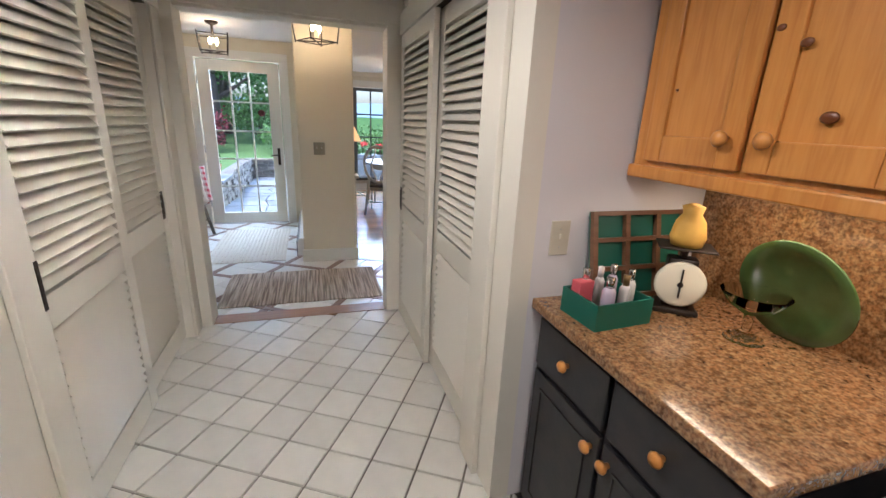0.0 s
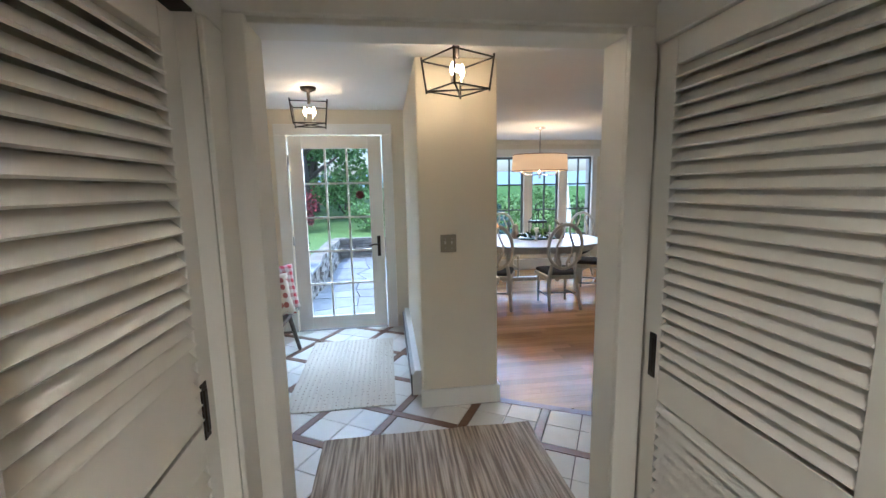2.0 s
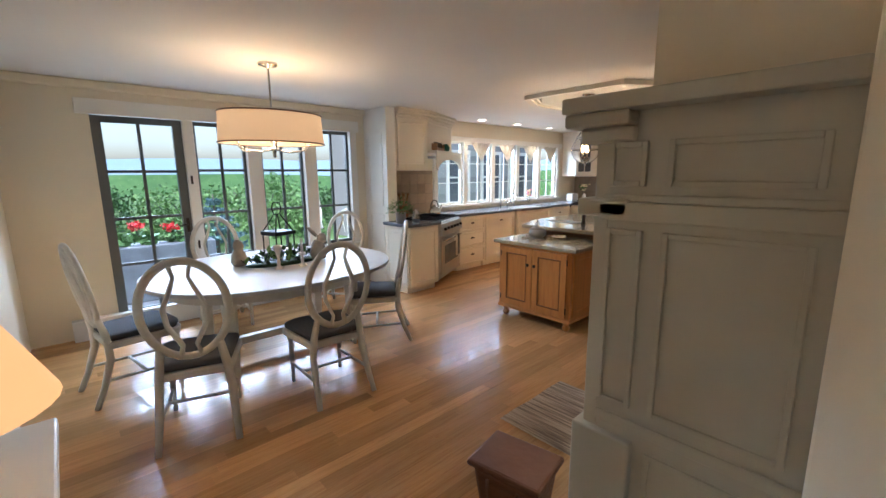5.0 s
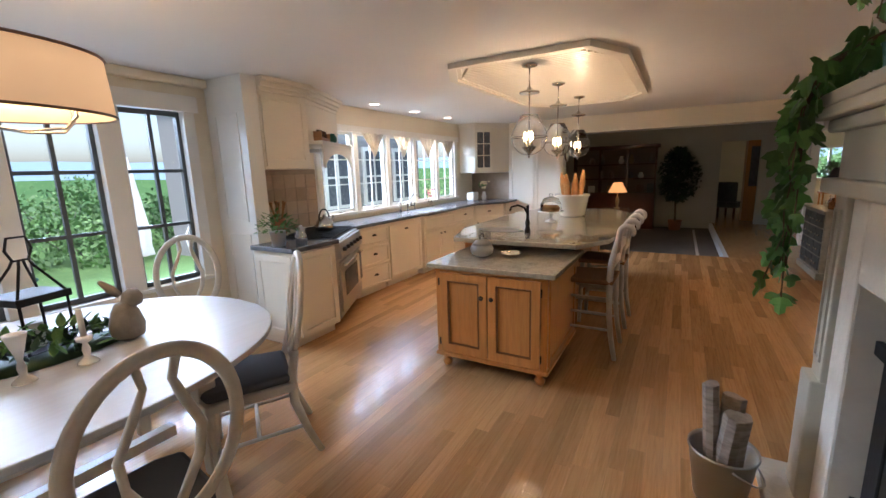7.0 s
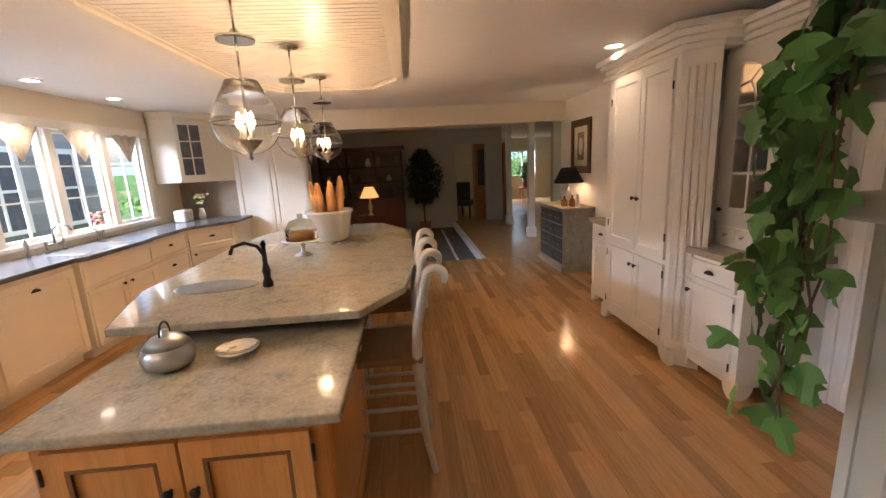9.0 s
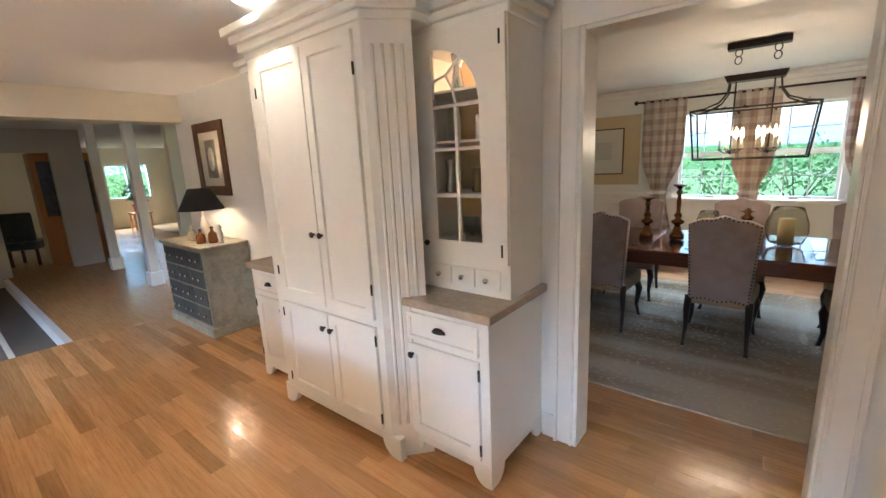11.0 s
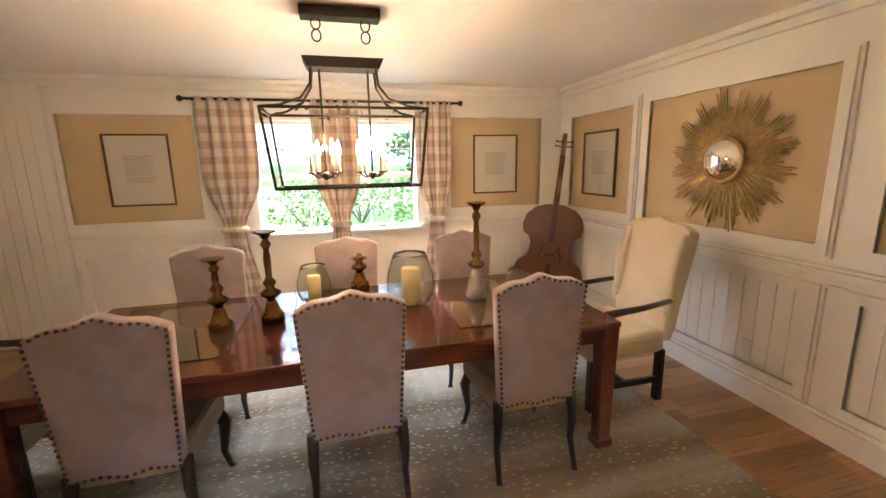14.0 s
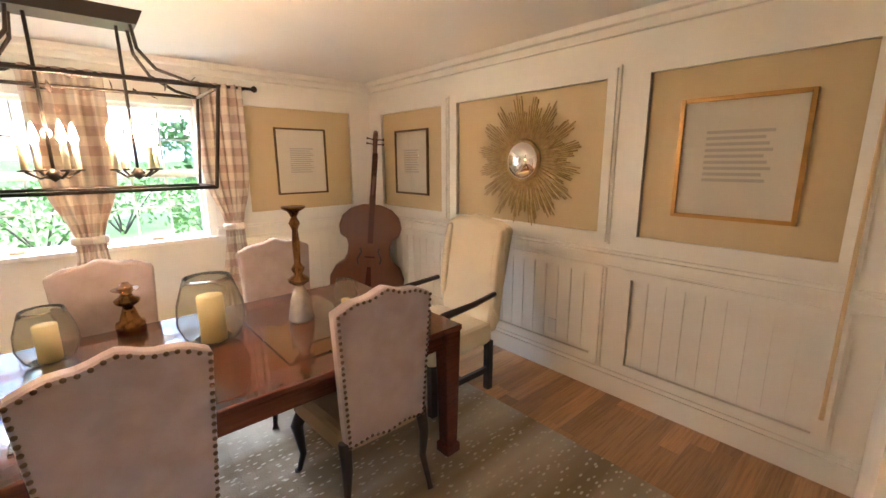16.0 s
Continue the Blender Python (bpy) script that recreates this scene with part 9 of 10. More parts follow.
for s in (-1, 1):
    bm = B(); tube(bm, [(s * 0.13, 0, 2.12), (s * 0.13, 0, 1.56)], 0.006, 6); part("rod", bm, "iron", LC)
    for p in (((-T1[0], s * T1[1], Z1), (T1[0], s * T1[1], Z1), (T0[0], s * T0[1], Z0), (-T0[0], s * T0[1], Z0)), ((s * T1[0], -T1[1], Z1), (s * T1[0], T1[1], Z1), (s * T0[0], T0[1], Z0), (s * T0[0], -T0[1], Z0))):
        bm = B(); bm.faces.new([bm.verts.new(q) for q in p]); g = part("pane", bm, "warmglass", LC); g.visible_shadow = False
        so = g.modifiers.new("thick", "SOLIDIFY"); so.thickness = 0.002
    bm = B(); lathe(bm, ((0.001, 1.52), (0.02, 1.535), (0.026, 1.55), (0.01, 1.57)), 12, pose(s * 0.13, 0, 0)); part("hub", bm, "iron", LC)
    for k in range(4):
        a = k * math.pi / 2 + 0.5
        p = Vector((s * 0.13 + 0.085 * math.cos(a), 0.085 * math.sin(a), 0))
        bm = B(); tube(bm, [(s * 0.13, 0, 1.55), (s * 0.13 + 0.045 * math.cos(a), 0.045 * math.sin(a), 1.535), (p.x, p.y, 1.56)], 0.005, 6); lathe(bm, ((0.02, 1.56), (0.022, 1.566), (0.010, 1.568)), 10, pose(p.x, p.y, 0)); part("candle_arm", bm, "iron", LC)
        bm = B(); lathe(bm, ((0.0105, 1.567), (0.0105, 1.655), (0.005, 1.657)), 8, pose(p.x, p.y, 0)); part("candle_sleeve", bm, "plate", LC)
        bm = B(); lathe(bm, ((0.005, 1.657), (0.0155, 1.68), (0.009, 1.72), (0.001, 1.745)), 10, pose(p.x, p.y, 0)); part("bulb", bm, "bulb", LC, "lit candle bulb")
    lamp("chandelier_light", "POINT", pose(4.325 + s * 0.13, 0.86, 1.70), CHANDELIER, (1.0, 0.70, 0.42), radius=0.015)
me = leaf_mesh("metal_leaf", 0.05, "iron", False)
for i in range(14):
    x = -0.4 + 0.8 * i / 13
    share("metal_leaf", me, LC, pose(x, 0.1 * math.sin(i * 2.1), 1.88 + 0.03 * math.sin(i * 1.3), 40 * (i % 3), 30, i * 50))

# antelope-patterned rug
def antelope(name):
    """Pale flecks on a beige ground that darkens to brown in wavy bands along the rug."""
    m = material(name, (0.40, 0.35, 0.27), 0.95, bump=0.4, bscale=120)

    def make(t, co):
        n, l = t.nodes, t.links
        mp = n.new("ShaderNodeMapping"); mp.inputs["Scale"].default_value = (0.35, 2.6, 1.0)
        l.new(co, mp.inputs["Vector"])
        nz = n.new("ShaderNodeTexNoise"); nz.inputs["Scale"].default_value = 1.0; nz.inputs["Detail"].default_value = 3.0
        l.new(mp.outputs["Vector"], nz.inputs["Vector"])
        band = n.new("ShaderNodeMapRange"); band.inputs["From Min"].default_value, band.inputs["From Max"].default_value = 0.40, 0.62
        l.new(nz.outputs["Fac"], band.inputs["Value"])
        ground = n.new("ShaderNodeMix"); ground.data_type = "RGBA"
        ground.inputs[6].default_value, ground.inputs[7].default_value = (0.43, 0.39, 0.31, 1), (0.20, 0.15, 0.09, 1)
        l.new(band.outputs["Result"], ground.inputs["Factor"])
        m2 = n.new("ShaderNodeMapping"); m2.inputs["Scale"].default_value = (0.7, 1.5, 1.0)
        l.new(co, m2.inputs["Vector"])
        v = n.new("ShaderNodeTexVoronoi"); v.inputs["Scale"].default_value = 26.0
        l.new(m2.outputs["Vector"], v.inputs["Vector"])
        g = n.new("ShaderNodeMapRange"); g.inputs["From Min"].default_value, g.inputs["From Max"].default_value = 0.30, 0.16
        l.new(v.outputs["Distance"], g.inputs["Value"])
        mx = n.new("ShaderNodeMix"); mx.data_type = "RGBA"
        mx.inputs[7].default_value = (0.52, 0.48, 0.38, 1)
        l.new(ground.outputs[2], mx.inputs[6]); l.new(g.outputs["Result"], mx.inputs["Factor"])
        return mx.outputs[2]

    return pattern(m, make)


M["antelope"] = antelope("grey_cream_antelope_rug")
rug("dining_rug", 2.46, 6.45, -0.25, 2.62, "antelope", "grey and cream antelope patterned rug under the dining table", 0.06, 0.011)

# ---------------------------------------------------------------- outdoors
M["slate"] = material("blue_grey_flagstone", (0.20, 0.22, 0.25), 0.6, grain=((5.0, 0.5, (0.13, 0.14, 0.16)),), bump=0.15, bscale=20, object_random=0.25)
M["drystone"] = material("grey_field_stone", (0.24, 0.225, 0.20), 0.8, grain=((8.0, 0.6, (0.13, 0.12, 0.11)),), bump=0.4, bscale=18, object_random=0.35)
M["gravel"] = material("grey_stone_dust", (0.20, 0.20, 0.19), 0.9, bump=0.3, bscale=90, vary=0.2)
M["leaf_a"] = material("garden_leaf_green", (0.085, 0.18, 0.05), 0.6, object_random=0.5)
M["leaf_b"] = material("garden_leaf_light", (0.15, 0.27, 0.08), 0.6, object_random=0.45)
M["leaf_c"] = material("blue_spruce_needles", (0.085, 0.155, 0.165), 0.6, object_random=0.4)
M["leaf_r"] = material("red_maple_leaf", (0.24, 0.05, 0.06), 0.6, object_random=0.45)
M["treebark"] = material("grey_brown_bark", (0.11, 0.09, 0.075), 0.9, bump=0.6, bscale=12, vary=0.3)
# pale blue base colour stands in for the haze of distance
M["hill"] = material("haze_tinted_hill", (0.23, 0.32, 0.39), 1.0, grain=((0.03, 0.4, (0.23, 0.34, 0.36)),))
M["hillnear"] = material("wooded_green_hill", (0.075, 0.16, 0.05), 1.0, grain=((0.12, 0.6, (0.05, 0.11, 0.035)), (0.6, 0.5, (0.12, 0.22, 0.07))), bump=1.0, bscale=0.6)
M["shingle"] = material("weathered_grey_shingle", (0.30, 0.29, 0.28), 0.85, object_random=0.25, bump=0.2, bscale=40)
M["umbrella"] = material("cream_umbrella_cloth", (0.66, 0.63, 0.55), 0.85)
M["redflower"] = material("red_geranium", (0.60, 0.03, 0.035), 0.6)


def cloud(seed, n, shapes, size, thin=0.5):
    """Many small leaves scattered in the outer part of ellipsoids (centre, radii): vertices and faces."""
    g = np.random.default_rng(seed)
    per = max(1, n // len(shapes))
    vs, k = [], 0
    for c, r in shapes:
        d = g.normal(size=(per, 3)); d /= np.linalg.norm(d, axis=1)[:, None]
        rad = (thin + (1 - thin) * g.random(per) ** 0.5) * (0.82 + 0.18 * np.sin(5 * d[:, 0] + 3 * d[:, 2] + seed) + 0.12 * np.sin(9 * d[:, 1] + seed))
        p = np.array(c) + d * rad[:, None] * np.array(r)
        a = g.normal(size=(per, 3)); a /= np.linalg.norm(a, axis=1)[:, None]
        b = np.cross(a, g.normal(size=(per, 3))); b /= np.linalg.norm(b, axis=1)[:, None]
        s = size * (0.6 + 0.8 * g.random(per))[:, None]
        vs.append(np.stack([p - a * s * 0.5, p + b * s * 0.32, p + a * s * 0.6, p - b * s * 0.32], 1).reshape(-1, 3))
    v = np.concatenate(vs)
    return v, np.arange(len(v)).reshape(-1, 4)


def leaves(name, parent, seed, n, shapes, size, mat, thin=0.5):
    v, f = cloud(seed, n, shapes, size, thin)
    me = bpy.data.meshes.new(name)
    me.from_pydata(v.tolist(), [], f.tolist())
    me.materials.append(M[mat])
    ob = new(name, me)
    ob.parent = parent
    return tagged(ob, kind="stuff")


def bush(x, y, z, r, h, n, mat, seed, label, size=0.07):
    b = thing("shrub", label, "shrub", pose(x, y, z))
    bm = B()
    for i in range(5):
        a = i * 1.256 + seed
        tube(bm, [(0, 0, 0), (0.3 * r * math.cos(a), 0.3 * r * math.sin(a), h * 0.4), (0.6 * r * math.cos(a), 0.6 * r * math.sin(a), h * 0.75)], [0.03, 0.02, 0.008], 5)
    part("stems", bm, "treebark", b)
    shapes = [((0, 0, h * 0.55), (r, r, h * 0.5))] + [((0.5 * r * math.cos(i * 2.1 + seed), 0.5 * r * math.sin(i * 2.1 + seed), h * (0.5 + 0.2 * (i % 2))), (r * 0.55, r * 0.55, h * 0.42)) for i in range(4)]
    leaves("crown", b, seed, n, shapes, size, mat, 0.35)


def tree(x, y, z, h, r, n, mat, seed, label, size=0.16, low=0.25):
    """A tapered trunk with limbs and a crown of many leaves in uneven masses."""
    t = thing("tree", label, "tree", pose(x, y, z))
    g = random.Random(seed)
    bm = B(); lean = g.uniform(-0.5, 0.5)
    tube(bm, [(0, 0, 0), (0.1 * lean, 0, h * 0.25), (0.5 * lean, 0.2 * lean, h * 0.55), (0.6 * lean, 0.2, h * 0.85)], [0.05 * h ** 0.6 * 1.6, 0.05 * h ** 0.6 * 1.2, 0.05 * h ** 0.6 * 0.7, 0.02], 9)
    shapes = []
    for i in range(11):
        a, zz = i * 2.399 + seed, h * (low + (0.95 - low) * i / 10)
        rr = r * (0.45 + 0.55 * math.sin(math.pi * (0.15 + 0.8 * i / 10)))
        tip = (rr * 0.72 * math.cos(a), rr * 0.72 * math.sin(a), zz + 0.08 * h)
        tube(bm, [(0.3 * lean, 0, zz - 0.08 * h), (tip[0] * 0.5, tip[1] * 0.5, zz), tip], [0.035 * h ** 0.5, 0.022 * h ** 0.5, 0.008], 6)
        shapes.append((tip, (r * g.uniform(0.34, 0.5), r * g.uniform(0.34, 0.5), h * g.uniform(0.10, 0.16))))
    part("trunk", bm, "treebark", t)
    leaves("crown", t, seed, n, shapes, size, mat, 0.2)


# terrace, stone walls and raised lawn
setting("patio_bed", [(-1.55, 6.6, 6.5, 12.2, -0.24, -0.13)], "gravel", "grey stone dust bed under the flagstones", "patio bed")
PT = tagged(new("patio"), "blue grey flagstone patio", "patio", kind="structure")
g = random.Random(3)
nodes = {(i, j): (-1.5 + i * 0.62 + g.uniform(-0.14, 0.14), 6.58 + j * 0.5 + g.uniform(-0.12, 0.12)) for i in range(14) for j in range(12)}
for i in range(13):
    for j in range(11):
        q = [nodes[i, j], nodes[i + 1, j], nodes[i + 1, j + 1], nodes[i, j + 1]]
        cx3, cy3 = sum(p[0] for p in q) / 4, sum(p[1] for p in q) / 4
        bm = B(); prism(bm, [(cx3 + (x - cx3) * 0.965, cy3 + (y - cy3) * 0.965) for x, y in q], -0.13, -0.10 + 0.006 * g.random()); part("flagstone", bm, "slate", PT)
lawn = B()
prism(lawn, ((-16, 7.3), (-1.8, 7.3), (-1.8, 12.35), (1.2, 12.35), (1.2, 30), (-16, 30)), -0.25, 0.36)
for v in lawn.verts:
    if v.co.y > 20 and v.co.z > 0:
        v.co.z = 1.1
tagged(new("lawn", finish("lawn", lawn, "grass")), "raised green lawn behind the stone wall", "lawn", kind="structure")
SW = thing("stone_wall", "dry-laid grey stone retaining wall round the patio", "wall")
bm = B(); bx(bm, -1.80, -1.62, 7.3, 12.3, -0.24, 0.36); bx(bm, -1.62, 1.3, 12.17, 12.35, -0.24, 0.36); part("core", bm, "gravel", SW)
cnt = 0
def course(p0, p1, z, hh):
    global cnt
    d = (Vector(p1) - Vector(p0)); L = d.length; d.normalize(); nrm = Vector((d.y, -d.x, 0)); s = 0.0
    while s < L - 0.05:
        w = min(g.uniform(0.16, 0.42), L - s)
        dep = g.uniform(0.10, 0.16)
        a = Vector(p0) + d * (s + 0.006); b = Vector(p0) + d * (s + w - 0.006)
        bm = B()
        k = [g.uniform(-0.008, 0.008) for _ in range(4)]
        prism(bm, [(q.x, q.y) for q in (a - nrm * 0.02, b - nrm * 0.02, b + nrm * (dep + k[0]), a + nrm * (dep + k[1]))], z + 0.004 + k[2] * 0.3, z + hh - 0.004 + k[3] * 0.3)
        part("stone", bm, "drystone", SW)
        cnt += 1
        s += w
for k in range(8):
    course((-1.64, 7.3, 0), (-1.64, 12.2, 0), -0.2 + k * 0.075, 0.075)
for k in range(8):
    course((-1.5, 12.19, 0), (1.3, 12.19, 0), -0.2 + k * 0.075, 0.075)
bm = B(); bx(bm, -1.95, -1.42, 7.6, 8.5, 0.38, 0.43); solo("stone_slab", bm, "slate", "flat slate slab on top of the stone wall", "slab", 0.01)
bm = B(); lathe(bm, ((0.11, 0), (0.12, 0.02), (0.16, 0.2), (0.165, 0.21), (0.14, 0.2), (0.001, 0.17)), 18); solo("planter", bm, "terracotta", "terracotta planter on the slate slab", "planter", m=pose(-1.68, 8.15, 0.43))
bush(-1.68, 8.15, 0.60, 0.2, 0.3, 220, "leaf_b", 31, "small leafy plant in the terracotta planter", 0.05)

bush(-0.75, 13.6, 0.36, 0.75, 0.85, 2200, "leaf_b", 1, "rounded light green shrub on the lawn", 0.07)
bush(-3.1, 13.8, 0.36, 0.9, 1.5, 2400, "leaf_r", 2, "red leaved maple shrub on the lawn", 0.08)
bush(0.4, 14.8, 0.36, 0.8, 0.9, 1800, "leaf_a", 3, "dark green garden shrub", 0.08)
bush(-1.9, 17.5, 0.7, 1.6, 1.5, 2600, "leaf_b", 4, "broad light green shrub at the lawn's edge", 0.11)
bush(-4.6, 17.0, 0.6, 1.5, 1.7, 2200, "leaf_a", 5, "broad green shrub at the lawn's edge", 0.11)
bush(-2.4, 9.2, 0.36, 0.4, 0.3, 600, "leaf_b", 6, "low green plants along the wall", 0.05)
tree(-3.0, 16.0, 0.4, 6.5, 3.0, 6000, "leaf_a", 7, "spreading old apple tree on the lawn", 0.13, 0.3)
for i, (x, y, h, r) in enumerate(((-7.5, 21, 9, 4), (-4.2, 24, 10, 3.8), (-11, 17, 9, 4), (-3.4, 20, 7, 2.8), (-9.5, 26, 9, 4))):
    tree(x, y, 0.2, h, r, 4200, "leaf_b" if i % 2 else "leaf_a", 20 + i, "leafy green tree behind the lawn", 0.24, 0.12)

# beyond the nook windows: shrubs below the terrace, spruce, umbrella, planter
for i, (x, y, r, h, mt) in enumerate(((2.6, 16.4, 1.6, 1.35, "leaf_b"), (5.6, 16.8, 1.7, 1.5, "leaf_b"), (8.4, 18.0, 1.8, 1.8, "leaf_a"), (3.8, 19.5, 1.9, 1.9, "leaf_b"), (11.0, 19.5, 2.2, 2.0, "leaf_b"), (6.6, 21.5, 2.1, 2.2, "leaf_b"), (14.0, 21.0, 2.4, 2.3, "leaf_a"), (0.9, 21.0, 1.8, 2.0, "leaf_a"))):
    bush(x, y, -0.7, r, h, 2300, mt, 50 + i, "dense green shrub below the terrace", 0.12)
SPC = thing("blue_spruce", "blue spruce with tiered branches below the terrace", "tree", pose(3.1, 14.5, -0.75))
bm = B(); tube(bm, [(0, 0, 0), (0, 0, 1.9)], [0.07, 0.01], 8); part("trunk", bm, "treebark", SPC)
leaves("crown", SPC, 77, 3800, [((0.75 * (1 - k / 9) * math.cos(a), 0.75 * (1 - k / 9) * math.sin(a), 0.2 + 0.19 * k), (0.38 * (1.1 - k / 9), 0.38 * (1.1 - k / 9), 0.08)) for k in range(9) for a in (0.3 * k, 0.3 * k + 1.57, 0.3 * k + 3.14, 0.3 * k + 4.71)], 0.07, "leaf_c", 0.1)
UM = thing("patio_umbrella", "closed cream patio umbrella on its pole", "umbrella", pose(4.09, 11.6, -0.10) @ Matrix.Diagonal((1.1, 1.1, 0.86, 1)))
bm = B(); tube(bm, [(0, 0, 0), (0, 0, 2.3)], 0.02, 8); part("pole", bm, "iron", UM)
bm = B(); rr_ = lathe(bm, ((0.16, 0.75), (0.14, 0.9), (0.15, 1.1), (0.09, 1.7), (0.03, 2.25)), 16)
for ring_ in rr_:
    for i, v in enumerate(ring_):
        if i % 2:
            v.co.x *= 0.72; v.co.y *= 0.72
part("canopy", bm, "umbrella", UM)
bm = B(); lathe(bm, ((0.25, 0), (0.25, 0.05), (0.04, 0.08), (0.03, 0.3)), 16); part("base", bm, "iron", UM)
PB = thing("garden_table", "white metal garden table on the patio", "table", pose(5.2, 11.0, -0.10))
bm = B(); lathe(bm, ((0.55, 0.70), (0.56, 0.72), (0.001, 0.725)), 30); part("tabletop", bm, "ceramic", PB)
for a in range(4):
    bm = B(); tube(bm, [(0.45 * math.cos(a * 1.571), 0.45 * math.sin(a * 1.571), 0), (0.3 * math.cos(a * 1.571), 0.3 * math.sin(a * 1.571), 0.7)], 0.015, 6); part("leg", bm, "ceramic", PB)
for x, y, t_ in ((4.5, 10.7, 60), (5.9, 11.2, 250), (5.2, 11.85, 180)):
    c = thing("garden_chair", "white wire garden chair on the patio", "chair", pose(x, y, -0.10, 0, 0, t_), "garden chairs")
    bm = B(); lathe(bm, ((0.22, 0.43), (0.22, 0.45), (0.001, 0.45)), 20); part("seat", bm, "ceramic", c)
    bm = B(); tube(bm, [(-0.22, -0.18, 0.44), (-0.24, -0.24, 0.75), (-0.12, -0.28, 0.92), (0.12, -0.28, 0.92), (0.24, -0.24, 0.75), (0.22, -0.18, 0.44)], 0.012, 6)
    for k in range(4):
        tube(bm, [(-0.15 + k * 0.1, -0.2, 0.45), (-0.1 + k * 0.066, -0.275, 0.91)], 0.006, 5)
    part("back", bm, "ceramic", c)
    for sx in (-1, 1):
        for sy in (-1, 1):
            bm = B(); tube(bm, [(sx * 0.15, sy * 0.15, 0.43), (sx * 0.2, sy * 0.2, 0)], 0.01, 6); part("leg", bm, "ceramic", c)
LP = thing("flower_planter", "grey stone planter of red geraniums outside the window", "planter", pose(1.55, 10.9, -0.10))
bm = B(); prism(bm, ((-0.6, -0.2), (0.6, -0.2), (0.6, 0.2), (-0.6, 0.2)), 0, 0.75); part("box", bm, "slate", LP, bevel=0.02)
leaves("foliage", LP, 91, 500, [((0.3 * k - 0.45, 0, 0.82), (0.22, 0.2, 0.12)) for k in range(4)], 0.08, "leaf_a", 0.1)
leaves("flowers", LP, 92, 260, [((-0.3, 0, 1.0), (0.12, 0.1, 0.08)), ((0.1, 0, 0.95), (0.14, 0.1, 0.08)), ((0.4, 0, 1.02), (0.1, 0.1, 0.06))], 0.05, "redflower", 0.1)
# shingled wing seen over the sink
WG = thing("house_wing", "grey shingled wing of the house with white windows", "house", pose(6.6, 12.6, 0))
bm = B(); bx(bm, 0, 6.0, 0.06, 3, -0.25, 3.4); part("wall", bm, "shingle", WG)
bm = B(); prism(bm, ((-0.3, 3.3), (-0.3, 3.45), (1.6, 4.6), (3.4, 3.45), (3.4, 3.3)), 0, 6.4, Matrix(((0, 0, 1, -0.2), (1, 0, 0, 0), (0, 1, 0, 0), (0, 0, 0, 1)))); part("roof", bm, "slate", WG)
bm = B(); bx(bm, 0, 6.0, 0, 0.05, 0, 0.15, pose(0, 0, 0, 7, 0, 0)); me = finish("shingle_course", bm, "shingle")
for k in range(24):
    share("shingle_course", me, WG, pose(0, 0.03, -0.2 + k * 0.15))
for x in (0.5, 1.9, 3.3, 4.6):
    bm = B()
    for a in ((x, x + 0.08, 0.7, 2.2), (x + 0.82, x + 0.9, 0.7, 2.2), (x + 0.08, x + 0.82, 0.7, 0.78), (x + 0.08, x + 0.82, 2.1, 2.2), (x + 0.43, x + 0.47, 0.78, 2.1), (x + 0.08, x + 0.43, 1.42, 1.47), (x + 0.47, x + 0.82, 1.42, 1.47)):
        bx(bm, a[0], a[1], -0.05, 0.02, a[2], a[3])
    w = part("window", bm, "ceramic", WG, "white window frame")
    bm = B(); bx(bm, x + 0.08, x + 0.82, -0.02, -0.01, 0.78, 2.1); part("pane", bm, "soapstone", w)

# garden on the dining room side
for i, (x, y, r, h, mt) in enumerate(((2.2, -7.0, 1.4, 1.7, "leaf_b"), (5.0, -8.0, 1.6, 1.6, "leaf_b"), (7.5, -7.0, 1.5, 2.0, "leaf_b"), (3.6, -10.5, 1.8, 2.0, "leaf_b"), (0.0, -9.5, 1.8, 2.6, "leaf_b"), (9.5, -10.5, 2.0, 2.8, "leaf_b"))):
    bush(x, y, -0.25, r, h, 800, mt, 70 + i, "light green shrub outside the dining room", 0.11)
for i, (x, y, h, r) in enumerate(((-0.5, -14, 8, 3.6), (10.5, -14, 8, 3.6), (-5, -12, 9, 4))):
    tree(x, y, -0.3, h, r, 3400, "leaf_b" if i % 2 else "leaf_a", 120 + i, "leafy tree outside the dining room", 0.24, 0.12)
for i, (x, y) in enumerate(((23.5, 0.0), (24.5, 2.4), (23.0, 4.0))):
    bush(x, y, -0.25, 1.3, 2.4, 1200, "leaf_b", 90 + i, "green shrub outside the far window", 0.12)

# distance: wooded slopes and a ridge with haze put into its colour
def ridge(name, r0, z0, top, mat, label, seed):
    bm = B(); n = 140
    lo = [bm.verts.new((4 + r0 * math.cos(2 * math.pi * i / n), 4 + r0 * math.sin(2 * math.pi * i / n), z0)) for i in range(n)]
    hi = [bm.verts.new((4 + r0 * 1.12 * math.cos(2 * math.pi * i / n), 4 + r0 * 1.12 * math.sin(2 * math.pi * i / n), top * (0.75 + 0.35 * noise.noise((math.cos(2 * math.pi * i / n) * 3, math.sin(2 * math.pi * i / n) * 3, seed)) + 0.06 * noise.noise((i * 0.9, seed, 0))))) for i in range(n)]
    for i in range(n):
        f = bm.faces.new((lo[i], lo[(i + 1) % n], hi[(i + 1) % n], hi[i])); f.smooth = True
    tagged(new(name, finish(name, bm, mat)), label, "backdrop", kind="structure")
ridge("backdrop_near", 90, -8, 2.6, "hillnear", "wooded green slope in the distance", 1.0)
ridge("backdrop_far", 900, -30, 46, "hill", "ridge on the horizon tinted blue green for haze", 4.0)
BELT = thing("far_woods", "belt of far green trees below the house", "woods")
gg = random.Random(9)
shapes = []
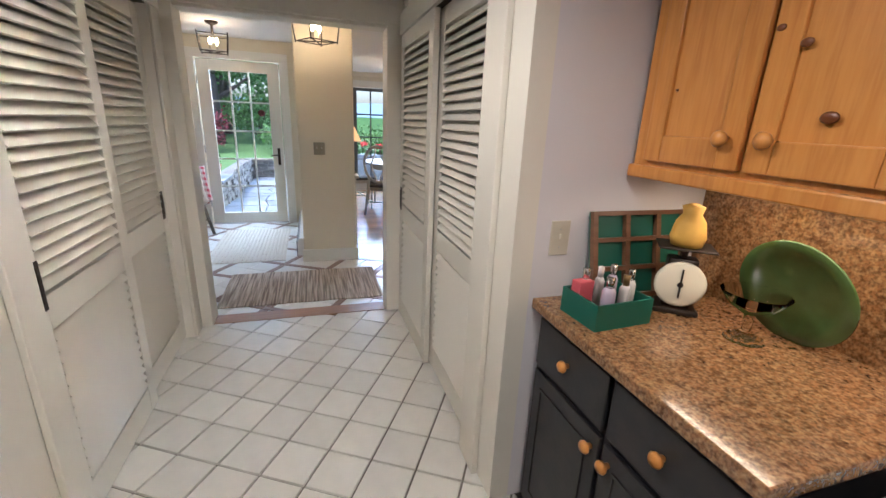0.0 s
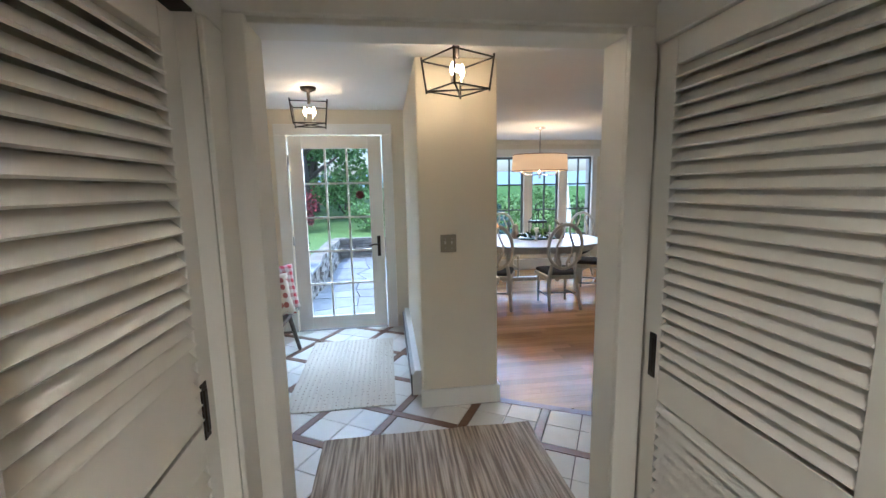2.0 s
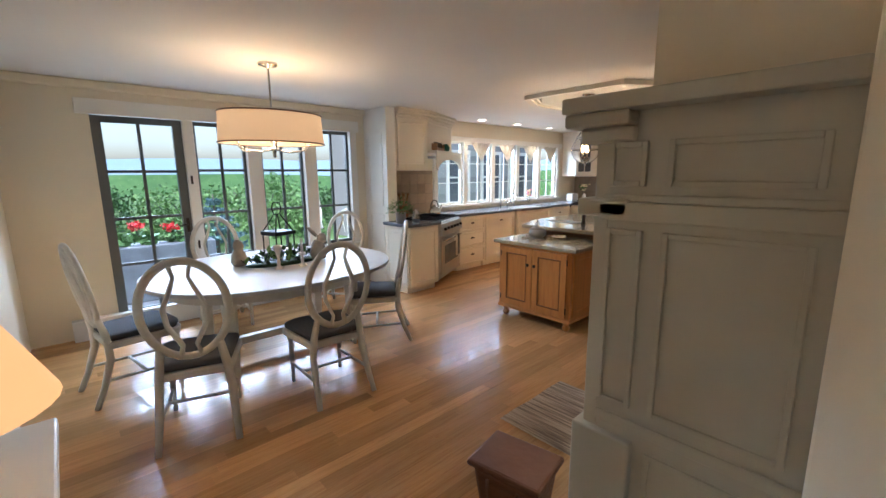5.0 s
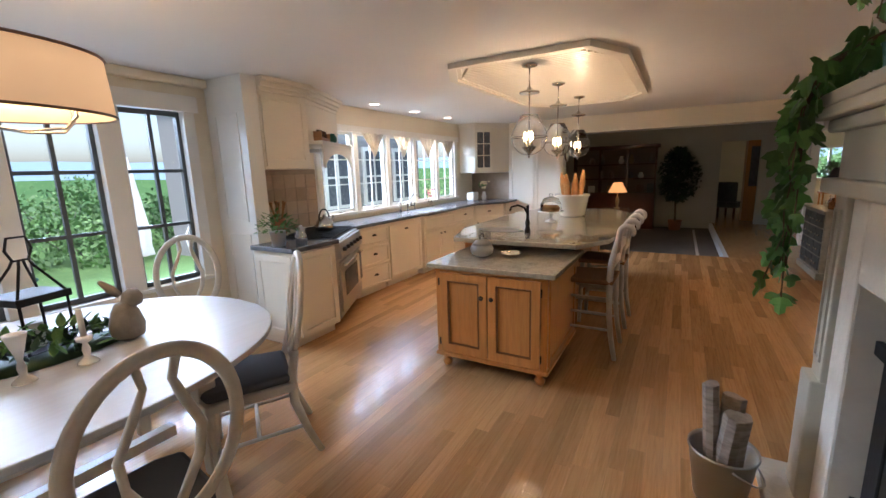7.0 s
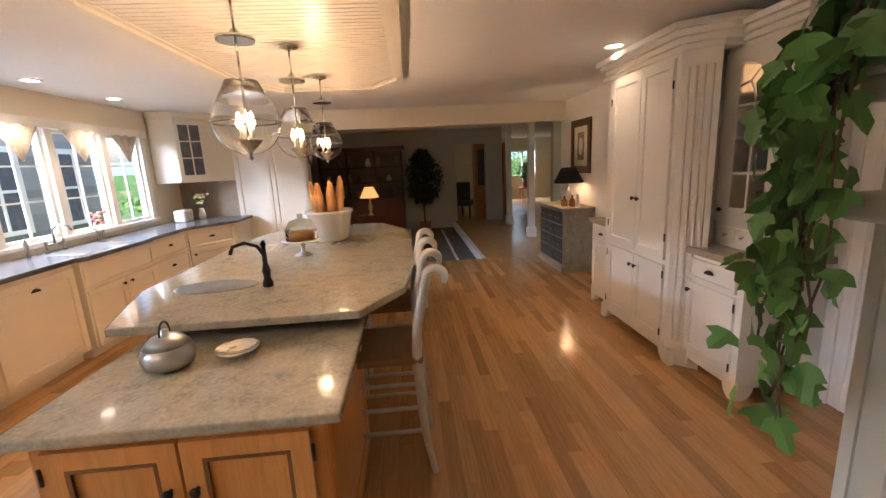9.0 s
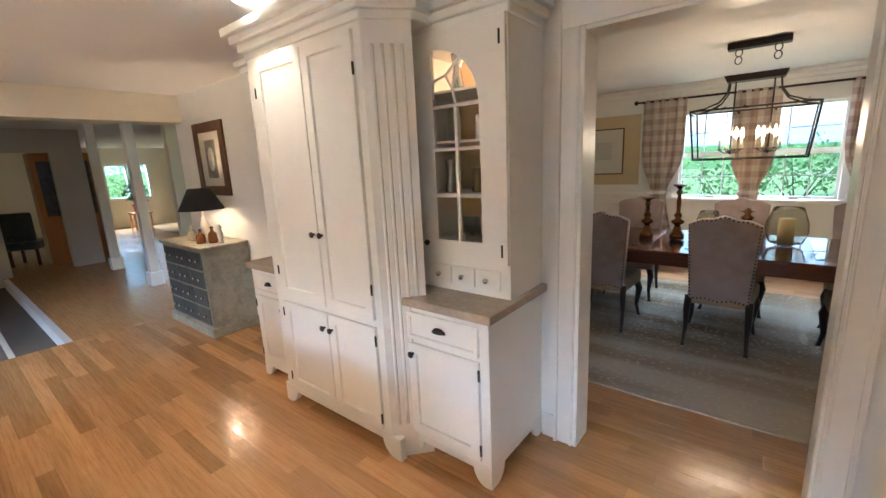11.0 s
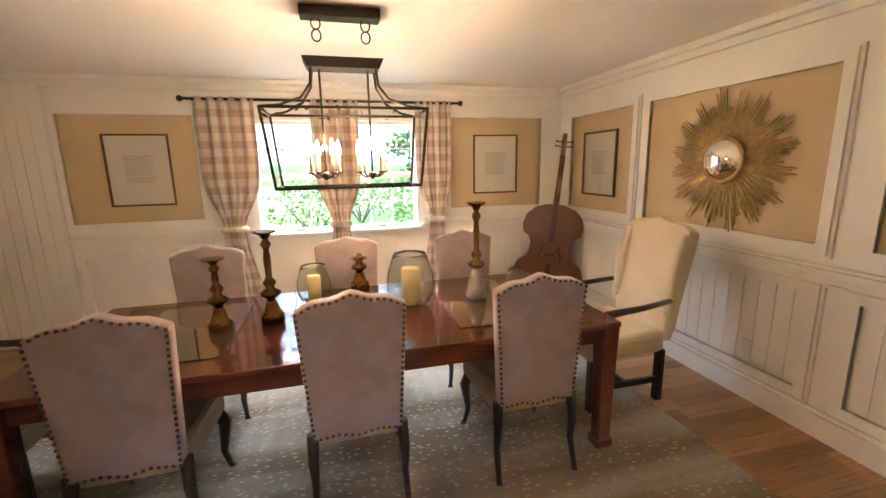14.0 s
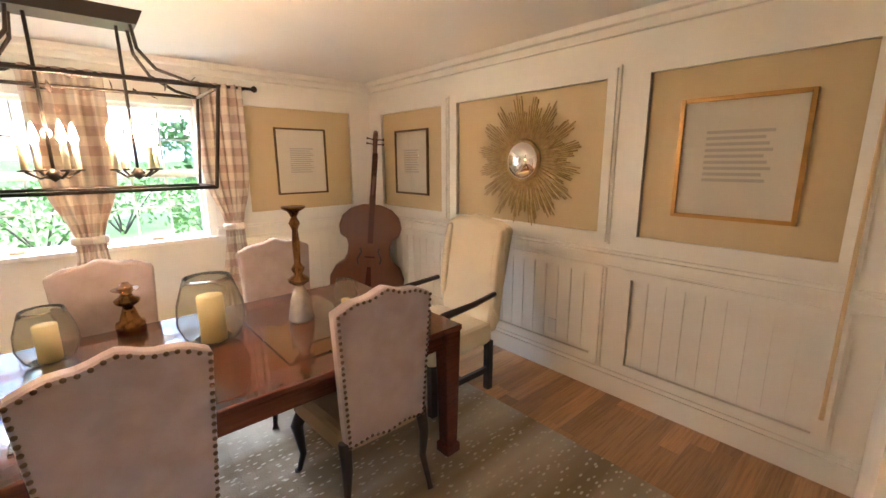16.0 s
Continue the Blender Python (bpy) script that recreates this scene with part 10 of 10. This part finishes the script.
for i in range(240):
    a, d = gg.uniform(0, 6.283), gg.uniform(34, 85)
    shapes.append(((4 + d * math.cos(a), 4 + d * math.sin(a), -1.6 - 0.03 * d + gg.uniform(0, 1.6)), (gg.uniform(2.2, 4.2), gg.uniform(2.2, 4.2), gg.uniform(1.6, 3.2))))
leaves("crowns", BELT, 200, 26000, shapes, 0.55, "leaf_b", 0.4)

# ---------------------------------------------------------------- tiles and strips, piece by piece
def clip(poly, region):
    """A convex outline cut down to a convex region, both counter-clockwise."""
    out = list(poly)
    for a, b in zip(region, region[1:] + region[:1]):
        if not out:
            return out
        src, out = out, []
        def side(p):
            return (b[0] - a[0]) * (p[1] - a[1]) - (b[1] - a[1]) * (p[0] - a[0])
        for p, q in zip(src, src[1:] + src[:1]):
            sp, sq = side(p), side(q)
            if sp >= 0:
                out.append(p)
            if sp * sq < 0:
                t = sp / (sp - sq)
                out.append((p[0] + t * (q[0] - p[0]), p[1] + t * (q[1] - p[1])))
    return out


def area(poly):
    return 0.5 * sum(p[0] * q[1] - q[0] * p[1] for p, q in zip(poly, poly[1:] + poly[:1]))


def slab(poly, top, deep, edge=0.0015):
    """A piece with a small rounded arris."""
    cx, cy = sum(p[0] for p in poly) / len(poly), sum(p[1] for p in poly) / len(poly)
    bm = B()
    inner = []
    for x, y in poly:
        d = math.hypot(x - cx, y - cy) or 1
        inner.append((x - (x - cx) / d * edge * 1.6, y - (y - cy) / d * edge * 1.6))
    k = len(poly)
    r0 = [bm.verts.new((x, y, top - deep)) for x, y in poly]
    r1 = [bm.verts.new((x, y, top - edge)) for x, y in poly]
    r2 = [bm.verts.new((x, y, top)) for x, y in inner]
    for a, b in ((r0, r1), (r1, r2)):
        for i in range(k):
            bm.faces.new((a[i], a[(i + 1) % k], b[(i + 1) % k], b[i]))
    bm.faces.new(r2)
    return bm


def lay_tiles(parent, origin, pitch, gap, regions, mat, strip_every=0, strip=0.0, angle=-30.7):
    """Square tiles set on the diagonal, cut to the regions; with strips of wood after every few tiles."""
    ux = Vector((math.cos(radians(angle)), math.sin(radians(angle))))
    uy = Vector((-ux.y, ux.x))
    step = pitch * strip_every + strip if strip_every else pitch
    def pos(i):
        return (i // strip_every) * step + (i % strip_every) * pitch if strip_every else i * pitch
    full = finish("tile", slab([(gap / 2, gap / 2), (pitch - gap / 2, gap / 2), (pitch - gap / 2, pitch - gap / 2), (gap / 2, pitch - gap / 2)], 0.0, 0.012), mat)
    o = Vector(origin)
    n = 40
    strips = []
    for i in range(-n, n):
        for j in range(-n, n):
            c = [o + ux * (pos(i) + a) + uy * (pos(j) + b) for a, b in ((gap / 2, gap / 2), (pitch - gap / 2, gap / 2), (pitch - gap / 2, pitch - gap / 2), (gap / 2, pitch - gap / 2))]
            c = [(v.x, v.y) for v in c]
            whole = abs(area(c))
            for reg in regions:
                q = clip(c, reg)
                if len(q) < 3 or abs(area(q)) < 0.0006:
                    continue
                if abs(area(q)) > whole * 0.999:
                    b = o + ux * pos(i) + uy * pos(j)
                    share("tile", full, parent, pose(b.x, b.y, 0, 0, 0, angle))
                else:
                    part("tile", slab(q, 0.0, 0.012), mat, parent)
    if strip_every:
        for i in range(-n // strip_every, n // strip_every):
            for horizontal in (0, 1):
                for j in range(-n // strip_every, n // strip_every):
                    a0, a1 = i * step - strip + gap / 2, i * step - gap / 2
                    b0, b1 = j * step - strip + gap / 2, (j + 1) * step - strip - gap / 2
                    if not horizontal:
                        b0 = j * step
                        b1 = (j + 1) * step - strip
                    pts = ((a0, b0), (a1, b0), (a1, b1), (a0, b1)) if not horizontal else ((b0, a0), (b1, a0), (b1, a1), (b0, a1))
                    c = [o + ux * a + uy * b for a, b in pts]
                    for reg in regions:
                        q = clip([(v.x, v.y) for v in c], reg)
                        if len(q) >= 3 and abs(area(q)) > 0.0004:
                            part("wood_strip", slab(q, 0.001, 0.012), "walnut", parent)


FL_ = bpy.data.objects["floor_hall"]
lay_tiles(FL_, (-0.25, 2.07), 0.2145, 0.010, [[(-0.95, 0.6), (0.76, 0.6), (0.76, 3.13), (-0.95, 3.13)]], "tile")
lay_tiles(bpy.data.objects["floor_foyer"], (0.13, 4.20), 0.2145, 0.006,
          [[(-1.66, 3.28), (-0.13, 3.28), (-0.13, 6.352), (-1.66, 6.352)], [(-0.13, 3.28), (0.71, 3.28), (1.57, 3.89), (0.42, 4.47), (-0.13, 4.475)]], "tile", 2, 0.06)
bm = B(); prism(bm, ((0.42, 4.47), (1.565, 3.89), (1.60, 3.935), (0.44, 4.53)), -0.012, 0.002)
tagged(new("floor_border", finish("floor_border", bm, "walnut")), "brown wooden border between tiles and oak floor", "border", kind="structure")


GAP = 0.0003                  # half a joint between floorboards


def lay_strips(parent, region, y0, y1, x0, x1, width, mat, near, seed, label):
    """Wooden strips along x in random lengths, cut to the region; those near the walk are pieces of their own."""
    g = random.Random(seed)
    sizes = {}
    rest = B()
    made = 0
    y = y0
    while y < y1:
        x = x0 - g.random()
        while x < x1:
            length = g.choice((0.55, 0.75, 0.95, 1.2, 1.45))
            quad = [(x + GAP, y + GAP), (x + length - GAP, y + GAP), (x + length - GAP, y + width - GAP), (x + GAP, y + width - GAP)]
            q = clip(quad, region)
            if len(q) >= 3 and abs(area(q)) > 0.001:
                inside = made < 300 and near[0] < x < near[1] and near[2] < y < near[3]
                if inside:
                    if abs(area(q)) > 0.999 * abs(area(quad)):
                        if length not in sizes:
                            sizes[length] = finish("floorboard", slab([(GAP, GAP), (length - GAP, GAP), (length - GAP, width - GAP), (GAP, width - GAP)], 0.0, 0.010, 0.0003), mat)
                        share("floorboard", sizes[length], parent, pose(x, y, 0))
                    else:
                        part("floorboard", slab(q, 0.0, 0.010, 0.0003), mat, parent)
                    made += 1
                else:
                    lo = [rest.verts.new((px, py, -0.009)) for px, py in q]
                    hi = [rest.verts.new((px, py, 0.0)) for px, py in q]
                    rest.faces.new(hi)
                    for i in range(len(q)):
                        rest.faces.new((lo[i], lo[(i + 1) % len(q)], hi[(i + 1) % len(q)], hi[i]))
            x += length
        y += width
    ob = new("floorboards", finish("floorboards", rest, mat))
    ob.parent = parent
    tagged(ob, label, kind="stuff")


lay_strips(bpy.data.objects["floor_kitchen"], [(0.2, 4.66), (1.60, 3.93), (3.5, 3.05), (9.42, 3.05), (9.42, 9.3), (0.2, 9.3)], 3.05, 9.3, 0.15, 9.4, 0.083, "oak", (1.0, 5.6, 3.9, 6.6), 21, "honey oak strip flooring")
lay_strips(bpy.data.objects["floor_dining"], [(1.8, -1.18), (9.5, -1.18), (9.5, 3.05), (1.8, 3.05)], -1.18, 3.05, 1.7, 7.6, 0.115, "oakdark", (1.0, 7.0, -1.2, 3.1), 22, "old pine strip flooring")
